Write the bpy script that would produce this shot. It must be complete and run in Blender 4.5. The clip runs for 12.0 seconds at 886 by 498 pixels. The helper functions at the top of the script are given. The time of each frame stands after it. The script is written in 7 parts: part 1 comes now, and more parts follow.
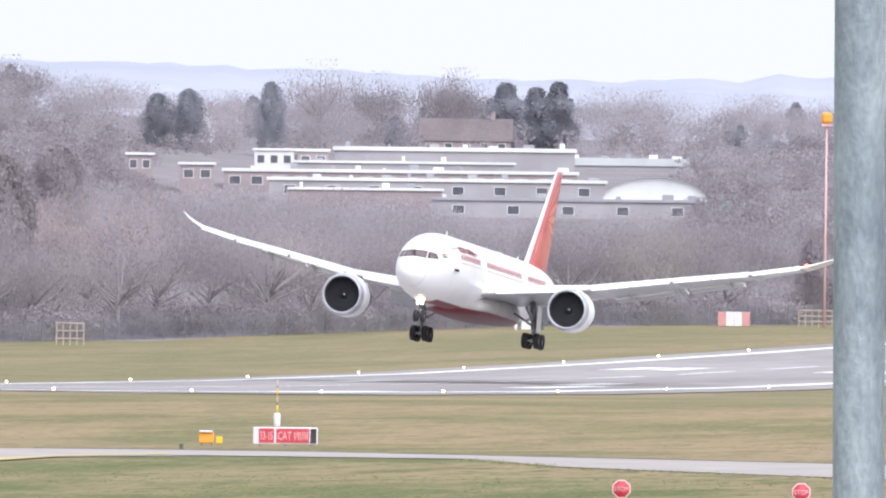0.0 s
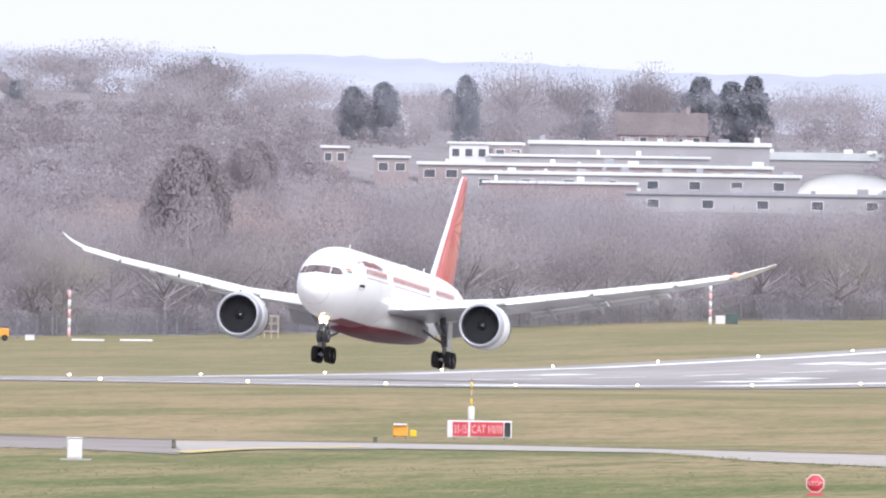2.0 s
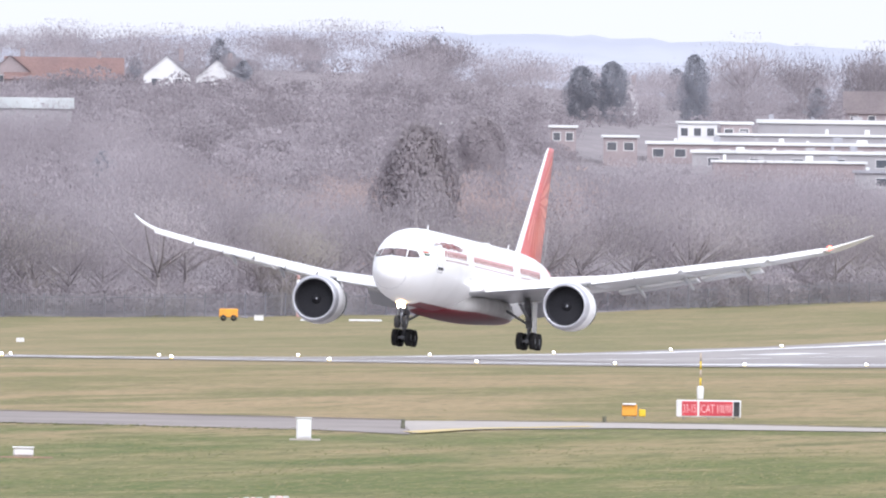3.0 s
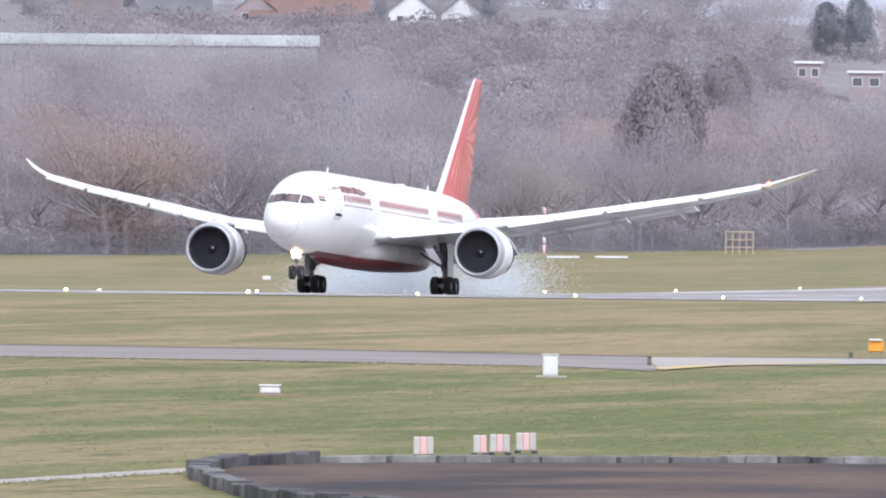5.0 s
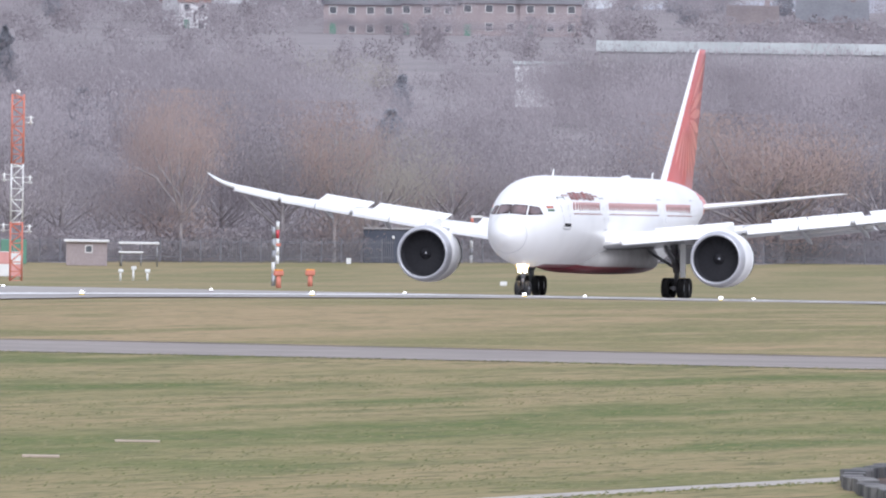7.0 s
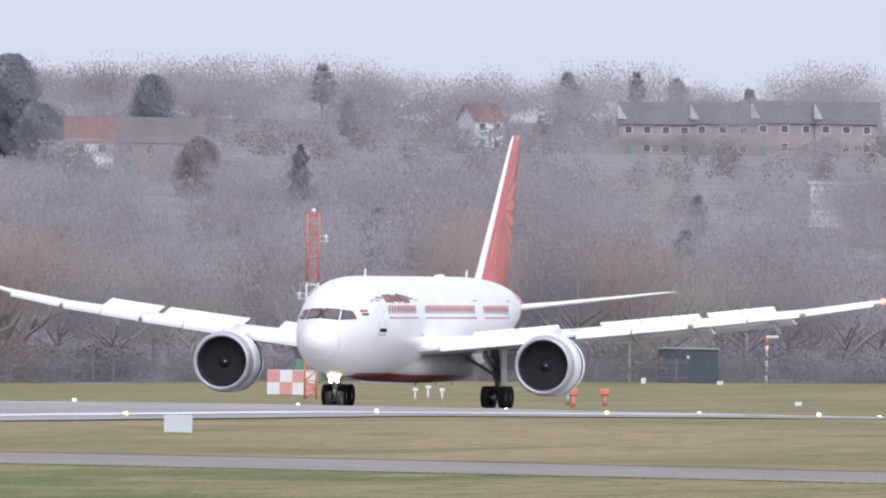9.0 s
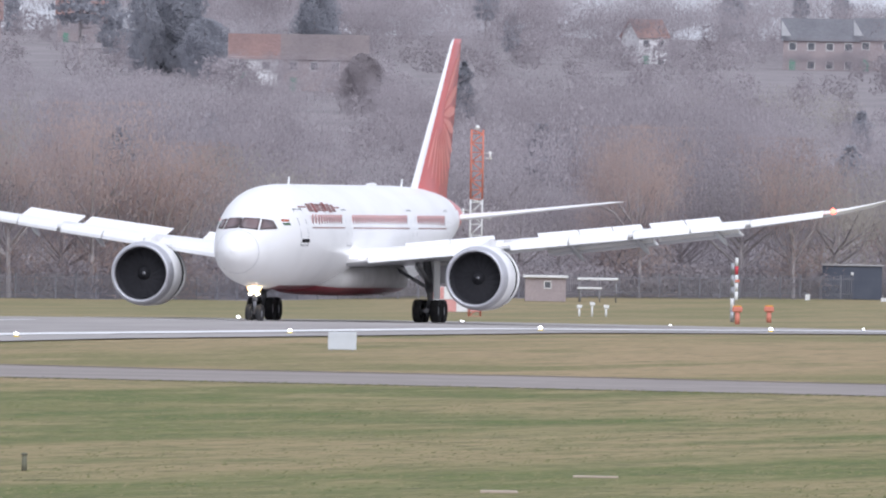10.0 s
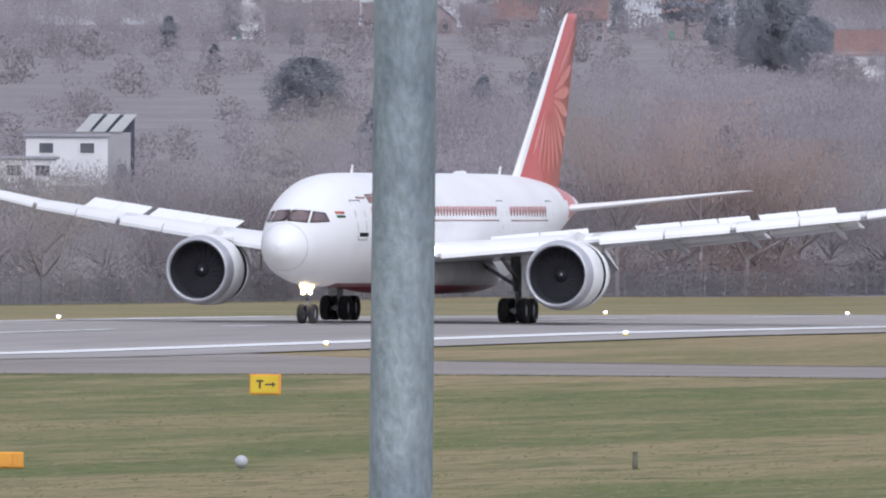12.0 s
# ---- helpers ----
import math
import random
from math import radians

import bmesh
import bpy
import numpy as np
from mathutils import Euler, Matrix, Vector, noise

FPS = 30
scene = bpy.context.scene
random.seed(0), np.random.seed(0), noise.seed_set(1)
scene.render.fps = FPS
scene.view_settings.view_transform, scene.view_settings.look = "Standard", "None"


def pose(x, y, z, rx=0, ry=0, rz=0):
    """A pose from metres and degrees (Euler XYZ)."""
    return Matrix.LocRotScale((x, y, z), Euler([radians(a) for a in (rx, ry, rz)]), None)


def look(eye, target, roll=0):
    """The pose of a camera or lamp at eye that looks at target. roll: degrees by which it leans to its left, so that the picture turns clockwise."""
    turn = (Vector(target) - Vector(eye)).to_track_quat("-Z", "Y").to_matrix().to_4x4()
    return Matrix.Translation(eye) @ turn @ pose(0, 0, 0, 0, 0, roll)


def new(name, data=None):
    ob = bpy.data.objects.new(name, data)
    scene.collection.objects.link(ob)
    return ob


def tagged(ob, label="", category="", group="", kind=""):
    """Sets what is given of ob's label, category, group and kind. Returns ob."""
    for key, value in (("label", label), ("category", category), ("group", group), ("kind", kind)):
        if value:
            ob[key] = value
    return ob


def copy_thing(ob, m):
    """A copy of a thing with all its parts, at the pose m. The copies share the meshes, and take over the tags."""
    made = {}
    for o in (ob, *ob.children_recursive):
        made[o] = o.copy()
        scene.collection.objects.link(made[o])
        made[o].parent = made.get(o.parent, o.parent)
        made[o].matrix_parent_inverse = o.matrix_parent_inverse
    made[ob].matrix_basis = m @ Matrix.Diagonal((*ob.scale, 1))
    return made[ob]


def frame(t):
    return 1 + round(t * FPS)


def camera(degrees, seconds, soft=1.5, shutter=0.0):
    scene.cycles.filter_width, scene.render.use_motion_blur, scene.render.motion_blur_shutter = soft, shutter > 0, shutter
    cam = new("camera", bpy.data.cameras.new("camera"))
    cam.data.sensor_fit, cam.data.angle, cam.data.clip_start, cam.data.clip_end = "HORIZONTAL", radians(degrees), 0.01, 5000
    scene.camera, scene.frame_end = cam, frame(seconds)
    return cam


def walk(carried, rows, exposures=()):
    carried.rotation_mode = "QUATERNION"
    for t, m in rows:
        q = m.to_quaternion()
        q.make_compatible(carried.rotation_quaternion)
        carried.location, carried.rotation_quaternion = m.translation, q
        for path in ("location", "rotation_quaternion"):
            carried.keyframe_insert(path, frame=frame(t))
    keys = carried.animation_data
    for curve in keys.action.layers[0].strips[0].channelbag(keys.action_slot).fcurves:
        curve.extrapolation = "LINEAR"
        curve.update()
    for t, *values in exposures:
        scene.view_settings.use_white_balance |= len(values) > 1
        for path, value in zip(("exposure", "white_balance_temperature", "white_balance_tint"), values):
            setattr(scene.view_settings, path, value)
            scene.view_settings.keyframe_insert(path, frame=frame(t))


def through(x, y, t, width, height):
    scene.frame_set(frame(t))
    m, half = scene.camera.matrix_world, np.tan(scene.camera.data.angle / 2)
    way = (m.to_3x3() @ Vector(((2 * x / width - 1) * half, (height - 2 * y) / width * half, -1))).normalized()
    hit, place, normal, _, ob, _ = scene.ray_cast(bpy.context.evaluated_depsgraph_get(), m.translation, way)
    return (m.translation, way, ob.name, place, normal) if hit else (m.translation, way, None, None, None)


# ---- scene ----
cam = camera(2.2459, 12.0, soft=2.1)
EYE = Vector((0.0, 0.0, 12.0))


def aim(bearing, rise, roll):
    """The camera's pose: bearing clockwise from +Y, rise over the level, both in degrees."""
    b, r = radians(bearing), radians(rise)
    way = Vector((math.sin(b) * math.cos(r), math.cos(b) * math.cos(r), math.sin(r)))
    return look(EYE, EYE + way * 1000, roll)


PATH = [(t, aim(b, r, k)) for t, b, r, k in (
    (0, -9.8973, -0.1819, 0.7), (0.5, -10.0148, -0.2055, 0.7), (1, -10.0593, -0.2645, 0.77),
    (1.5, -10.1849, -0.2932, 0.86), (2, -10.3903, -0.2047, 0.87), (2.5, -10.6925, -0.2154, 1.07),
    (2.7, -10.797, -0.2371, 0.93), (4.3, -11.2677, -0.3291, 0.59), (4.5, -11.3901, -0.3697, 0.65),
    (5, -11.5913, -0.4315, 0.55), (5.2, -11.8864, -0.4432, 0.72), (5.4, -12.1815, -0.4549, 0.89),
    (5.5, -12.1678, -0.4538, 0.89), (6, -12.3579, -0.5252, 0.73), (6.5, -12.5936, -0.4133, 0.83),
    (6.8, -13.1732, -0.4204, 0.88), (7, -13.2522, -0.4286, 0.83), (7.2, -13.3236, -0.3719, 0.73),
    (8.8, -13.9383, -0.1679, 1.08), (9, -14.0046, -0.1376, 1.0), (9.5, -14.1386, -0.1826, 1.1),
    (10, -14.4168, -0.3553, 0.96), (10.1, -14.48, -0.3789, 1.0), (10.5, -15.3016, -0.4074, 0.57),
    (10.7, -15.3613, -0.2918, 0.57), (11, -15.3919, -0.2617, 0.69), (11.5, -15.4726, -0.2622, 0.58),
    (11.7, -15.6255, -0.2971, 0.55), (12, -15.9589, -0.3792, 0.31),
)]
walk(cam, PATH, exposures=[(0.0, 0.80, 5930, 15), (2.7, 0.82, 5930, 15), (4.5, 0.72, 5800, 14), (7.2, 0.48, 5760, 14), (9.0, 0.37, 5800, 14), (11.2, 0.27, 5770, 14), (12.0, 0.13, 5750, 15)])

# world and light: a bright overcast winter day
world = bpy.data.worlds.new("overcast_sky")
scene.world = world
world.use_nodes = True
wn, wl = world.node_tree.nodes, world.node_tree.links
sky = wn.new("ShaderNodeTexSky")
sky.sky_type, sky.sun_disc = "NISHITA", False
sky.sun_elevation, sky.sun_rotation = radians(32), radians(150)
sky.air_density, sky.dust_density, sky.ozone_density = 1.0, 6.0, 1.0
cloud = wn.new("ShaderNodeMixRGB")      # thick cloud evens out the clear sky's colour
cloud.inputs[0].default_value = 0.93
cloud.inputs[2].default_value = (8.7, 8.75, 9.05, 1)
wl.new(sky.outputs[0], cloud.inputs[1])
wl.new(cloud.outputs[0], wn["Background"].inputs[0])
wn["Background"].inputs[1].default_value = 0.069

sun_data = bpy.data.lights.new("sun", "SUN")
sun_data.energy, sun_data.angle, sun_data.color = 1.75, radians(50), (1.0, 0.97, 0.93)
sun = new("sun", sun_data)
sun.matrix_world = look((0, 0, 50), (math.sin(radians(-30)) * 60, math.cos(radians(-30)) * 60, 50 - 70 * math.tan(radians(38))))

# ---- materials ----
def material(name, base, rough=0.6, metal=0.0, second=None, scale=1.0, detail=6.0, stretch=(1, 1, 1), bump=0.0, fine=0.0,
             spread=(0.35, 0.65), coat=0.0, random_amount=0.0, world_space=False):
    """A node material: base mixed with a second colour by noise, a finer grain over it, bump, and a shift from piece to piece."""
    m = bpy.data.materials.new(name)
    m.use_nodes = True
    n, l = m.node_tree.nodes, m.node_tree.links
    b = n["Principled BSDF"]
    b.inputs["Roughness"].default_value, b.inputs["Metallic"].default_value = rough, metal
    b.inputs["Coat Weight"].default_value = coat
    if second is None:
        second = tuple(c * 0.8 for c in base)
    if world_space:
        co = n.new("ShaderNodeNewGeometry").outputs["Position"]
    else:
        co = n.new("ShaderNodeTexCoord").outputs["Object"]
    mp = n.new("ShaderNodeMapping")
    mp.inputs["Scale"].default_value = stretch
    l.new(co, mp.inputs[0])
    noise_a = n.new("ShaderNodeTexNoise")
    noise_a.inputs["Scale"].default_value, noise_a.inputs["Detail"].default_value = scale, detail
    l.new(mp.outputs[0], noise_a.inputs["Vector"])
    ramp = n.new("ShaderNodeMapRange")
    ramp.inputs[1].default_value, ramp.inputs[2].default_value = spread
    l.new(noise_a.outputs[0], ramp.inputs[0])
    mix = n.new("ShaderNodeMixRGB")
    mix.inputs[1].default_value, mix.inputs[2].default_value = (*base, 1), (*second, 1)
    l.new(ramp.outputs[0], mix.inputs[0])
    out = mix.outputs[0]
    grain = n.new("ShaderNodeTexNoise")
    grain.inputs["Scale"].default_value, grain.inputs["Detail"].default_value = scale * 9, 4
    l.new(mp.outputs[0], grain.inputs["Vector"])
    if fine:
        value = n.new("ShaderNodeMapRange")
        value.inputs[1].default_value, value.inputs[2].default_value = 0.3, 0.7
        value.inputs[3].default_value, value.inputs[4].default_value = 1 - fine, 1 + fine
        l.new(grain.outputs[0], value.inputs[0])
        hsv = n.new("ShaderNodeHueSaturation")
        l.new(out, hsv.inputs["Color"])
        l.new(value.outputs[0], hsv.inputs["Value"])
        out = hsv.outputs[0]
    if random_amount:
        info = n.new("ShaderNodeObjectInfo")
        r = n.new("ShaderNodeMapRange")
        r.inputs[3].default_value, r.inputs[4].default_value = 1 - random_amount, 1 + random_amount
        l.new(info.outputs["Random"], r.inputs[0])
        hsv = n.new("ShaderNodeHueSaturation")
        l.new(out, hsv.inputs["Color"])
        l.new(r.outputs[0], hsv.inputs["Value"])
        out = hsv.outputs[0]
    l.new(out, b.inputs["Base Color"])
    if bump:
        bp = n.new("ShaderNodeBump")
        bp.inputs["Strength"].default_value, bp.inputs["Distance"].default_value = bump, 0.05
        l.new(grain.outputs[0], bp.inputs["Height"])
        l.new(bp.outputs[0], b.inputs["Normal"])
    return m


def glowing(name, colour, strength):
    m = bpy.data.materials.new(name)
    m.use_nodes = True
    b = m.node_tree.nodes["Principled BSDF"]
    b.inputs["Base Color"].default_value = (*colour, 1)
    b.inputs["Emission Color"].default_value = (*colour, 1)
    b.inputs["Emission Strength"].default_value = strength
    return m


def meadow(name):
    """Winter turf: green and straw-coloured swathes over one another, with a fine grain."""
    m = bpy.data.materials.new(name)
    m.use_nodes = True
    n, l = m.node_tree.nodes, m.node_tree.links
    b = n["Principled BSDF"]
    b.inputs["Roughness"].default_value = 0.9
    b.inputs["Specular IOR Level"].default_value = 0.15
    pos = n.new("ShaderNodeNewGeometry").outputs["Position"]

    def noise_at(scale, stretch, lo, hi, detail=5):
        mp = n.new("ShaderNodeMapping")
        mp.inputs["Scale"].default_value = stretch
        l.new(pos, mp.inputs[0])
        t = n.new("ShaderNodeTexNoise")
        t.inputs["Scale"].default_value, t.inputs["Detail"].default_value = scale, detail
        l.new(mp.outputs[0], t.inputs["Vector"])
        r = n.new("ShaderNodeMapRange")
        r.inputs[1].default_value, r.inputs[2].default_value = lo, hi
        l.new(t.outputs[0], r.inputs[0])
        return r.outputs[0]

    def blend(fac, a, c):
        mix = n.new("ShaderNodeMixRGB")
        l.new(fac, mix.inputs[0])
        for socket, value in ((mix.inputs[1], a), (mix.inputs[2], c)):
            if isinstance(value, tuple):
                socket.default_value = (*value, 1)
            else:
                l.new(value, socket)
        return mix.outputs[0]

    turf = blend(noise_at(0.045, (1.0, 0.17, 1), 0.42, 0.55), (0.130, 0.152, 0.048), (0.365, 0.268, 0.155))
    turf = blend(noise_at(0.12, (0.8, 0.12, 1), 0.51, 0.60), turf, (0.105, 0.136, 0.040))
    turf = blend(noise_at(0.30, (0.7, 0.14, 1), 0.48, 0.68), turf, (0.335, 0.262, 0.145))
    turf = blend(noise_at(0.55, (0.8, 0.12, 1), 0.51, 0.74), turf, (0.135, 0.143, 0.058))
    turf = blend(noise_at(1.1, (0.8, 0.10, 1), 0.55, 0.85), turf, (0.095, 0.100, 0.048))
    turf = blend(noise_at(2.5, (1.0, 0.12, 1), 0.53, 0.90), turf, (0.36, 0.29, 0.165))
    turf = blend(noise_at(4.2, (1.0, 0.075, 1), 0.52, 0.72), turf, (0.090, 0.098, 0.042))
    turf = blend(noise_at(7.5, (1.0, 0.07, 1), 0.54, 0.76), turf, (0.42, 0.345, 0.205))
    turf = blend(noise_at(1.6, (1.0, 0.09, 1), 0.58, 0.70), turf, (0.10, 0.098, 0.052))
    # a greener sward on the near side of the taxiway, drier hay beyond it
    axes = n.new("ShaderNodeSeparateXYZ")
    l.new(pos, axes.inputs[0])
    for y0, y1, amount, colour in ((960, 850, 0.26, (0.125, 0.155, 0.046)), (900, 980, 0.30, (0.335, 0.255, 0.145)), (1150, 1400, 0.4, (0.23, 0.215, 0.118))):
        zone = n.new("ShaderNodeMapRange")
        zone.inputs[1].default_value, zone.inputs[2].default_value, zone.inputs[4].default_value = y0, y1, amount
        l.new(axes.outputs[1], zone.inputs[0])
        turf = blend(zone.outputs[0], turf, colour)
    l.new(turf, b.inputs["Base Color"])
    return m


GRASS = meadow("turf")
ASPHALT = material("runway_asphalt", (0.285, 0.262, 0.250), 0.8, second=(0.37, 0.345, 0.33), scale=0.05, stretch=(1, 0.12, 1), fine=0.12, world_space=True)
TAXI = material("taxiway_asphalt", (0.236, 0.208, 0.192), 0.9, second=(0.30, 0.267, 0.245), scale=0.08, fine=0.1, world_space=True)
CONCRETE = material("pale_concrete", (0.46, 0.42, 0.38), 0.9, second=(0.37, 0.34, 0.31), scale=0.3, fine=0.08, world_space=True)
PAINT = material("runway_paint", (0.84, 0.84, 0.84), 0.6, second=(0.70, 0.70, 0.71), scale=0.4, fine=0.08, spread=(0.5, 0.8), world_space=True)
YELLOW_PAINT = material("yellow_road_paint", (0.62, 0.47, 0.16), 0.7, second=(0.5, 0.42, 0.25), scale=0.5, world_space=True)
SKIN = material("aircraft_white", (0.88, 0.88, 0.88), 0.42, second=(0.80, 0.80, 0.80), scale=0.35, coat=0.08, spread=(0.45, 0.8))
GREY_SKIN = material("aircraft_grey", (0.52, 0.53, 0.56), 0.35, second=(0.44, 0.45, 0.48), scale=0.5, coat=0.2)
RED_SKIN = material("aircraft_red", (0.68, 0.085, 0.07), 0.32, second=(0.58, 0.07, 0.06), scale=0.5, coat=0.3)
ORANGE_SKIN = material("aircraft_orange", (0.86, 0.24, 0.12), 0.35, second=(0.80, 0.20, 0.10), scale=0.5, coat=0.3)
TITLE_RED = material("title_red", (0.60, 0.22, 0.21), 0.4, second=(0.54, 0.19, 0.19), scale=2.0)
PETAL = material("fin_petal_salmon", (0.80, 0.30, 0.25), 0.4, second=(0.74, 0.24, 0.20), scale=0.6, coat=0.2)
BELLY_RED = material("belly_dark_red", (0.22, 0.03, 0.045), 0.4, second=(0.16, 0.025, 0.035), scale=0.6)
# grime on the nozzles; on the belly fairing also painted under-wing shade
GRIME_SHADE = material("grimy_shaded_white", (0.50, 0.49, 0.48), 0.5, second=(0.38, 0.37, 0.36), scale=0.7)
LIP = material("grey_inlet_lip", (0.58, 0.585, 0.62), 0.38, 0.45, second=(0.50, 0.505, 0.54), scale=1.2)
DARK = material("dark_shaded_duct", (0.02, 0.02, 0.026), 0.8, second=(0.03, 0.03, 0.036), scale=2.0)
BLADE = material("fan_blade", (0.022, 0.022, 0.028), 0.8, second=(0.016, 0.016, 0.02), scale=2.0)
RUBBER = material("tyre_rubber", (0.025, 0.025, 0.028), 0.8, second=(0.045, 0.043, 0.042), scale=3.0)
STEEL = material("gear_steel", (0.40, 0.41, 0.43), 0.45, 0.4, second=(0.25, 0.25, 0.27), scale=2.0)
GLASS = material("cockpit_glass", (0.30, 0.25, 0.27), 0.15, second=(0.38, 0.27, 0.27), scale=1.0, coat=0.5)
PANE_RED = material("window_surround_red", (0.60, 0.37, 0.36), 0.45, second=(0.54, 0.31, 0.31), scale=2.0)
LAMP_WARM = glowing("landing_lamp", (1.0, 0.82, 0.5), 22.0)
# glow for the halo round the nose lamp, not a lamp itself
LAMP_GLARE = glowing("lamp_reflector", (1.0, 0.62, 0.24), 3.5)
TAXI_EDGE = material("dark_paving_edge", (0.11, 0.085, 0.085), 0.95, second=(0.17, 0.14, 0.12), scale=0.15, fine=0.2, world_space=True, spread=(0.4, 0.7))
STAKE = material("weathered_stake", (0.17, 0.17, 0.12), 0.9, second=(0.12, 0.12, 0.09), scale=3.0)
LAMP_WHITE = glowing("white_lamp", (1.0, 0.98, 0.93), 6.0)
LAMP_RED = glowing("red_lamp", (1.0, 0.10, 0.06), 6.0)

LITTER = material("woodland_floor", (0.28, 0.25, 0.257), 0.95, second=(0.225, 0.205, 0.21), scale=0.05, fine=0.15, world_space=True)


def foliage(name, base, second, scale, amount=0.12, through=0.5):
    """Thin twigs or needles: half of the light passes on through them."""
    m = material(name, base, 0.95, second=second, scale=scale, fine=0.05, world_space=True, random_amount=amount)
    n, l = m.node_tree.nodes, m.node_tree.links
    b = n["Principled BSDF"]
    b.inputs["Specular IOR Level"].default_value = 0.1
    t = n.new("ShaderNodeBsdfTranslucent")
    l.new(b.inputs["Base Color"].links[0].from_socket, t.inputs[0])
    mix = n.new("ShaderNodeMixShader")
    mix.inputs[0].default_value = through
    l.new(b.outputs[0], mix.inputs[1])
    l.new(t.outputs[0], mix.inputs[2])
    l.new(mix.outputs[0], n["Material Output"].inputs[0])
    return m


# twigs and needles paler than their own tone: distance haze in the colour
TWIG = foliage("hazed_bare_twigs", (0.46, 0.423, 0.442), (0.295, 0.268, 0.280), 0.03, 0.20)
TWIG_RUST = foliage("hazed_rust_twigs", (0.53, 0.415, 0.375), (0.48, 0.39, 0.365), 0.06, 0.08)
TWIG_OLIVE = foliage("hazed_olive_twigs", (0.49, 0.455, 0.40), (0.43, 0.40, 0.37), 0.05, 0.1)
NEEDLE = foliage("hazed_needles", (0.405, 0.41, 0.445), (0.355, 0.365, 0.40), 0.1, 0.10)
BARK = material("tree_bark", (0.42, 0.39, 0.395), 0.95, second=(0.29, 0.265, 0.27), scale=0.8, fine=0.15)
WALL_WHITE = material("white_render", (0.78, 0.78, 0.78), 0.8, second=(0.66, 0.66, 0.67), scale=0.2)
ROOF_WHITE = material("white_roof_sheet", (0.80, 0.80, 0.79), 0.5, second=(0.66, 0.68, 0.67), scale=0.15)
WALL_BRICK = material("red_brick", (0.37, 0.315, 0.315), 0.9, second=(0.32, 0.275, 0.28), scale=0.5, fine=0.1)
WALL_GREY = material("grey_cladding", (0.42, 0.41, 0.42), 0.7, second=(0.34, 0.33, 0.34), scale=0.15)
# roof colours paled and dulled to hold the haze over the town
ROOF_SLATE = material("hazed_slate_roof", (0.36, 0.36, 0.39), 0.8, second=(0.31, 0.31, 0.335), scale=0.3, fine=0.1)
ROOF_RED = material("hazed_red_tiles", (0.47, 0.325, 0.30), 0.85, second=(0.41, 0.29, 0.275), scale=0.3, fine=0.1)
ROOF_BROWN = material("hazed_brown_tiles", (0.40, 0.345, 0.345), 0.85, second=(0.34, 0.295, 0.30), scale=0.3, fine=0.1)
WINDOW = material("window_pane", (0.09, 0.10, 0.12), 0.15, second=(0.14, 0.14, 0.15), scale=0.6)
GREEN_PAINT = material("green_cladding", (0.14, 0.30, 0.22), 0.6, second=(0.11, 0.24, 0.18), scale=0.3)
SIGN_RED = material("sign_red", (0.62, 0.07, 0.09), 0.45, second=(0.52, 0.06, 0.08), scale=1.5)
SIGN_WHITE = material("sign_white", (0.80, 0.80, 0.79), 0.5, second=(0.70, 0.70, 0.70), scale=1.5)
SIGN_YELLOW = material("sign_yellow", (0.80, 0.58, 0.03), 0.5, second=(0.72, 0.50, 0.03), scale=1.5)
SIGN_ORANGE = material("sign_orange", (0.86, 0.40, 0.05), 0.5, second=(0.78, 0.34, 0.05), scale=1.5)
MAST_RED = material("mast_orange_red", (0.66, 0.23, 0.16), 0.6, second=(0.56, 0.20, 0.15), scale=0.6)
BLACK = material("black_plastic", (0.03, 0.03, 0.035), 0.6, second=(0.06, 0.06, 0.06), scale=2.0)
DARK_SHED = material("dark_blue_shed", (0.085, 0.095, 0.125), 0.7, second=(0.06, 0.07, 0.10), scale=0.4)
EARTH = material("bare_earth", (0.125, 0.078, 0.055), 0.95, second=(0.028, 0.022, 0.024), scale=0.14, fine=0.25, world_space=True, stretch=(1, 0.5, 1))
KERB_STONE = material("stained_concrete_block", (0.28, 0.27, 0.26), 0.9, second=(0.035, 0.035, 0.04), scale=0.45, fine=0.15, world_space=True, random_amount=0.25)
TYRE_WALL = material("blackened_block", (0.055, 0.055, 0.06), 0.85, second=(0.14, 0.135, 0.13), scale=0.5, fine=0.2, world_space=True, random_amount=0.3)
GALVANISED = material("galvanised_steel", (0.20, 0.24, 0.28), 0.55, 0.2, second=(0.40, 0.46, 0.49), scale=7.0, detail=3.0, stretch=(1.0, 1.0, 0.5), fine=0.16, spread=(0.30, 0.72), bump=0.15)
FENCE = material("fence_steel", (0.25, 0.25, 0.275), 0.6, 0.2, second=(0.21, 0.21, 0.235), scale=0.3, world_space=True)
TAN = material("tan_boards", (0.52, 0.43, 0.34), 0.8, second=(0.44, 0.36, 0.30), scale=0.8)
# blue-grey haze painted into the far ridges
HAZE_HILL = material("hazed_hill", (0.46, 0.48, 0.54), 1.0, second=(0.41, 0.43, 0.49), scale=0.02, world_space=True)
# ---- helpers of this scene ----
def smooth(x):
    x = min(1.0, max(0.0, x))
    return x * x * (3 - 2 * x)


def mesh_object(name, bm, materials, parent=None, flat=True):
    data = bpy.data.meshes.new(name)
    bm.to_mesh(data)
    bm.free()
    for m in materials if isinstance(materials, (list, tuple)) else [materials]:
        data.materials.append(m)
    if not flat:
        for p in data.polygons:
            p.use_smooth = True
    ob = new(name, data)
    if parent is not None:
        ob.parent = parent
    return ob


def part(name, bm, mat, parent, label="", flat=True):
    ob = mesh_object(name, bm, mat, parent, flat)
    return tagged(ob, label) if label else ob


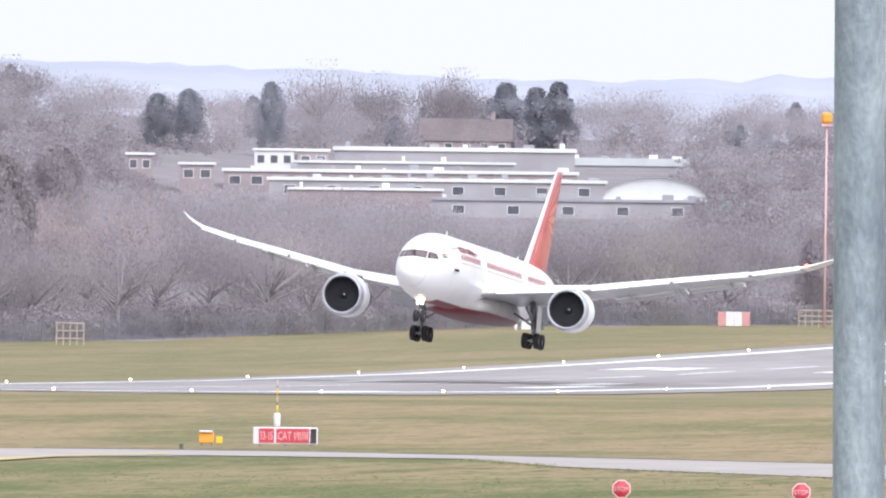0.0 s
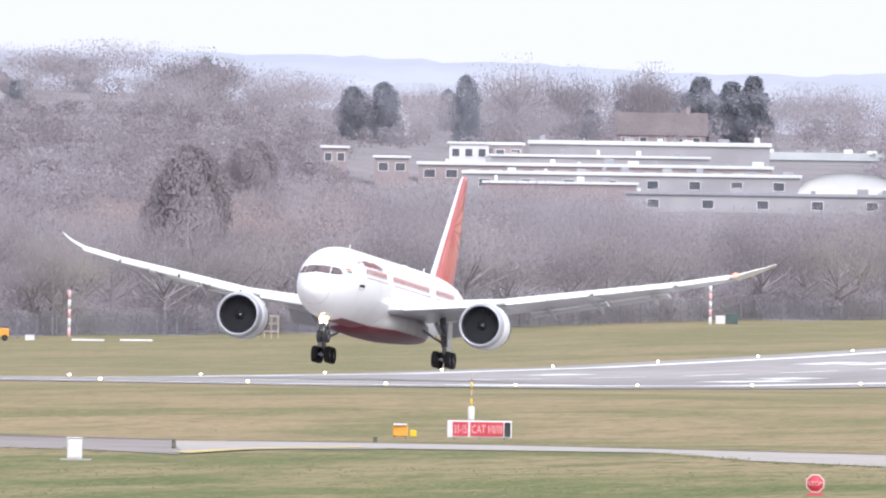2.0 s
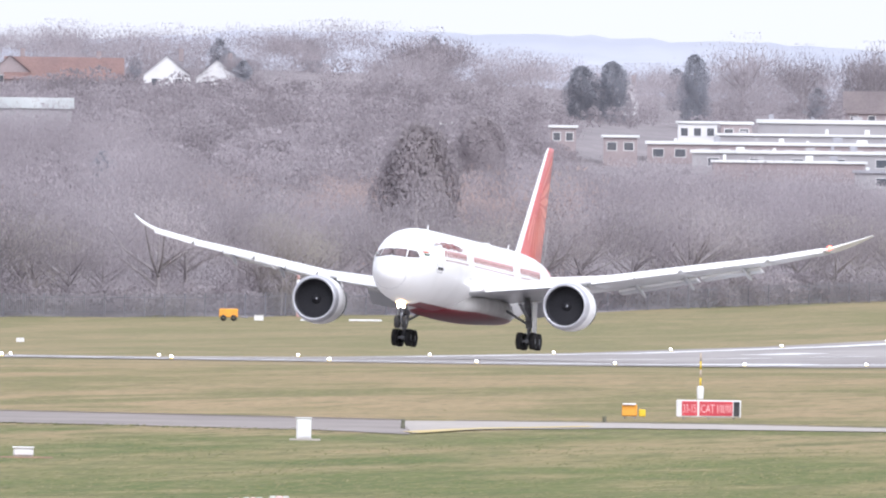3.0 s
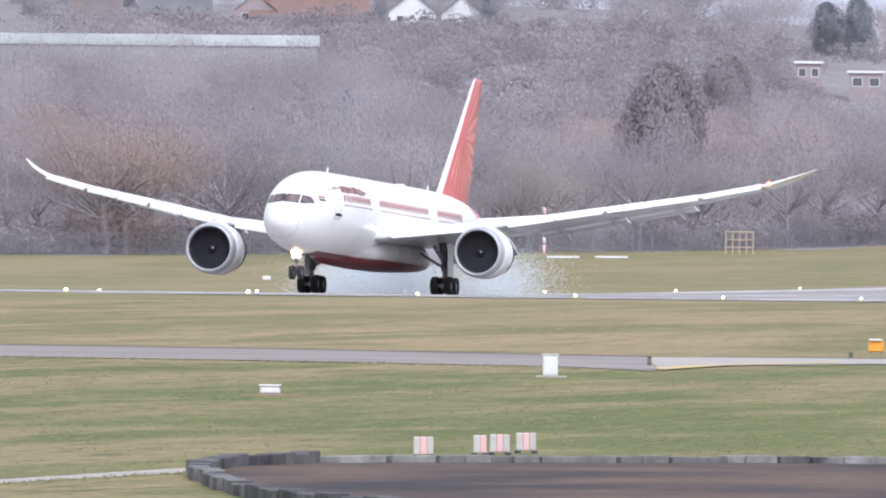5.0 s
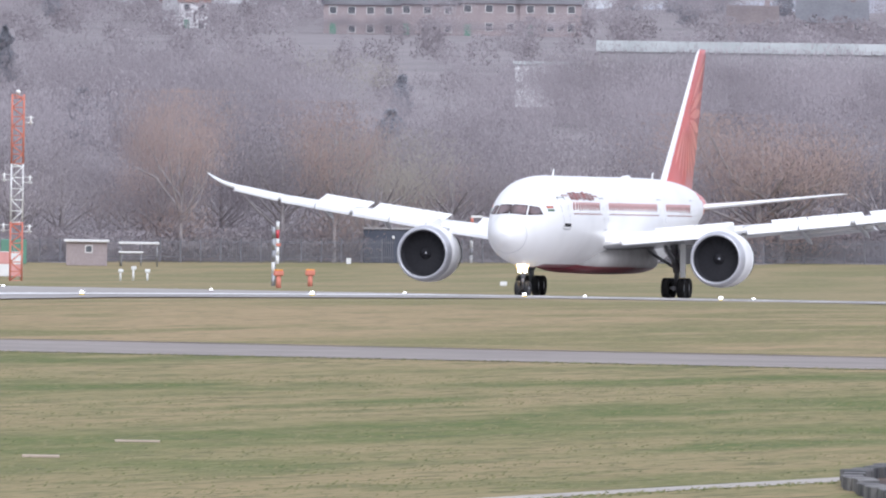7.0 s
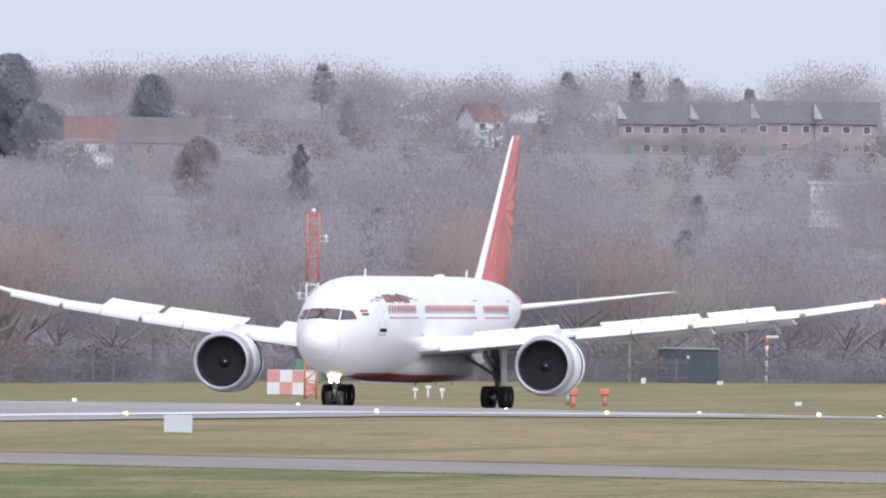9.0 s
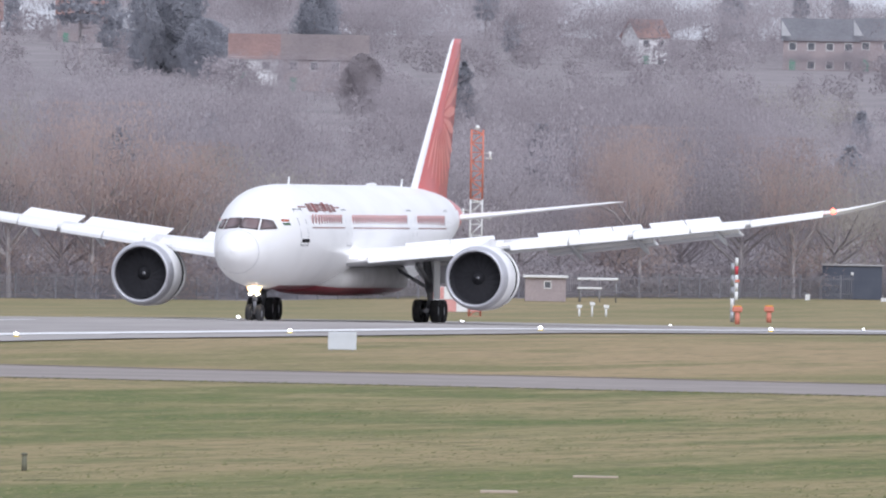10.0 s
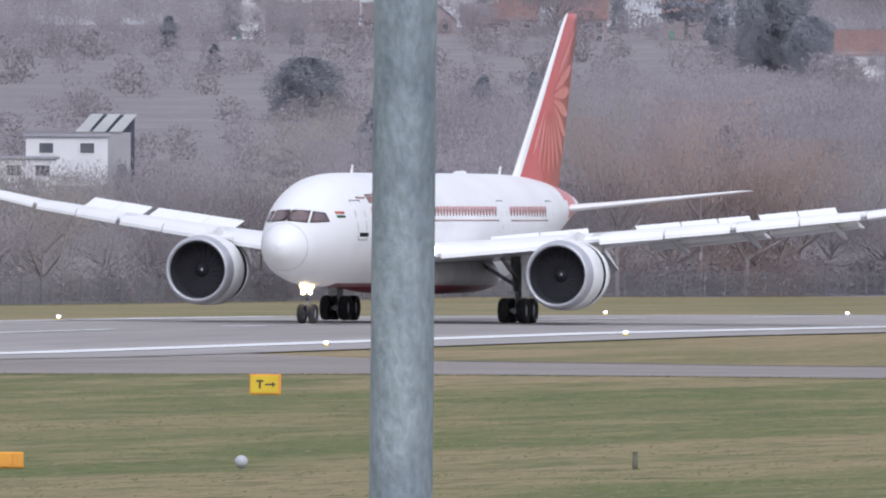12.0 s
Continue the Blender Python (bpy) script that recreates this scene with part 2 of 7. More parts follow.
def empty(name, m, label="", category="", group=""):
    ob = new(name)
    ob.matrix_world = m
    return tagged(ob, label, category, group)


def box(bm, x0, x1, y0, y1, z0, z1, bevel=0.0, mat=0):
    """Adds a box, with its edges bevelled where asked."""
    made = bmesh.ops.create_cube(bm, size=1)["verts"]
    for v in made:
        v.co = Vector(((x0 + x1) / 2 + v.co.x * (x1 - x0), (y0 + y1) / 2 + v.co.y * (y1 - y0), (z0 + z1) / 2 + v.co.z * (z1 - z0)))
    faces = {f for v in made for f in v.link_faces}
    for f in faces:
        f.material_index = mat
    if bevel:
        edges = list({e for f in faces for e in f.edges})
        res = bmesh.ops.bevel(bm, geom=edges, offset=bevel, segments=1, affect="EDGES")
        for f in res["faces"]:
            f.material_index = mat
    return bm


def tube(bm, a, b, r0, r1=None, sides=10, mat=0, caps=True):
    """Adds a tapered round bar from a to b."""
    a, b = Vector(a), Vector(b)
    r1 = r0 if r1 is None else r1
    turn = (b - a).to_track_quat("Z", "Y")
    rings = []
    for p, r in ((a, r0), (b, r1)):
        rings.append([bm.verts.new(p + turn @ Vector((r * math.cos(k * math.tau / sides), r * math.sin(k * math.tau / sides), 0))) for k in range(sides)])
    for k in range(sides):
        f = bm.faces.new((rings[0][k], rings[0][(k + 1) % sides], rings[1][(k + 1) % sides], rings[1][k]))
        f.material_index, f.smooth = mat, True
    if caps:
        bm.faces.new(rings[0][::-1]).material_index = mat
        bm.faces.new(rings[1]).material_index = mat
    return bm


def lathe(bm, profile, axis="y", centre=(0, 0, 0), sides=32, mats=None):
    """Adds a turned shape; profile: (place along the axis, radius)."""
    rings = []
    cx, cy, cz = centre
    for s, r in profile:
        ring = []
        for k in range(sides):
            a = k * math.tau / sides
            u, v = r * math.cos(a), r * math.sin(a)
            p = {"y": (cx + u, cy + s, cz + v), "z": (cx + u, cy + v, cz + s), "x": (cx + s, cy + u, cz + v)}[axis]
            ring.append(bm.verts.new(p))
        rings.append(ring)
    for i in range(len(rings) - 1):
        for k in range(sides):
            f = bm.faces.new((rings[i][k], rings[i][(k + 1) % sides], rings[i + 1][(k + 1) % sides], rings[i + 1][k]))
            f.smooth = True
            f.material_index = mats[i] if mats else 0
    return rings


# ---- the lie of the land ----
PROFILE = ((0, 0.9), (600, 0.8), (900, 0.43), (1000, 0.0), (1100, 0.08), (1200, -0.17), (1300, -0.85), (1400, -1.86), (1500, -2.85), (1600, -3.84), (1700, -4.71), (1800, -5.4), (1900, -5.78), (2000, -5.82), (2100, -5.52), (2200, -5.05), (2300, -4.5), (2500, -4.2), (6000, -4.5))
def level(y):
    """Height of the airfield at a distance y along the runway."""
    for (a, za), (b, zb) in zip(PROFILE, PROFILE[1:]):
        if y <= b:
            return za + (zb - za) * max(0.0, (y - a) / (b - a))
    return PROFILE[-1][1]


HILL = ((1500, -4.5, -4.5), (1900, -4.5, -4.5), (2300, 2.0, -3.5), (2600, 8.5, 0.0), (2900, 14.0, 6.0), (3100, 16.5, 11.5), (3300, 18.5, 14.5), (3600, 22.5, 17.5), (4000, 25.0, 19.0), (9000, 27.0, 20.0))


EDGE = ((-60, 1300), (-19, 1760), (-17.5, 1850), (-16.7, 1930), (-15.9, 2030), (-15, 2065), (-14.1, 2130), (-13.5, 2150), (-12.6, 2182), (-11.7, 2207), (-10.8, 2268),
        (-10.3, 2335), (-9.6, 2490), (-9, 2555), (-8, 2640), (0, 2900), (60, 2900))


def field_edge(b):
    """How far off the airfield's fence stands at a bearing."""
    for (p, rp), (q, rq) in zip(EDGE, EDGE[1:]):
        if b <= q:
            return rp + (rq - rp) * max(0.0, (b - p) / (q - p))
    return 2900.0


def land(x, y):
    """Height of the ground: the airfield, the wooded hill beyond it, the mound on which the camera stands."""
    r = math.hypot(x, y)
    z = level(y)
    b = math.degrees(math.atan2(x, y))
    behind = r - field_edge(b)
    if x < 0 and y > 200 and behind > 0:
        low = smooth((b + 11.2) / 0.8)
        for (a, h0, g0), (c, h1, g1) in zip(HILL, HILL[1:]):
            if r <= c:
                q = max(0.0, (r - a) / (c - a))
                hill = (h0 + (h1 - h0) * q) * (1 - low) + (g0 + (g1 - g0) * q) * low
                break
        z += (hill - z) * smooth(behind / 220)
    mound = smooth(1 - r / 420)
    return z + (10.3 - z) * mound


CX = -329.0     # the runway's centre line


def sheet(xs, ys, height):
    bm = bmesh.new()
    rows = [[bm.verts.new((x, y, height(x, y))) for x in xs] for y in ys]
    for a, b in zip(rows, rows[1:]):
        for i in range(len(xs) - 1):
            bm.faces.new((a[i], a[i + 1], b[i + 1], b[i]))
    return bm


def span(*stops):
    """Places from stop to stop: (start, step), ..., end."""
    out = []
    for (a, step), nxt in zip(stops, stops[1:]):
        b = nxt[0] if isinstance(nxt, tuple) else nxt
        k = max(1, round((b - a) / step))
        out += [a + (b - a) * i / k for i in range(k)]
    return out + [stops[-1]]


def build_ground():
    xs = span((-4000, 300), (-1600, 50), (-700, 10), (0, 60), (600, 300), 3000)
    ys = span((-1500, 300), (-300, 50), (400, 15), (2700, 40), (3600, 100), (4600, 200), 5200)
    bm = sheet(xs, ys, land)
    for f in bm.faces:
        m = f.calc_center_median()
        f.material_index = 1 if m.y > 1000 and math.hypot(m.x, m.y) > field_edge(math.degrees(math.atan2(m.x, m.y))) + 4 else 0
    ob = mesh_object("ground", bm, [GRASS, LITTER], flat=False)
    tagged(ob, "open airfield turf, green and straw-coloured in winter", "ground", kind="structure")


def crown(x):
    return 0.2 * (1 - min(1.0, abs(x - CX) / 30) ** 2)


def strip(name, x0, x1, y0, y1, lift, mat, step=12.0, parent=None, across=1, fade=0.0):
    """A painted or paved strip that follows the ground."""
    n = max(1, math.ceil((y1 - y0) / step))
    xs = [x0 + (x1 - x0) * i / across for i in range(across + 1)]
    ys = [y0 + (y1 - y0) * i / n for i in range(n + 1)]
    return mesh_object(name, sheet(xs, ys, lambda x, y: level(y) + (crown(x) if abs(x - CX) < 30 else 0) + lift), mat, parent)


def ribbon(name, edge, lift, mat, step=6.0):
    """A paved area between two edges: rows of (near point, far point), filled with small quads."""
    bm = bmesh.new()
    for (a, b), (c, d) in zip(edge, edge[1:]):
        a, b, c, d = (Vector((*p, 0)) for p in (a, b, c, d))
        k = max(1, round((c - a).length / step))
        j = max(1, round((b - a).length / step))
        grid = []
        for i in range(k + 1):
            p, q = a.lerp(c, i / k), b.lerp(d, i / k)
            grid.append([bm.verts.new((w.x, w.y, land(w.x, w.y) + lift)) for w in (p.lerp(q, s / j) for s in range(j + 1))])
        for r0, r1 in zip(grid, grid[1:]):
            for s in range(j):
                bm.faces.new((r0[s], r1[s], r1[s + 1], r0[s + 1]))
    bmesh.ops.remove_doubles(bm, verts=bm.verts[:], dist=0.01)
    bmesh.ops.recalc_face_normals(bm, faces=bm.faces[:])
    return mesh_object(name, bm, mat)


def build_runway():
    runway = strip("runway", CX - 29, CX + 29, 800, 2900, 0.05, ASPHALT, across=12)
    tagged(runway, "grey asphalt runway with worn white markings", "runway", kind="structure")
    paint = []
    for side in (-1, 1):
        paint.append(strip("edge_line", CX + side * 22.5 - 1.2, CX + side * 22.5 + 1.2, 800, 2860, 0.075, PAINT, parent=runway))
    y = 1010.0
    while y < 2700:
        paint.append(strip("centre_line_dash", CX - 0.45, CX + 0.45, y, y + 30, 0.075, PAINT, parent=runway))
        y += 50
    for y0, reach, xs in MARKS:
        for x in xs:
            paint.append(strip("touchdown_mark", CX + x - 1.6, CX + x + 1.6, y0, y0 + reach, 0.08, PAINT, parent=runway))
    for ob in paint:
        ob.parent = runway


MARKS = ((1690, 55, (20.5,)), (1890, 26, (-10, 10)), (2040, 26, (-11, -7, 9, 13)), (1840, 40, (14.5,)))


def build_taxiway():
    near = [(-292, 893), (-276, 905), (-266, 917), (-255, 919), (-235, 917), (-210, 909), (-192, 901), (-178, 892), (-172, 881)]
    far = [(-312, 980), (-292, 986), (-283, 989), (-264, 978), (-246, 977), (-224, 966), (-205, 959), (-189, 946), (-184, 941)]
    tagged(ribbon("taxiway", list(zip(near, far)), 0.028, TAXI), "grey asphalt taxiway between strips of turf", "taxiway", kind="structure")
    tagged(ribbon("taxiway_kerb", [((x, y), (x - 0.9, y + 4.5)) for x, y in far[2:]], 0.04, TAXI_EDGE, 3.0), "dark strip along the taxiway", "kerb", kind="structure")
    near2 = [(-172.5, 884), (-173, 902), (-170.5, 919), (-159.5, 920.5), (-151, 892.5), (-136, 869), (-95, 840)]
    far2 = [(-184, 940), (-182, 942), (-178.4, 944), (-170.5, 945), (-158, 934.5), (-144, 921), (-100, 893)]
    tagged(ribbon("taxiway_concrete", list(zip(near2, far2)), 0.033, CONCRETE), "pale concrete taxiway edge with worn paint", "taxiway", kind="structure")
    tagged(ribbon("concrete_kerb", [((x, y), (x - 0.7, y + 4.0)) for x, y in far2[1:]], 0.042, TAXI_EDGE, 3.0), "dark strip along the concrete", "kerb", kind="structure")
    line_near = [(-172.3, 884), (-173.2, 903), (-172.0, 921)]
    line_far = [(-173.9, 889), (-174.6, 909), (-173.2, 926)]
    tagged(ribbon("taxiway_line", list(zip(line_near, line_far)), 0.05, YELLOW_PAINT, 3.0), "worn yellow taxiway line", "road marking", kind="structure")
    link_near = [(-312, 893), (-297, 894), (-291, 972), (-284.5, 994)]
    link_far = [(-312, 1020), (-303, 1020), (-302, 1018), (-300, 1016)]
    tagged(ribbon("taxiway_link", list(zip(link_near, link_far)), 0.036, TAXI), "grey asphalt link between taxiway and runway", "taxiway", kind="structure")
    path_near = [(-136.1, 560), (-136.1, 568), (-136.2, 594.5), (-135.6, 627)]
    path_far = [(-137.8, 566), (-137.8, 575), (-137.5, 600), (-137.3, 635)]
    tagged(ribbon("footpath", list(zip(path_near, path_far)), 0.025, CONCRETE), "narrow pale path across the turf", "path", kind="structure")
    side_near = [(-127.6, 774), (-122, 776), (-110, 770)]
    side_far = [(-127.6, 777), (-126.6, 795), (-110, 792)]
    tagged(ribbon("side_path", list(zip(side_near, side_far)), 0.025, CONCRETE), "pale concrete path across the turf", "path", kind="structure")


build_ground()
build_runway()
build_taxiway()

# ---- the airliner: x to its port side, y aft from the main wheels, z up from the ground ----
NOSE = -28.4
BODY = (    # metres from the nose: half width, top, bottom
    (0.0, 0.02, 4.03, 3.99), (0.12, 0.40, 4.36, 3.60), (0.4, 0.74, 4.66, 3.28), (1.0, 1.13, 5.08, 2.88), (2.0, 1.52, 5.62, 2.47),
    (3.5, 1.90, 6.46, 2.15), (5.5, 2.33, 7.26, 1.96), (8.0, 2.70, 7.72, 1.87), (10.5, 2.86, 7.84, 1.86), (13.0, 2.885, 7.85, 1.86), (20.0, 2.885, 7.85, 1.86),
    (36.0, 2.885, 7.85, 1.86), (40.0, 2.80, 7.84, 2.25), (44.0, 2.50, 7.76, 3.1), (48.0, 2.0, 7.52, 4.1), (52.0, 1.3, 7.12, 5.0),
    (55.0, 0.65, 6.72, 5.6), (56.7, 0.22, 6.4, 5.95))


def body_at(s):
    """Half width, top and bottom of the fuselage, by a smooth curve through BODY."""
    n = len(BODY)
    i = max(0, min(n - 2, next((k for k in range(n - 1) if s <= BODY[k + 1][0]), n - 2)))
    p0, p1, p2, p3 = BODY[max(0, i - 1)], BODY[i], BODY[i + 1], BODY[min(n - 1, i + 2)]
    h = p2[0] - p1[0]
    u = (s - p1[0]) / h
    out = []
    for k in (1, 2, 3):
        d = (p2[k] - p1[k]) / h
        e0 = (p1[k] - p0[k]) / (p1[0] - p0[0]) if i else d
        e1 = (p3[k] - p2[k]) / (p3[0] - p2[0]) if i < n - 2 else d
        m0 = 0 if e0 * d <= 0 else 2 * e0 * d / (e0 + d)
        m1 = 0 if e1 * d <= 0 else 2 * e1 * d / (e1 + d)
        if not i:
            m0 = d * 1.5
        out.append((2 * u**3 - 3 * u**2 + 1) * p1[k] + (u**3 - 2 * u**2 + u) * h * m0 + (-2 * u**3 + 3 * u**2) * p2[k] + (u**3 - u**2) * h * m1)
    return out


def skin_x(s, z):
    w, top, bottom = body_at(s)
    k = (z - (top + bottom) / 2) / ((top - bottom) / 2)
    return w * math.sqrt(max(0.0, 1 - k * k))


def skin_s(x, z, lo=0.05, hi=9.0):
    """How far aft of the nose the skin stands x out from the middle at the height z."""
    for _ in range(40):
        mid = (lo + hi) / 2
        lo, hi = (mid, hi) if skin_x(mid, z) < x else (lo, mid)
    return (lo + hi) / 2


def build_fuselage(parent):
    bm = bmesh.new()
    stations = [0.0, 0.06, 0.12, 0.25, 0.4, 0.7, 1.0, 1.5, 2, 2.5, 3, 3.5, 4.5, 5.5, 6.7, 7.3, 8, 9.2, 10.5] + [10.5 + 1.5 * k for k in range(1, 18)] + \
               [37 + 1.0 * k for k in range(20)] + [56.7]
    sides, rings = 48, []
    for s in stations:
        w, top, bottom = body_at(s)
        c, h = (top + bottom) / 2, (top - bottom) / 2
        rings.append([bm.verts.new((w * math.cos(k * math.tau / sides), NOSE + s, c + h * math.sin(k * math.tau / sides))) for k in range(sides)])
    for i in range(len(rings) - 1):
        for k in range(sides):
            f = bm.faces.new((rings[i][k], rings[i][(k + 1) % sides], rings[i + 1][(k + 1) % sides], rings[i + 1][k]))
            f.smooth = True
            m = f.calc_center_median()
            s = m.y - NOSE
            if 7.3 < s < 40 and m.z < 2.12:
                f.material_index = 1
            elif 44.5 < s and s + (m.z - 6) * 1.0 > 49.0 and s < 53.5:
                f.material_index = 2
    bm.faces.new(rings[-1])
    bmesh.ops.recalc_face_normals(bm, faces=bm.faces[:])
    ob = part("fuselage", bm, [SKIN, BELLY_RED, RED_SKIN], parent, "white fuselage with a dark red belly")
    # wing-to-body fairing under the middle; its grey holds grime and the wing's shade
    bm = bmesh.new()
    rings = []
    for s, w, top, bottom in ((15.5, 0.6, 2.5, 2.0), (17.5, 2.2, 3.2, 1.62), (20, 2.9, 3.6, 1.52), (26, 3.1, 3.7, 1.46), (31, 3.0, 3.6, 1.5), (34.5, 2.2, 3.2, 1.65), (37.5, 0.5, 2.6, 2.0)):
        c, h = (top + bottom) / 2, (top - bottom) / 2
        rings.append([bm.verts.new((w * math.copysign(abs(math.cos(a)) ** 0.7, math.cos(a)), NOSE + s, c + h * math.copysign(abs(math.sin(a)) ** 0.7, math.sin(a))))
                      for a in (k * math.tau / 28 for k in range(28))])
    for i in range(len(rings) - 1):
        for k in range(28):
            f = bm.faces.new((rings[i][k], rings[i][(k + 1) % 28], rings[i + 1][(k + 1) % 28], rings[i + 1][k]))
            f.smooth = True
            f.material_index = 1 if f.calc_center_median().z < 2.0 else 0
    bm.faces.new(rings[0]), bm.faces.new(rings[-1])
    bmesh.ops.recalc_face_normals(bm, faces=bm.faces[:])
    part("belly_fairing", bm, [GRIME_SHADE, BELLY_RED], parent, "grimy grey belly fairing, wing shade in its colour, dark red underside")
    # the seam round the radome
    bm = bmesh.new()
    rings = []
    for q in (1.22, 1.26):
        w, top, bottom = body_at(q)
        c, h = (top + bottom) / 2, (top - bottom) / 2
        rings.append([bm.verts.new(((w + 0.006) * math.cos(k * math.tau / 48), NOSE + q, c + (h + 0.006) * math.sin(k * math.tau / 48))) for k in range(48)])
    for k in range(48):
        bm.faces.new((rings[0][k], rings[0][(k + 1) % 48], rings[1][(k + 1) % 48], rings[1][k]))
    part("radome_seam", bm, GREY_SKIN, parent, "thin grey seam round the nose cone")
    return ob


def skin_patch(corners, out=0.02, cuts=4):
    """A thin curved panel on the skin; corners (s, z) in order; port side."""
    bm = bmesh.new()
    a, b, c, d = corners
    grid = []
    for i in range(cuts + 1):
        row = []
        for j in range(cuts + 1):
            u, v = i / cuts, j / cuts
            s = (a[0] * (1 - u) + b[0] * u) * (1 - v) + (d[0] * (1 - u) + c[0] * u) * v
            z = (a[1] * (1 - u) + b[1] * u) * (1 - v) + (d[1] * (1 - u) + c[1] * u) * v
            w, top, bottom = body_at(s)
            x = skin_x(s, z)
            n = Vector((x / max(w, 0.1) ** 2, -0.25 if s < 5 else 0, (z - (top + bottom) / 2) / ((top - bottom) / 2) ** 2)).normalized()
            row.append(bm.verts.new(Vector((x, NOSE + s, z)) + n * out))
        grid.append(row)
    for i in range(cuts):
        for j in range(cuts):
            bm.faces.new((grid[i][j], grid[i + 1][j], grid[i + 1][j + 1], grid[i][j + 1])).smooth = True
    bmesh.ops.solidify(bm, geom=bm.faces[:], thickness=0.012)
    return bm


def mirrored(bm):
    for v in bm.verts:
        v.co.x = -v.co.x
    bmesh.ops.reverse_faces(bm, faces=bm.faces[:])
    return bm


def both(maker, name, mat, parent, label=""):
    part(name, maker(), mat, parent, label)
    part(name, mirrored(maker()), mat, parent, label)


def build_windows(parent):
    panes = (((0.05, 5.30), (0.98, 5.22), (0.90, 5.86), (0.05, 5.90)), ((1.06, 5.23), (1.72, 5.30), (1.46, 5.76), (0.98, 5.84)))
    for corners in panes:
        sz = [(skin_s(x, z), z) for x, z in corners]
        both(lambda: skin_patch(sz, 0.025), "cockpit_window", GLASS, parent, "dark cockpit window pane")
    groups = ((8.6, 15.2), (18.0, 31.5), (34.4, 41.6))
    stroke = bmesh.new()
    box(stroke, -0.03, 0.03, -0.17, 0.17, -0.36, 0.36, 0.02, 0)
    box(stroke, 0.02, 0.045, -0.10, 0.10, -0.22, 0.2, 0.0, 1)
    first = part("cabin_window", stroke, [PANE_RED, GLASS], parent)
    data = first.data
    first.matrix_basis = pose(skin_x(8.6, 5.78), NOSE + 8.6, 5.78)
    for a, b in groups:
        s = a
        while s <= b:
            for side in (1, -1):
                if s == 8.6 and side == 1:
                    continue
                ob = new("cabin_window", data)
                ob.parent = parent
                ob.matrix_basis = pose(side * skin_x(s, 5.78), NOSE + s, 5.78, 0, 0, 0 if side == 1 else 180)
            s += 0.58
        both(lambda: skin_patch(((a - 0.3, 5.36), (b + 0.3, 5.36), (b + 0.3, 5.42), (a - 0.3, 5.42)), 0.012, 6), "window_band", PANE_RED, parent)
    # cabin doors and hatches, a thin grey outline each
    for s in (6.9, 16.6, 33.0, 43.0):
        def outline(s=s):
            bm = bmesh.new()
            for z0, z1, d0, d1 in ((4.35, 6.45, -0.55, -0.50), (4.35, 6.45, 0.50, 0.55), (6.40, 6.45, -0.55, 0.55), (4.35, 4.40, -0.55, 0.55)):
                one = skin_patch(((s + d0, z0), (s + d1, z0), (s + d1, z1), (s + d0, z1)), 0.012, 3)
                data = bpy.data.meshes.new("x")
                one.to_mesh(data)
                bm.from_mesh(data)
                one.free()
                bpy.data.meshes.remove(data)
            return bm
        both(outline, "cabin_door", GREY_SKIN, parent)
    both(lambda: skin_patch(((6.5, 4.55), (7.6, 4.55), (7.6, 4.75), (6.5, 4.75)), 0.015), "door_vent", DARK, parent)
    both(lambda: skin_patch(((4.4, 5.72), (5.2, 5.72), (5.2, 5.84), (4.4, 5.84)), 0.015), "flag_mark", ORANGE_SKIN, parent)
    both(lambda: skin_patch(((4.4, 5.52), (5.2, 5.52), (5.2, 5.64), (4.4, 5.64)), 0.015), "flag_mark", material("flag_green", (0.06, 0.22, 0.10), 0.5), parent)
    # the carrier's title, as plain red bars in a lighter frame
    s = 7.2
    for w, low, high in ((1.4, 6.52, 6.60), (1.0, 6.30, 6.74), (0.7, 6.26, 6.78), (1.1, 6.34, 6.74), (0.5, 6.26, 6.74), (0.9, 6.34, 6.82), (1.1, 6.26, 6.74), (0.8, 6.30, 6.70), (1.3, 6.50, 6.58)):
        both(lambda: skin_patch(((s, low), (s + w * 0.82, low), (s + w * 0.82, high), (s, high)), 0.014), "title_bar", TITLE_RED if high > 6.75 else PANE_RED, parent)
        s += w


def wing_edges(x):
    """Leading and trailing edge (metres from the nose) and thickness of the wing at x from the middle."""
    def at(rows):
        for (a, va), (b, vb) in zip(rows, rows[1:]):
            if x <= b:
                return va + (vb - va) * (x - a) / (b - a)
        return rows[-1][1]
    lead = at(((0, 15.4), (2.9, 17.6), (27.0, 34.8), (28.6, 36.5), (30.06, 39.1)))
    trail = at(((0, 31.2), (2.9, 31.3), (9.8, 31.9), (27.0, 38.0), (28.6, 38.9), (30.06, 39.8)))
    thick = at(((0, 1.35), (2.9, 1.25), (10.5, 0.82), (20, 0.58), (27, 0.35), (30.06, 0.07)))
    return lead, trail, thick


FOIL = ((0.0, 0.0), (0.012, 0.17), (0.05, 0.33), (0.15, 0.50), (0.32, 0.58), (0.55, 0.48), (0.78, 0.26), (1.0, 0.02),
        (1.0, -0.02), (0.78, -0.06), (0.55, -0.16), (0.32, -0.26), (0.15, -0.32), (0.05, -0.30), (0.012, -0.18))
WING_CUTS = (1.5, 10.5, 17.0, 23.0, 27.0, 30.06)
ON_GROUND = (6.3, 6.4, 7.0, 9.5, 10.3)        # upward slope of each wing length in degrees, standing
IN_FLIGHT = (8.2, 12.4, 12.0, 14.5, 22.0)      # and flying
WING_ROOT_Z = 3.5


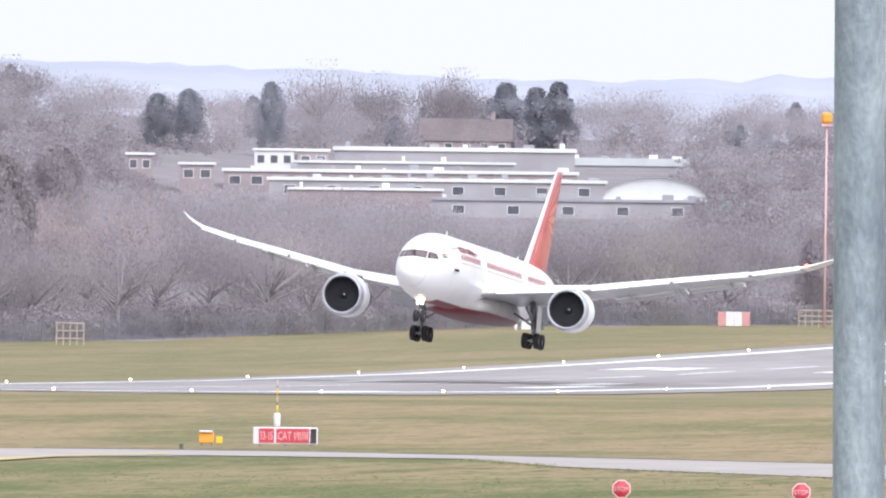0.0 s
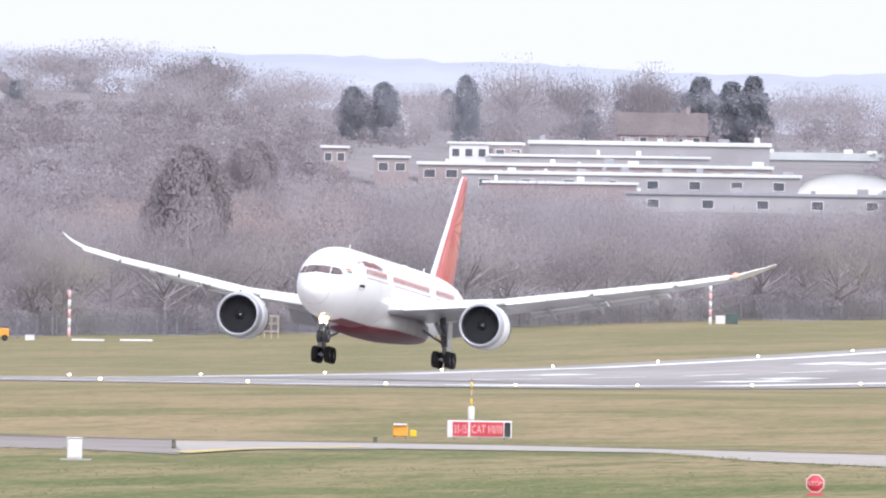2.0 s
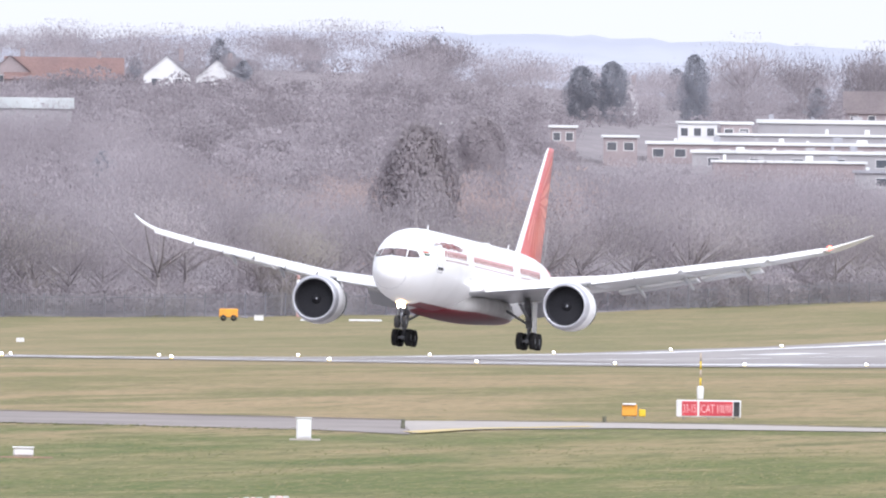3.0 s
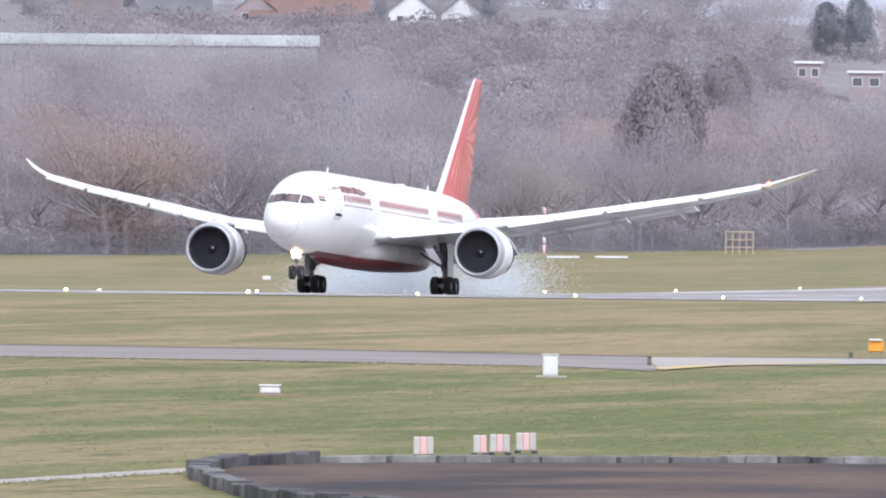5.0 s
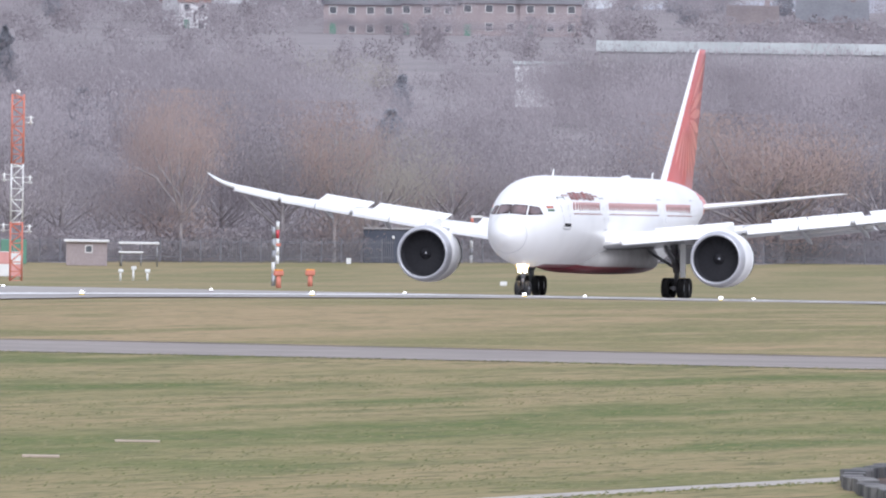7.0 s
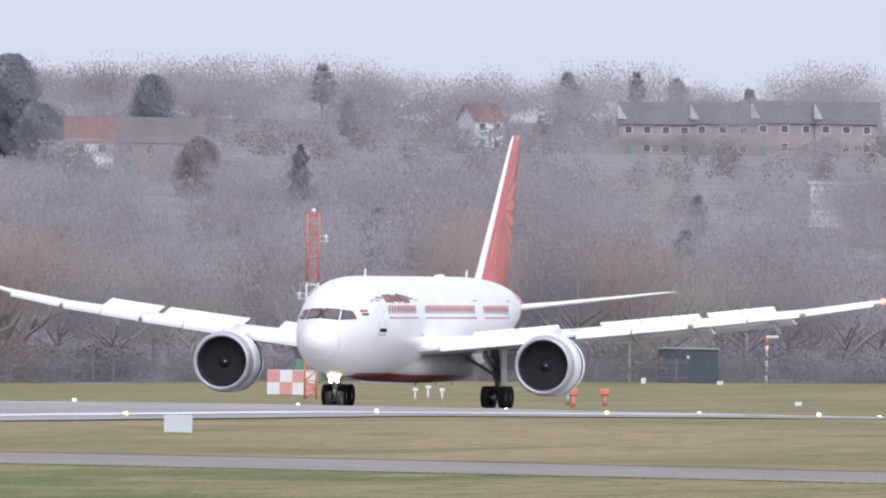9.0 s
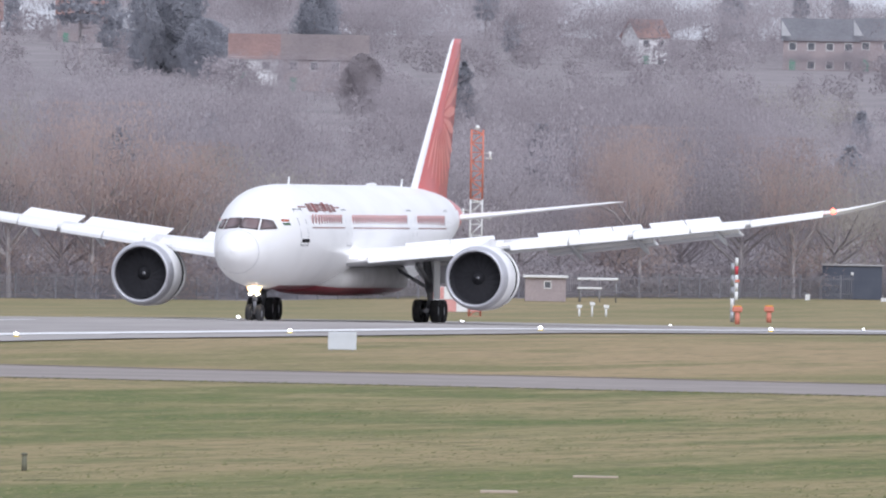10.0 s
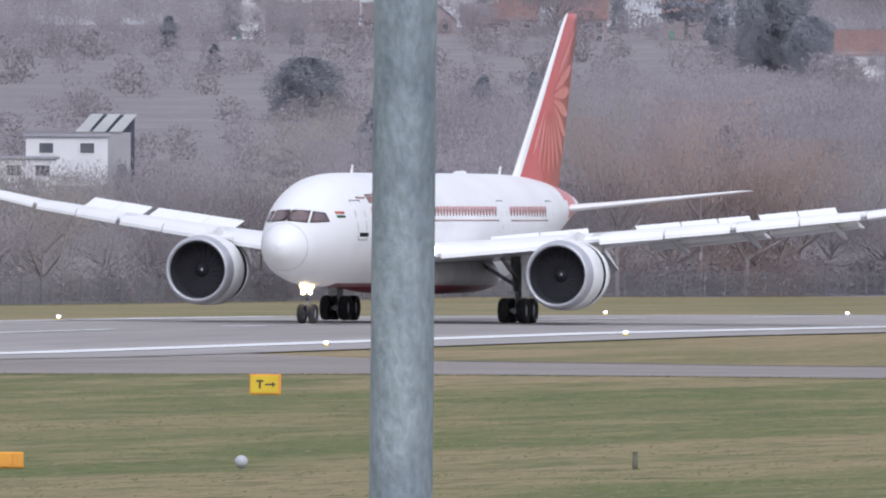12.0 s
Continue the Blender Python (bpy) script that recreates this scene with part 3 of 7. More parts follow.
def wing_length(side, k):
    """One length of the wing in its own space: x from its inner end, y aft as in the airliner's space."""
    a, b = WING_CUTS[k], WING_CUTS[k + 1]
    bm = bmesh.new()
    n = 6 if k < 4 else 8
    rings = []
    for i in range(n + 1):
        x = a + (b - a) * i / n - (0.06 if i == 0 and k else 0)
        lead, trail, thick = wing_edges(x)
        curl = 0.9 * ((x - 27) / 3.06) ** 2 * 0.35 if k == 4 else 0
        rings.append([bm.verts.new((side * (x - a), NOSE + lead + (trail - lead) * u, thick * v + curl - 0.03 * (trail - lead) * u)) for u, v in FOIL])
    m = len(FOIL)
    for r0, r1 in zip(rings, rings[1:]):
        for j in range(m):
            f = bm.faces.new((r0[j], r0[(j + 1) % m], r1[(j + 1) % m], r1[j]))
            f.smooth = 0 < j < m - 1 and j != 7
            if 8 <= j <= 13 and k < 4:
                f.material_index = 1
    bm.faces.new(rings[0]), bm.faces.new(rings[-1])
    bmesh.ops.recalc_face_normals(bm, faces=bm.faces[:])
    return bm


def wing_pose(side, k, lift):
    """Where the k-th length of a wing lies; lift 0: standing, 1: flying."""
    x, z = WING_CUTS[0], WING_ROOT_Z
    for i in range(k + 1):
        slope = ON_GROUND[i] + (IN_FLIGHT[i] - ON_GROUND[i]) * lift
        if i < k:
            step = WING_CUTS[i + 1] - WING_CUTS[i]
            x, z = x + step * math.cos(radians(slope)), z + step * math.sin(radians(slope))
    return pose(side * x, 0, z, 0, -side * slope, 0)


WINGS, SPOILERS, SLEEVES, GEARS = [], [], [], []


def build_wings(parent):
    names = ("wing_root", "wing_inner", "wing_middle", "wing_outer", "wing_tip")
    for side in (1, -1):
        made = []
        for k in range(5):
            ob = part(names[k], wing_length(side, k), [SKIN, GREY_SKIN], parent)
            ob.matrix_basis = wing_pose(side, k, 1)
            WINGS.append((ob, side, k))
            made.append(ob)
        # spoilers, hinged before the flaps: x from, x to, wing length
        for x0, x1, k in ((3.9, 6.3, 0), (6.4, 8.8, 0), (11.3, 13.4, 1), (13.5, 15.2, 1), (15.3, 16.8, 1), (17.3, 19.1, 2), (19.2, 21.0, 2)):
            xm = (x0 + x1) / 2
            l0, t0, h0 = wing_edges(x0)
            l1, t1, h1 = wing_edges(x1)
            hinge0, hinge1 = l0 + (t0 - l0) * 0.66, l1 + (t1 - l1) * 0.66
            sweep = math.degrees(math.atan2(hinge1 - hinge0, x1 - x0))
            lm, tm, hm = wing_edges(xm)
            depth = 1.15 if k == 0 else 1.0
            half = math.hypot(x1 - x0, hinge1 - hinge0) / 2 + 0.03
            bm = box(bmesh.new(), -half, half, 0, depth, -0.02, 0.035, 0.012)
            ob = part("spoiler", bm, SKIN, made[k])
            base = pose(side * (xm - WING_CUTS[k]), NOSE + (hinge0 + hinge1) / 2, hm * 0.36 - 0.03 * (tm - lm) * 0.66 + 0.03, 0, 0, side * sweep)
            SPOILERS.append((ob, base))
            ob.matrix_basis = base
        # drooped flaps and their fairings
        for x0, x1, k in ((3.3, 8.7, 0), (11.0, 16.8, 1), (17.1, 21.5, 2)):
            (l0, t0, h0), (l1, t1, h1) = wing_edges(x0), wing_edges(x1)
            bm = bmesh.new()
            c, droop = (2.4, 0.42) if k == 0 else (1.3, 0.17)
            for x, t, l in ((x0, t0, l0), (x1, t1, l1)):
                z = -0.03 * (t - l) - 0.12
                for y, dz in ((-0.25, 0.16), (c * 0.25, 0.06 - c * droop * 0.15), (c * 0.95, -c * droop), (c * 0.95, -c * (droop + 0.03)), (c * 0.2, -0.16 - c * droop * 0.2), (-0.2, -0.10)):
                    bm.verts.new((side * (x - WING_CUTS[k]), NOSE + t + y, z + dz))
            v = list(bm.verts)
            for i in range(6):
                bm.faces.new((v[i], v[(i + 1) % 6], v[6 + (i + 1) % 6], v[6 + i])).material_index = 1 if i in (3, 4) else 0
            bm.faces.new(v[:6]), bm.faces.new(v[6:])
            bmesh.ops.recalc_face_normals(bm, faces=bm.faces[:])
            part("flap", bm, [SKIN, GREY_SKIN], made[k])
        # slats, run out before the leading edge with a slot behind them
        for x0, x1, k, q in ((3.7, 8.8, 0, 1.0), (10.9, 13.8, 1, 0.9), (13.88, 16.85, 1, 0.85), (17.15, 20.0, 2, 0.8), (20.08, 22.85, 2, 0.75), (23.15, 26.85, 3, 0.65)):
            bm = bmesh.new()
            section = ((-0.52, -0.34), (-0.50, -0.14), (-0.24, 0.10), (0.22, 0.27), (0.20, 0.245), (-0.14, 0.03), (-0.36, -0.20))
            n = len(section)
            for x in (x0, x1):
                lead = wing_edges(x)[0]
                for y, z in section:
                    bm.verts.new((side * (x - WING_CUTS[k]), NOSE + lead + y * q, z * q))
            v = list(bm.verts)
            for i in range(n):
                bm.faces.new((v[i], v[(i + 1) % n], v[n + (i + 1) % n], v[n + i]))
            bm.faces.new(v[:n]), bm.faces.new(v[n:])
            bmesh.ops.recalc_face_normals(bm, faces=bm.faces[:])
            part("slat", bm, SKIN, made[k])
        for x, k in ((6.6, 0), (12.6, 1), (16.2, 1), (20.5, 2)):
            l0, t0, h0 = wing_edges(x)
            bm = bmesh.new()
            rings = lathe(bm, [(-2.2, 0.03), (-1.5, 0.12), (-0.4, 0.17), (0.7, 0.14), (1.5, 0.03)], "y", (0, 0, 0), 12)
            bmesh.ops.rotate(bm, verts=bm.verts[:], cent=(0, -0.6, 0), matrix=Matrix.Rotation(radians(-16), 3, "X"))
            bmesh.ops.translate(bm, verts=bm.verts[:], vec=(side * (x - WING_CUTS[k]), NOSE + t0, -0.03 * (t0 - l0) - 0.26))
            part("flap_fairing", bm, GREY_SKIN, made[k])
        # navigation lamp at the wing tip, landing lamp in the root
        if side == 1:
            bm = bmesh.new()
            bmesh.ops.create_icosphere(bm, subdivisions=2, radius=0.17)
            bmesh.ops.translate(bm, verts=bm.verts[:], vec=(0.35, NOSE + 35.1, 0.05))
            part("navigation_lamp", bm, LAMP_RED, made[4], "glowing red navigation lamp")
        bm = bmesh.new()
        bmesh.ops.create_icosphere(bm, subdivisions=2, radius=0.19)
        bmesh.ops.translate(bm, verts=bm.verts[:], vec=(side * (3.35 - WING_CUTS[0]), NOSE + 17.75, 0.12))
        part("wing_lamp", bm, LAMP_WHITE, made[0], "white landing lamp in the wing root")


def build_engine(side, parent):
    c = (side * 9.83, -10.15, 2.62)
    bm = bmesh.new()
    lathe(bm, [(0.20, 1.505), (0.10, 1.515), (0.03, 1.55), (0.0, 1.60), (0.03, 1.655), (0.15, 1.73), (0.42, 1.80), (0.75, 1.835)], "y", c, 40)
    nacelle = part("inlet_lip", bm, LIP, parent, "pale metal engine inlet lip", flat=False)
    bm = bmesh.new()
    lathe(bm, [(0.75, 1.825), (0.78, 1.84), (1.7, 1.865), (2.5, 1.845), (2.72, 1.83), (2.72, 1.76)], "y", c, 40)
    part("fan_cowl", bm, SKIN, parent, flat=False)
    # shade inside inlet and reverser gap, put into a near-black colour
    bm = bmesh.new()
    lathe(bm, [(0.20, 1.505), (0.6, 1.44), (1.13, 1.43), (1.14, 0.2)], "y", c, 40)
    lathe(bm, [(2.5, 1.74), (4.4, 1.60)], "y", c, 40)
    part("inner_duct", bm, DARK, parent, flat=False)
    bm = bmesh.new()
    lathe(bm, [(2.74, 1.775), (2.74, 1.84), (3.3, 1.77), (4.2, 1.58), (4.75, 1.42), (4.72, 1.36), (3.4, 1.62), (2.74, 1.775)], "y", c, 40)
    sleeve = part("reverser_sleeve", bm, SKIN, parent, "white reverser sleeve, slid aft after landing", flat=False)
    SLEEVES.append(sleeve)
    bm = bmesh.new()
    lathe(bm, [(3.6, 1.05), (4.6, 1.0), (5.6, 0.72), (5.58, 0.66), (5.2, 0.5), (6.5, 0.08)], "y", c, 32)
    part("core_nozzle", bm, GRIME_SHADE, parent, flat=False)
    bm = bmesh.new()
    vs = []
    for r, w, y in ((0.38, 0.14, 1.0), (0.95, 0.32, 1.06), (1.40, 0.46, 1.10)):
        for d in (-1, 1):
            b = d * w / r / 2 + (r - 0.4) * 0.25
            vs.append(bm.verts.new((r * math.cos(b), y + d * 0.03, r * math.sin(b))))
    bm.faces.new((vs[0], vs[1], vs[3], vs[2])), bm.faces.new((vs[2], vs[3], vs[5], vs[4]))
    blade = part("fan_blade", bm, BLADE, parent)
    blade.matrix_basis = pose(*c)
    for k in range(1, 18):
        ob = new("fan_blade", blade.data)
        ob.parent = parent
        ob.matrix_basis = pose(*c, 0, k * 20, 0)
    bm = bmesh.new()
    lathe(bm, [(0.62, 0.02), (0.7, 0.15), (0.9, 0.30), (1.1, 0.39)], "y", c, 20)
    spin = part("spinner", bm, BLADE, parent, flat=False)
    bm = bmesh.new()
    box(bm, -0.02, 0.08, -0.01, 0.01, -0.05, 0.06)
    bmesh.ops.translate(bm, verts=bm.verts[:], vec=(c[0] + 0.06, c[1] + 0.66, c[2] + 0.02))
    part("spinner_mark", bm, GREY_SKIN, parent, "white swirl on the spinner")
    # pylon
    bm = bmesh.new()
    vs = [bm.verts.new((c[0] + dx, c[1] + y, z)) for y, z, w in ((0.9, 4.42, 0.10), (3.4, 4.9, 0.22), (8.0, 4.25, 0.22), (8.0, 3.9, 0.22), (5.2, 3.5, 0.22), (2.0, 3.9, 0.22)) for dx in (-w, w)]
    for i in range(6):
        j = (i + 1) % 6
        bm.faces.new((vs[2 * i], vs[2 * i + 1], vs[2 * j + 1], vs[2 * j]))
    bm.faces.new(vs[0::2]), bm.faces.new(vs[1::2])
    bmesh.ops.recalc_face_normals(bm, faces=bm.faces[:])
    part("pylon", bm, SKIN, parent)


def build_tail(parent):
    bm = bmesh.new()
    rows = ((7.0, 43.0, 53.4, 0.34), (7.9, 44.6, 53.6, 0.30), (12.0, 49.3, 55.2, 0.22), (16.2, 54.0, 56.7, 0.12), (16.55, 54.6, 56.8, 0.05))
    shape = ((0.0, 0.0), (0.02, 0.4), (0.075, 0.7), (0.3, 1.0), (0.65, 0.7), (1.0, 0.06), (1.0, -0.06), (0.65, -0.7), (0.3, -1.0), (0.075, -0.7), (0.02, -0.4))
    rings = [[bm.verts.new((w * v, NOSE + a + (b - a) * u, z)) for u, v in shape] for z, a, b, w in rows]
    m = len(shape)
    for r0, r1 in zip(rings, rings[1:]):
        for j in range(m):
            f = bm.faces.new((r0[j], r0[(j + 1) % m], r1[(j + 1) % m], r1[j]))
            f.smooth = True
            f.material_index = 1 if j in (0, 1, 9, 10) else 0
    bm.faces.new(rings[-1])
    bmesh.ops.recalc_face_normals(bm, faces=bm.faces[:])
    part("tail_fin", bm, [RED_SKIN, SKIN], parent, "red tail fin with a white leading edge")

    def fin_half(s, z):
        for (z0, a0, b0, w0), (z1, a1, b1, w1) in zip(rows, rows[1:]):
            if z <= z1:
                q = (z - z0) / (z1 - z0)
                a, b, w = a0 + (a1 - a0) * q, b0 + (b1 - b0) * q, w0 + (w1 - w0) * q
                u = min(1.0, max(0.0, (s - a) / (b - a)))
                for (u0, v0), (u1, v1) in zip(shape[:6], shape[1:6]):
                    if u <= u1:
                        return w * (v0 + (v1 - v0) * (u - u0) / (u1 - u0))
        return 0.05

    # pale petals that fan out over the fin from a hub near its leading edge: where each ends, and its width
    hub_s, hub_z = 50.5, 12.0
    for end_s, end_z, width in ((56.1, 15.7, 0.24), (55.5, 13.7, 0.34), (55.05, 12.35, 0.36), (54.8, 11.1, 0.34), (54.5, 9.9, 0.34), (54.0, 8.9, 0.32),
                                (53.0, 8.25, 0.30), (51.8, 8.0, 0.28), (50.6, 7.9, 0.27), (49.4, 8.0, 0.25), (48.2, 8.3, 0.24), (47.4, 8.9, 0.2)):
        def ray_patch():
            bm = bmesh.new()
            left, right = [], []
            reach, a = math.hypot(end_s - hub_s, end_z - hub_z), math.atan2(end_z - hub_z, end_s - hub_s)
            for i in range(9):
                q = i / 8
                r = reach * (0.24 + 0.76 * q)
                w = width * math.sin(math.pi * min(1, 0.05 + q * 0.92)) ** 0.7 * (0.5 + 0.7 * q)
                s, z = hub_s + r * math.cos(a), hub_z + r * math.sin(a)
                for sign, row in ((-1, left), (1, right)):
                    ss, zz = s - sign * w * math.sin(a), z + sign * w * math.cos(a)
                    row.append(bm.verts.new((fin_half(ss, zz) + 0.015, NOSE + ss, zz)))
            for i in range(8):
                bm.faces.new((left[i], right[i], right[i + 1], left[i + 1]))
            return bm
        both(ray_patch, "fin_petal", PETAL, parent)
    for side in (1, -1):
        bm = bmesh.new()
        rings = []
        for x, lead, trail, z, th in ((0.9, 48.6, 54.8, 5.9, 0.5), (3.5, 50.6, 55.3, 6.22, 0.36), (9.4, 55.0, 56.9, 7.0, 0.14), (9.95, 55.8, 57.0, 7.08, 0.05)):
            rings.append([bm.verts.new((side * x, NOSE + lead + (trail - lead) * u, z + th * v)) for u, v in FOIL])
        m = len(FOIL)
        for r0, r1 in zip(rings, rings[1:]):
            for j in range(m):
                f = bm.faces.new((r0[j], r0[(j + 1) % m], r1[(j + 1) % m], r1[j]))
                f.smooth = True
        bm.faces.new(rings[-1])
        bmesh.ops.recalc_face_normals(bm, faces=bm.faces[:])
        part("tailplane", bm, SKIN, parent)


def wheel_mesh(radius, width, name):
    bm = bmesh.new()
    w, r = width / 2, radius
    lathe(bm, [(-w * 0.55, r * 0.5), (-w * 0.8, r * 0.58), (-w, r * 0.78), (-w * 0.9, r * 0.93), (-w * 0.55, r), (w * 0.55, r), (w * 0.9, r * 0.93), (w, r * 0.78), (w * 0.8, r * 0.58), (w * 0.55, r * 0.5)], "x", (0, 0, 0), 28)
    lathe(bm, [(-w * 0.5, 0.02), (-w * 0.5, r * 0.5)], "x", (0, 0, 0), 28, [1])
    lathe(bm, [(w * 0.5, r * 0.5), (w * 0.5, 0.02)], "x", (0, 0, 0), 28, [1])
    data = bpy.data.meshes.new(name)
    bmesh.ops.recalc_face_normals(bm, faces=bm.faces[:])
    bm.to_mesh(data)
    bm.free()
    data.materials.append(RUBBER), data.materials.append(STEEL)
    return data


def build_gear(parent):
    big, small = wheel_mesh(0.66, 0.5, "main_wheel"), wheel_mesh(0.5, 0.36, "nose_wheel")
    for side in (1, -1):
        bm = bmesh.new()
        x = side * 4.9
        tube(bm, (x, 0, 0.7), (x, 0, 2.1), 0.17, sides=14)
        tube(bm, (x, 0, 1.7), (x - side * 0.25, 0, 4.0), 0.25, sides=14)
        tube(bm, (x, 0, 1.9), (x - side * 2.3, 0.2, 3.2), 0.10)
        tube(bm, (x, 0, 2.2), (x - side * 0.3, -2.1, 3.4), 0.11)
        tube(bm, (x, -0.95, 0.66), (x, 0.95, 0.66), 0.15)
        for y in (-0.74, 0.74):
            tube(bm, (x - 0.6, y, 0.66), (x + 0.6, y, 0.66), 0.09)
        gear = part("main_gear", bm, STEEL, parent, "steel main landing gear leg with a wheel truck")
        for y in (-0.74, 0.74):
            for dx in (-0.52, 0.52):
                ob = new("main_wheel", big)
                ob.parent = gear
                ob.matrix_basis = pose(x + dx, y, 0.66)
        bm = box(bmesh.new(), x + side * 0.36, x + side * 0.42, -0.75, 0.75, 1.35, 3.7, 0.02)
        part("gear_door", bm, SKIN, gear, "white gear door")
        GEARS.append(gear)
    bm = bmesh.new()
    y = -22.78
    tube(bm, (0, y, 0.5), (0, y, 1.4), 0.10, sides=12)
    tube(bm, (0, y, 1.2), (0, y - 0.1, 2.6), 0.15, sides=12)
    tube(bm, (0, y, 1.3), (0, y + 1.5, 2.6), 0.07)
    tube(bm, (-0.35, y, 0.5), (0.35, y, 0.5), 0.07)
    gear = part("nose_gear", bm, STEEL, parent, "steel nose landing gear leg")
    for dx in (-0.3, 0.3):
        ob = new("nose_wheel", small)
        ob.parent = gear
        ob.matrix_basis = pose(dx, y, 0.5)
    # glowing ring added to give the landing lamp its warm glare
    bm = bmesh.new()
    lathe(bm, [(-0.05, 0.19), (-0.10, 0.30), (-0.13, 0.40), (0.02, 0.42), (0.12, 0.30)], "y", (0, y - 0.2, 2.04), 24)
    part("lamp_reflector", bm, LAMP_GLARE, gear, "glowing ring for the warm glare round the lamp", flat=False)
    bm = bmesh.new()
    lathe(bm, [(-0.14, 0.01), (-0.12, 0.12), (-0.06, 0.2), (0.1, 0.16), (0.14, 0.02)], "y", (0, y - 0.2, 2.04), 20)
    part("landing_lamp", bm, LAMP_WARM, gear, "bright warm landing lamp", flat=False)
    for dx in (-0.2, 0.2):
        bm = bmesh.new()
        lathe(bm, [(-0.08, 0.01), (-0.06, 0.10), (0.08, 0.08), (0.1, 0.02)], "y", (dx, y - 0.2, 1.62), 16)
        part("taxi_lamp", bm, LAMP_WARM, gear, "small warm taxi lamp", flat=False)


def build_plane():
    plane = empty("airliner", pose(CX, 1900, 0), "white wide-body airliner with red tail fin, landing, gear down", "aircraft")
    build_fuselage(plane)
    build_windows(plane)
    build_wings(plane)
    for side in (1, -1):
        build_engine(side, plane)
    build_tail(plane)
    build_gear(plane)
    for s in (13.2, 41.5):
        bm = bmesh.new()
        z = body_at(s)[1]
        for y, t in ((0, z - 0.05), (0.38, z - 0.05), (0.5, z + 0.42), (0.3, z + 0.42)):
            for dx in (-0.025, 0.025):
                bm.verts.new((dx, NOSE + s + y, t))
        v = list(bm.verts)
        for i in range(4):
            bm.faces.new((v[2 * i], v[2 * i + 1], v[(2 * i + 3) % 8], v[(2 * i + 2) % 8]))
        bm.faces.new(v[0::2]), bm.faces.new(v[1::2])
        bmesh.ops.recalc_face_normals(bm, faces=bm.faces[:])
        part("blade_antenna", bm, SKIN, plane)
    bm = bmesh.new()
    lathe(bm, [(-1.4, 0.02), (-0.7, 0.22), (0.6, 0.26), (1.5, 0.02)], "y", (0, NOSE + 34, 7.75), 16)
    part("satellite_dome", bm, SKIN, plane, flat=False)
    return plane


PLANE = build_plane()

# ---- trees ----
RNG = np.random.default_rng(7)


def turned(v, axis, angle):
    return Matrix.Rotation(angle, 3, axis) @ v


def bare_tree(seed, height, spread, twigs, size):
    """A leafless tree: trunk with limbs (a bmesh), and a cloud of fine twigs round their ends (vertex and triangle arrays)."""
    rng = np.random.default_rng(seed)
    bm = bmesh.new()
    tube(bm, (0, 0, -0.5), (rng.normal(0, 0.15), rng.normal(0, 0.15), height * 0.42), height * 0.026, height * 0.017, 7, caps=False)
    tips = []
    for k in range(9):
        a = k * 2.4 + rng.uniform(-0.4, 0.4)
        z0 = height * rng.uniform(0.2, 0.42)
        out = spread * rng.uniform(0.35, 0.75)
        mid = Vector((math.cos(a) * out * 0.5, math.sin(a) * out * 0.5, z0 + height * rng.uniform(0.12, 0.2)))
        end = Vector((math.cos(a) * out, math.sin(a) * out, height * rng.uniform(0.5, 0.92)))
        tube(bm, (0, 0, z0), mid, height * 0.012, height * 0.008, 5, caps=False)
        tube(bm, mid, end, height * 0.008, height * 0.002, 5, caps=False)
        tips += [mid.lerp(end, 0.4), mid.lerp(end, 0.8), end]
    top = Vector((0, 0, height * 0.9))
    tube(bm, (0, 0, height * 0.42), top, height * 0.014, height * 0.003, 5, caps=False)
    tips += [top, Vector((0, 0, height * 0.7))]
    for k in range(7):      # low growth round the foot
        a = k * 0.9
        tips.append(Vector((math.cos(a) * spread * 0.3, math.sin(a) * spread * 0.3, height * (0.10 + 0.03 * k))))
    hubs = np.array([tuple(t) for t in tips])
    pick = hubs[rng.integers(0, len(hubs), twigs)]
    centre = pick + rng.normal(0, 1, (twigs, 3)) * np.array([spread * 0.175, spread * 0.175, height * 0.08])
    centre[:, 2] = np.clip(centre[:, 2], height * 0.02, height)
    way = centre - np.array([0, 0, height * 0.25])
    way /= np.linalg.norm(way, axis=1)[:, None] + 1e-6
    way += rng.normal(0, 0.45, way.shape) + np.array([0, 0, 0.45])
    way /= np.linalg.norm(way, axis=1)[:, None] + 1e-6
    out = (centre - np.array([0, 0, height * 0.42])) / np.array([spread * 0.5, spread * 0.5, height * 0.5])      # they lie in the crown's surface
    side = np.cross(way, out + rng.normal(0, 0.28, way.shape))
    way = way - out * (np.sum(way * out, 1) / (np.sum(out * out, 1) + 0.05))[:, None] * 0.6
    side /= np.linalg.norm(side, axis=1)[:, None] + 1e-6
    length = rng.uniform(0.6, 1.5, (twigs, 1)) * size
    width = rng.uniform(0.05, 0.14, (twigs, 1)) * size
    verts = np.stack([centre - side * width, centre + side * width, centre + way * length * 1.3], 1).reshape(-1, 3)
    return bm, verts


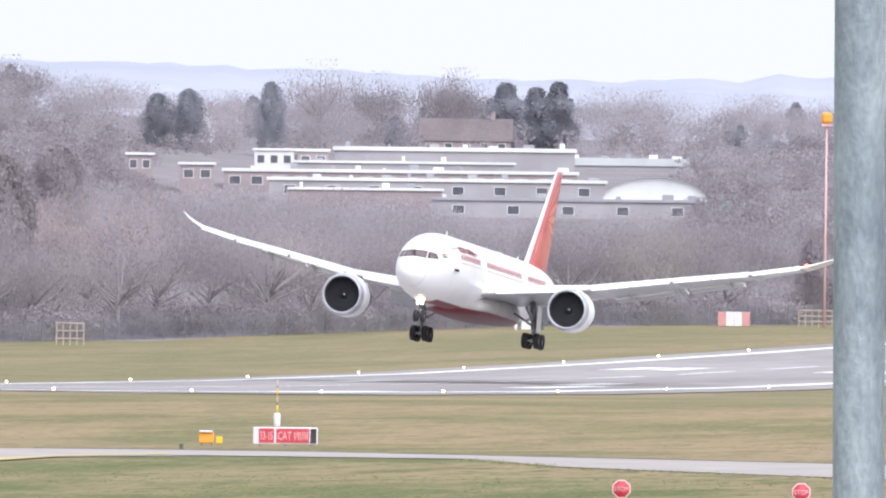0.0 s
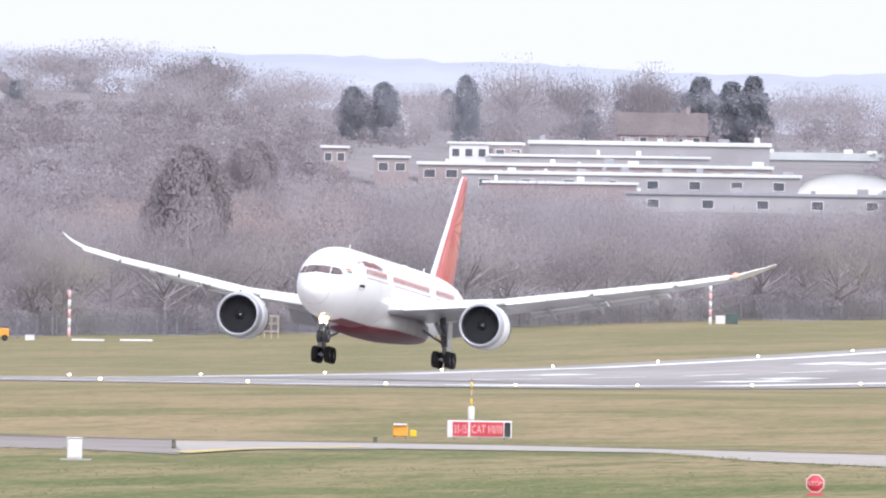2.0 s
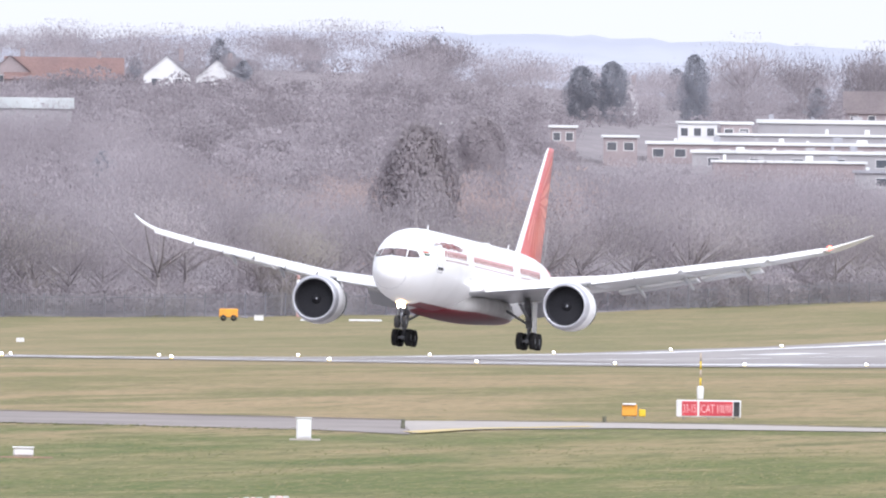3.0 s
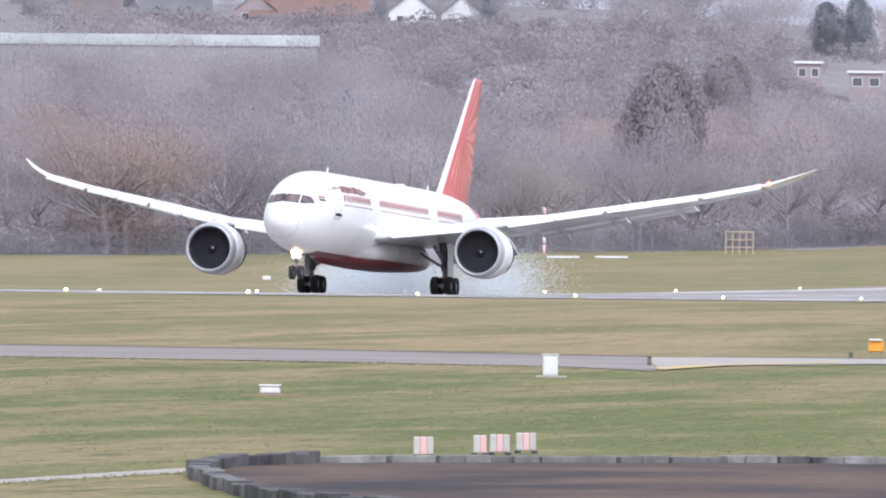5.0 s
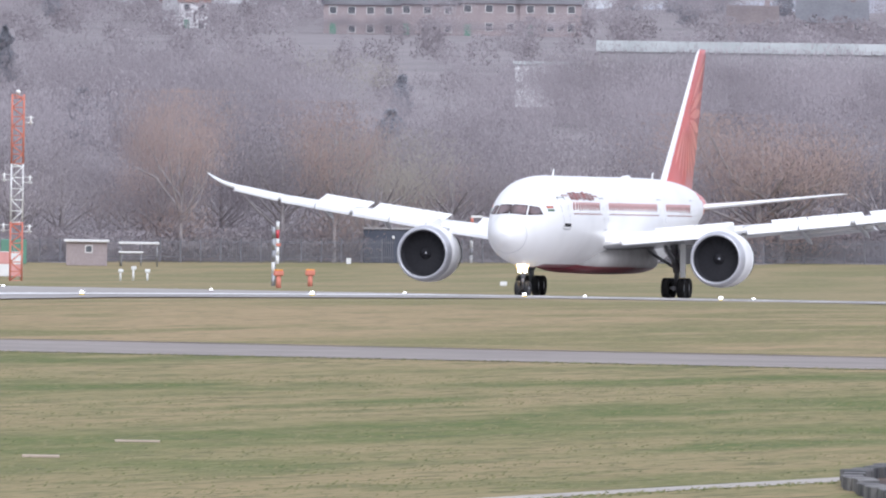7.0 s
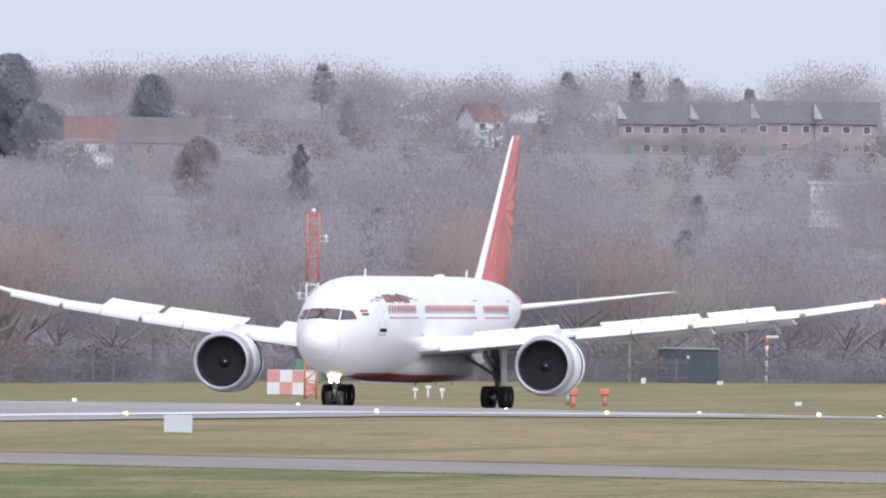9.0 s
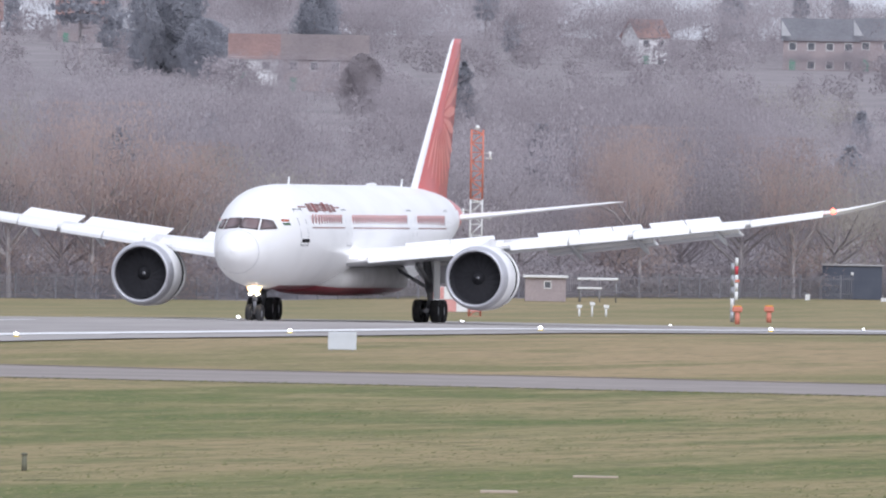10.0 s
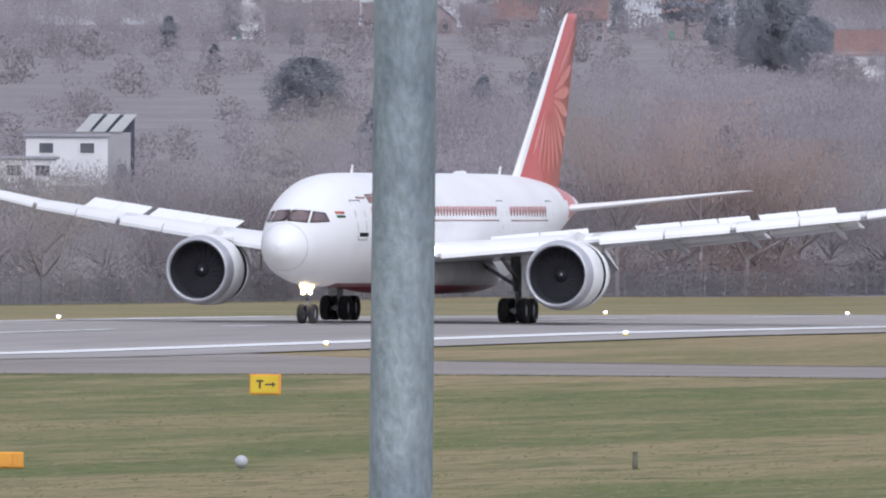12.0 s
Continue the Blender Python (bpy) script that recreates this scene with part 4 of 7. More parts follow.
def evergreen_tree(seed, height, spread, leaves, size, shape="cone"):
    rng = np.random.default_rng(seed)
    bm = bmesh.new()
    tube(bm, (0, 0, -0.5), (0, 0, height * 0.95), height * 0.024, height * 0.004, 7, caps=False)
    for k in range(10):
        a, z = k * 2.4, height * (0.15 + 0.075 * k)
        reach = spread * 0.42 * (1 - (k / 11) ** 1.5)
        tube(bm, (0, 0, z), (math.cos(a) * reach, math.sin(a) * reach, z + height * 0.03), height * 0.008, height * 0.002, 4, caps=False)
    q = rng.uniform(0.02, 1, leaves)
    if shape == "cone":
        rim = spread * 0.5 * (1 - q) ** 0.65 * (0.75 + 0.25 * np.sin(q * 21 + seed))
        z = height * (0.06 + 0.94 * q)
    elif shape == "pine":
        tier = np.floor(rng.uniform(0, 5, leaves))
        z = height * (0.48 + 0.11 * tier) + rng.normal(0, height * 0.022, leaves)
        rim = spread * 0.5 * np.array([0.75, 0.95, 0.9, 0.7, 0.4])[tier.astype(int)]
    elif shape == "dome":
        rim = spread * 0.5 * np.sqrt(np.clip(1 - q ** 3.6, 0, 1))
        z = height * q
    else:
        rim = spread * 0.5 * np.sqrt(np.clip(1 - (q * 1.5 - 0.5) ** 2, 0, 1)) * (0.8 + 0.2 * np.sin(q * 17 + seed))
        z = height * (0.05 + 0.95 * q)
    a = rng.uniform(0, math.tau, leaves)
    lobes = 0.8 + 0.2 * np.sin(a * 3 + z * 1.1 + seed)
    rad = rim * lobes * np.sqrt(rng.uniform(0.25, 1, leaves))
    centre = np.stack([np.cos(a) * rad, np.sin(a) * rad, z], 1)
    way = np.stack([np.cos(a), np.sin(a), rng.uniform(-0.5, 0.6, leaves)], 1) + rng.normal(0, 0.4, (leaves, 3))
    way /= np.linalg.norm(way, axis=1)[:, None]
    out = np.stack([np.cos(a), np.sin(a), (z / height - 0.45) * 2.0], 1)
    way += np.array([0, 0, 0.5])
    way -= out * (np.sum(way * out, 1) / np.sum(out * out, 1))[:, None] * 0.7
    way /= np.linalg.norm(way, axis=1)[:, None] + 1e-6
    side = np.cross(way, out + rng.normal(0, 0.25, way.shape))
    side /= np.linalg.norm(side, axis=1)[:, None]
    length, width = rng.uniform(0.5, 1.1, (leaves, 1)) * size, rng.uniform(0.22, 0.4, (leaves, 1)) * size
    verts = np.stack([centre - side * width, centre + side * width, centre + way * length], 1).reshape(-1, 3)
    return bm, verts


def triangles(name, verts, mat):
    """A mesh of loose triangles, three vertices each."""
    n = len(verts)
    data = bpy.data.meshes.new(name)
    data.vertices.add(n)
    data.vertices.foreach_set("co", np.ascontiguousarray(verts, dtype=np.float32).ravel())
    data.loops.add(n)
    data.loops.foreach_set("vertex_index", np.arange(n, dtype=np.int32))
    data.polygons.add(n // 3)
    data.polygons.foreach_set("loop_start", np.arange(0, n, 3, dtype=np.int32))
    data.update(calc_edges=True)
    data.materials.append(mat)
    return data


def tree_thing(name, label, category, made, crown_mat, group=""):
    bm, verts = made
    tree = empty(name, pose(0, 0, 0), label, category, group)
    part("trunk", bm, BARK, tree)
    crown = new("crown", triangles("crown", verts, crown_mat))
    crown.parent = tree
    return tree


def plant(tree, used, x, y, turn, scale, tall=1.0, sink=0.0):
    """Sets the first tree of a kind down, or a copy of it."""
    m = Matrix.LocRotScale((x, y, land(x, y) - sink), Euler((0, 0, turn)), (scale, scale, scale * tall))
    if used:
        made = copy_thing(tree, Matrix.Identity(4))
        made.matrix_basis = m
        return made
    tree.matrix_basis = m
    return tree


def bearing(x, y):
    return math.degrees(math.atan2(x, y))


def top_limit(b):
    """How high, in radians under the level of the eye, the near woods may reach at a bearing, so that the houses on the hill stay in sight."""
    rows = ((-18.5, -0.0012), (-17.35, -0.0012), (-17.15, 0.0026), (-16.45, 0.0026), (-16.2, -0.0012), (-16.0, -0.0016), (-14.0, -0.0019), (-13.3, -0.0015), (-12.2, -0.0014), (-11.85, -0.0013), (-11.6, -0.0002), (-11.2, 0.0006), (-10.6, 0.0008), (-10.3, 0.0010), (-10.0, 0.0010), (-9.85, 0.0019), (-8.0, 0.0019))
    for (a, va), (c, vc) in zip(rows, rows[1:]):
        if b <= c:
            return va + (vc - va) * (b - a) / (c - a)
    return rows[-1][1]


def fits(x, y, top):
    return (12.0 - top) / math.hypot(x, y) >= top_limit(bearing(x, y))


def build_belt():
    """The belt of bare trees behind the perimeter fence."""
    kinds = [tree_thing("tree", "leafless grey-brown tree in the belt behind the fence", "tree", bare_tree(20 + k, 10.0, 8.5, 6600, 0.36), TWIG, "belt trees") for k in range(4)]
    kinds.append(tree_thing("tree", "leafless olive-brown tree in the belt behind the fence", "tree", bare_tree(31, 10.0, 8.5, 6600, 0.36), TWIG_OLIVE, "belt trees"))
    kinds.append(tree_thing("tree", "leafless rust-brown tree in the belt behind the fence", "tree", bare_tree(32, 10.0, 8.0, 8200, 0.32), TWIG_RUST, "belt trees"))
    count = [0] * 6
    for row in range(4):
        b = -17.9 + 0.07 * row
        while b < -8.2:
            bb = b + RNG.uniform(-0.08, 0.08)
            r = field_edge(bb) + 5 + row * 14 + RNG.uniform(0, 10)
            x, y = r * math.sin(radians(bb)), r * math.cos(radians(bb))
            scale = RNG.uniform(0.8, 1.25)
            while scale > 0.3 and not fits(x, y, land(x, y) + 10 * scale):
                scale *= 0.94
            k = int(RNG.choice(6, p=(0.24, 0.23, 0.21, 0.2, 0.09, 0.03)))
            plant(kinds[k], count[k], x, y, RNG.uniform(0, 6.28), scale * RNG.uniform(0.95, 1.1))
            count[k] += 1
            b += 0.25
    for k, (kind, x, y, top, width) in enumerate(CHOSEN_TREES):
        if kind in ("rust", "olive"):
            x, y, top, width = behind_fence(x, y, top, width)
            tree = plant(kinds[5 if kind == "rust" else 4], 1, x, y, k * 1.3, 1.0)
            s = width / 8.2
            tree.scale = (s, s, max(3.0, top - land(x, y)) / 10.0)


def behind_fence(x, y, top, width):
    """Moves a tree out along the line of sight until it stands behind the fence."""
    q = max(1.0, (field_edge(bearing(x, y)) + 4) / math.hypot(x, y))
    return x * q, y * q, 12 + (top - 12) * q, width * q


CHOSEN_TREES = (     # kind, place, height of the top above the runway's level, width
    ("cypress", -575.4, 3350.9, 26.3, 5.5), ("cypress", -572.6, 3361.5, 25.7, 5.1), ("cypress", -567.6, 3352.2, 26.5, 5.1),
    ("evergreen", -617.6, 3292.6, 23.9, 5.6), ("evergreen", -613.1, 3293.4, 24.6, 5.6), ("evergreen", -597.5, 3275.9, 25.7, 4.9),
    ("bare", -611.7, 3395.3, 29.6, 10.3), ("bare", -602.5, 3396.9, 28.0, 7.6), ("bare", -591.5, 3398.9, 28.6, 9.3), ("bare", -659.0, 3386.4, 29.7, 9.3),
    ("bare", -657.5, 3437.7, 24.3, 7.0), ("bare", -923.8, 3292.8, 33.8, 9.4),
    ("bare", -878.4, 3305.2, 32.7, 7.7),
    ("bare", -859.3, 3289.6, 30.6, 8.5),
    ("bare", -944.3, 3318.2, 28.8, 6.0),
    ("bare", -640.3, 3288.2, 29.3, 10.9),
    ("bare", -656.6, 3234.0, 26.6, 5.8),
    ("bare", -571.4, 3280.6, 27.9, 8.3),
    ("bush", -444.1, 2277.1, 14.1, 8.6), ("bush", -490.7, 2553.3, 15.3, 6.2), ("bush", -369.9, 2351.1, 7.3, 4.4),
    ("evergreen", -798.6, 2943.5, 29.7, 6.0), ("evergreen", -794.1, 2944.7, 29.9, 6.4), ("evergreen", -777.9, 2897.4, 23.4, 7.3),
    ("evergreen", -802.1, 3046.1, 28.0, 6.9), ("bush", -694.5, 2660.9, 18.5, 5.0), ("cone", -670.1, 2615.5, 17.7, 6.0), ("pine", -865.5, 3391.2, 32.1, 4.8),
    ("pine", -830.0, 3451.5, 32.1, 3.5), ("evergreen", -744.1, 2543.4, 16.9, 10.0),
    ("pine", -846.8, 3085.9, 30.9, 10.4), ("evergreen", -821.2, 3041.0, 30.5, 10.9), ("evergreen", -792.5, 2945.2, 23.9, 11.4),
    ("evergreen", -814.1, 3094.7, 28.2, 6.9), ("cone", -854.1, 2875.8, 19.2, 4.6), ("rust", -442.3, 2012.0, 8.3, 12.4), ("rust", -441.8, 2001.8, 9.1, 14.3),
    ("rust", -518.9, 2086.4, 10.4, 6.4), ("rust", -497.9, 1833.6, 8.7, 10.4), ("rust", -481.1, 1941.3, 10.6, 7.0), ("rust", -467.8, 1944.5, 9.8, 7.2),
    ("rust", -494.9, 1782.6, 10.3, 7.9), ("rust", -501.6, 1832.6, 11.9, 8.6), ("rust", -482.1, 1786.1, 8.5, 7.4), ("olive", -564.3, 2022.8, 12.7, 5.8),
    ("olive", -389.6, 1941.3, 5.6, 5.9), ("olive", -404.4, 2009.7, 4.5, 3.6))


def build_chosen():
    """Trees that stand out on the hill."""
    first = {}
    makers = {
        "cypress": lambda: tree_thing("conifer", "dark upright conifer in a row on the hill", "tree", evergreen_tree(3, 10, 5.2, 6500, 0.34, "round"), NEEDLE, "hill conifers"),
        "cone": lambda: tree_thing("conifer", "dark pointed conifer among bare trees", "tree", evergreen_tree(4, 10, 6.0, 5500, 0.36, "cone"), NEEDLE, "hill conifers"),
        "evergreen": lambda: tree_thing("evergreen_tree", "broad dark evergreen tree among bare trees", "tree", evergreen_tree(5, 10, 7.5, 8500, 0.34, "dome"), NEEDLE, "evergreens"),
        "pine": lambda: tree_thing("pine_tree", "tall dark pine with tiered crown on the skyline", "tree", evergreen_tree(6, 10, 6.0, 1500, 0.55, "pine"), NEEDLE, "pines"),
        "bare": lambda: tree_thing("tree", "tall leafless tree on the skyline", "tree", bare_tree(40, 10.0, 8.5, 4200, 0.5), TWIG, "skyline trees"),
        "bush": lambda: tree_thing("bush", "round dense dark brown bush", "bush", evergreen_tree(8, 6, 7.0, 12000, 0.26, "dome"), TWIG_DARK, "bushes"),
    }
    base_width = {"cypress": 5.2, "cone": 6.0, "evergreen": 7.5, "pine": 6.0, "bare": 8.5, "bush": 7.0}
    for k, (kind, x, y, top, width) in enumerate(CHOSEN_TREES):
        if kind in ("rust", "olive"):
            continue
        tree = first.get(kind)
        used = tree is not None
        if not used:
            tree = first[kind] = makers[kind]()
        x, y, top, width = behind_fence(x, y, top, width)
        ob = plant(tree, used, x, y, k * 2.1, 1.0)
        s = width / base_width[kind] * {"cypress": 1.6, "evergreen": 1.15, "bush": 1.35}.get(kind, 1.0)
        ob.scale = (s, s, max(2.0, top - land(x, y)) / (6 if kind == "bush" else 10))


def scatter(name, label, spots, protos, mat):
    """Many plants joined into one mesh; spots: x, y, scale, vertical scale."""
    out = []
    for x, y, s, tall in spots:
        v = protos[int(RNG.integers(len(protos)))]
        a = RNG.uniform(0, math.tau)
        c, q = math.cos(a), math.sin(a)
        out.append(np.stack([(v[:, 0] * c - v[:, 1] * q) * s + x, (v[:, 0] * q + v[:, 1] * c) * s + y, v[:, 2] * s * tall + land(x, y)], 1))
    ob = new(name, triangles(name, np.concatenate(out), mat))
    return tagged(ob, label, "woodland", kind="stuff")


def build_woods():
    """The woods on the hill behind the belt, up to the skyline."""
    protos = [bare_tree(60 + k, 10.0, 9.0, 1900, 0.50)[1] for k in range(6)]
    spots, rusty, olive, dark = [], [], [], []
    clear = [(bearing(x, y), math.degrees(w * 0.5 / y), math.hypot(x, y), top) for kind, x, y, top, w in CHOSEN_TREES if kind in ("evergreen", "cone", "bush", "pine", "cypress")]
    tries = 0
    while len(spots) < 900 and tries < 30000:
        tries += 1
        b = RNG.uniform(-17.9, -8.2)
        r = 1700 + 2100 * RNG.uniform() ** 1.15
        x, y = r * math.sin(radians(b)), r * math.cos(radians(b))
        if r < field_edge(b) + 60:
            continue
        scale = RNG.uniform(0.65, 1.25)
        z = land(x, y)
        if r < 3280 and not fits(x, y, z + 10 * scale):
            scale *= 0.6
            if not fits(x, y, z + 10 * scale):
                continue
        if -10.75 < b < -9.25 and 2800 < r < 3330:
            continue
        if any(abs(b - cb) < ch and cr - 600 < r < cr + 4 and (z + 10 * scale - 12) / r > (ct - 4.5 - 12) / cr for cb, ch, cr, ct in clear):
            continue
        if -16.3 < b < -15.1 and 3280 < r < 3640 and RNG.uniform() < 0.8:
            continue
        if r > 3280:
            scale = RNG.uniform(0.65, 1.1)
            if b > -12.6:
                scale *= 0.8
        pick = RNG.uniform()
        patch = noise.noise((x * 0.012, y * 0.006, 3.1))
        row = (x, y, scale, RNG.uniform(0.85, 1.1))
        (rusty if patch > 0.46 and r < 2500 else olive if patch < -0.3 and r < 2900 else dark if pick < 0.08 else spots).append(row)
    # denser rows in front of the long hall and the factory
    for b0, b1, r0, r1, step in ((-13.0, -11.75, 2490, 2570, 0.03), (-10.95, -9.3, 2560, 2780, 0.022)):
        b = b0
        while b < b1:
            r = RNG.uniform(r0, r1)
            x, y = r * math.sin(radians(b)), r * math.cos(radians(b))
            scale = (12.0 - top_limit(b) * r - land(x, y)) / 10.0 * RNG.uniform(0.92, 1.12)
            if scale > 0.2:
                spots.append((x, y, min(scale, 1.2), 1.0))
            b += step
    # gardens and hedges before the houses, up to their eaves
    for x, y, top, w, drop in ((-737.1, 2804.8, 21.3, 10.7, 2.3), (-758.7, 2850.8, 21.4, 6.2, 2.2), (-804.3, 3252.0, 25.8, 4.8, 2.4), (-768.6, 3209.2, 26.1, 10.9, 4.2), (-759.2, 3211.5, 26.3, 9.2, 4.6),
                               (-750.4, 3213.5, 26.6, 9.4, 4.4), (-741.5, 3215.0, 26.6, 9.0, 4.8), (-941.5, 3371.0, 27.8, 7.1, 3.0), (-931.0, 3394.0, 28.3, 7.9, 3.0), (-682.5, 3228.7, 24.1, 16.9, 3.0)):
        for k in range(round(w * 0.9)):
            xx, yy = x + (k / (w * 0.9) - 0.5) * (w + 3) + RNG.uniform(-0.5, 0.5) + 2.5, y - RNG.uniform(7, 13)
            tall = (top - drop * RNG.uniform(0.9, 1.5) - land(xx, yy)) / 10.0
            if tall > 0.12:
                spots.append((xx, yy, 0.36, tall / 0.36))
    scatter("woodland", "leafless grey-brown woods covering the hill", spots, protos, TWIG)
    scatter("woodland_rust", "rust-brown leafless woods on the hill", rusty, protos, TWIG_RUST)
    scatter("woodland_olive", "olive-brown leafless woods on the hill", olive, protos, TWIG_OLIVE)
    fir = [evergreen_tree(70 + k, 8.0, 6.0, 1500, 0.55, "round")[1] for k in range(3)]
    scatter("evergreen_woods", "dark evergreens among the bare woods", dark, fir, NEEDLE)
    # low scrub along the fence
    scrub = [evergreen_tree(80 + k, 2.6, 5.5, 240, 0.38, "round")[1] for k in range(4)]
    rows = []
    for _ in range(1100):
        b = RNG.uniform(-17.9, -8.2)
        r = field_edge(b) + RNG.uniform(3, 16)
        rows.append((r * math.sin(radians(b)), r * math.cos(radians(b)), RNG.uniform(0.6, 1.3), 1.0))
    for _ in range(1300):
        b = RNG.uniform(-17.9, -8.2)
        r = RNG.uniform(2350, 3700)
        x, y = r * math.sin(radians(b)), r * math.cos(radians(b))
        if -10.6 < b < -9.25 and 2750 < r < 3240:
            continue
        if r > field_edge(b) + 20:
            rows.append((x, y, RNG.uniform(0.6, 1.5), RNG.uniform(0.8, 1.3)))
    for b0, b1, r0, r1, count in ((-12.5, -10.65, 2480, 3250, 900), (-9.3, -8.3, 2700, 3300, 450)):       # hedges and gardens on the open slopes
        for _ in range(count):
            b, r = RNG.uniform(b0, b1), RNG.uniform(r0, r1)
            rows.append((r * math.sin(radians(b)), r * math.cos(radians(b)), RNG.uniform(0.7, 1.5), RNG.uniform(0.7, 1.3)))
    scatter("scrub", "grey-brown leafless scrub behind the fence", rows, scrub, TWIG)


def build_hills():
    """Pale ridges far off behind the town, with the haze put into their colour."""
    for name, r, base, swell, seed in (("backdrop_hill_near", 4300, 29.0, 5.0, 1.0), ("backdrop_hill_far", 4700, 35.0, 6.0, 5.0)):
        bm = bmesh.new()
        rows = []
        for i in range(401):
            b = radians(-24 + 20 * i / 400)
            up = base + swell * noise.noise((i * 0.033 + seed, seed, 0)) + 1.6 * noise.noise((i * 0.45, seed, 2)) + 0.9 * noise.noise((i * 1.7, seed, 4))
            fall = smooth((math.degrees(b) + 14.2) / 3.0)      # they sink towards the west
            up = 20 + (up - 20) * (0.35 + 0.65 * fall)
            row = []
            for k, (dr, z) in enumerate(((0, -10), (60, up * 0.8), (160, up), (240, up - 6))):
                row.append(bm.verts.new(((r + dr) * math.sin(b), (r + dr) * math.cos(b), z)))
            rows.append(row)
        for a, c in zip(rows, rows[1:]):
            for k in range(3):
                bm.faces.new((a[k], c[k], c[k + 1], a[k + 1])).smooth = True
        tagged(mesh_object(name, bm, HAZE_HILL), "distant wooded ridge, paled by haze in its colour", "hill", kind="structure")


# lightened for haze like the other twigs
TWIG_DARK = foliage("hazed_dark_twigs", (0.47, 0.43, 0.445), (0.42, 0.385, 0.40), 0.1)


# ---- buildings on the hill ----
def facing(x, y, z):
    """A pose at that place with its front, -y, towards the airfield's near side."""
    return pose(x, y, z, 0, 0, -math.degrees(math.atan2(x, y)))


def window_row(parent, xs, z, y, w, h, name="window", pane=None):
    """Windows with a frame and a pane each, set in a wall's front at y."""
    for x in xs:
        bm = bmesh.new()
        for x0, x1, z0, z1 in ((x - w / 2, x + w / 2, z, z + 0.08), (x - w / 2, x + w / 2, z + h - 0.08, z + h), (x - w / 2, x - w / 2 + 0.08, z + 0.08, z + h - 0.08), (x + w / 2 - 0.08, x + w / 2, z + 0.08, z + h - 0.08)):
            box(bm, x0, x1, y - 0.07, y + 0.02, z0, z1)
        win = part(name, bm, SIGN_WHITE, parent)
        part("pane", box(bmesh.new(), x - w / 2 + 0.08, x + w / 2 - 0.08, y - 0.035, y - 0.015, z + 0.08, z + h - 0.08), WINDOW, win)


def hall(name, label, x, y, top, width, depth, wall, roof, windows=0, fascia=0.5, pitch=0.0, high_from=None):
    """A flat or low-pitched hall: walls, a roof slab with a deep edge, and windows."""
    z = land(x, y) - 0.6
    h = top - z
    ob = empty(name, facing(x, y, z), label, "building")
    part("wall", box(bmesh.new(), -width / 2, width / 2, 0, depth, 0, h - fascia, 0.03), wall, ob)
    bm = bmesh.new()
    if pitch:
        vs = [bm.verts.new(p) for xx in (-width / 2 - 0.4, width / 2 + 0.4) for p in ((xx, -0.4, h - fascia + 0.004), (xx, -0.4, h - fascia + 0.3), (xx, depth * 0.5, h + pitch), (xx, depth + 0.4, h - fascia + 0.3), (xx, depth + 0.4, h - fascia + 0.004))]
        for i in range(5):
            bm.faces.new((vs[i], vs[(i + 1) % 5], vs[5 + (i + 1) % 5], vs[5 + i]))
        bm.faces.new(vs[:5]), bm.faces.new(vs[5:])
        bmesh.ops.recalc_face_normals(bm, faces=bm.faces[:])
    else:
        box(bm, -width / 2 - 0.3, width / 2 + 0.3, -0.3, depth + 0.3, h - fascia + 0.004, h, 0.04)
    part("roof", bm, roof, ob)
    if windows:
        step = width / windows
        w = min(1.6, step * 0.62)
        window_row(ob, [-width / 2 + step * (i + 0.5) for i in range(windows)], max(0.5, h - fascia - 1.75), 0, w, 1.2)
    return ob


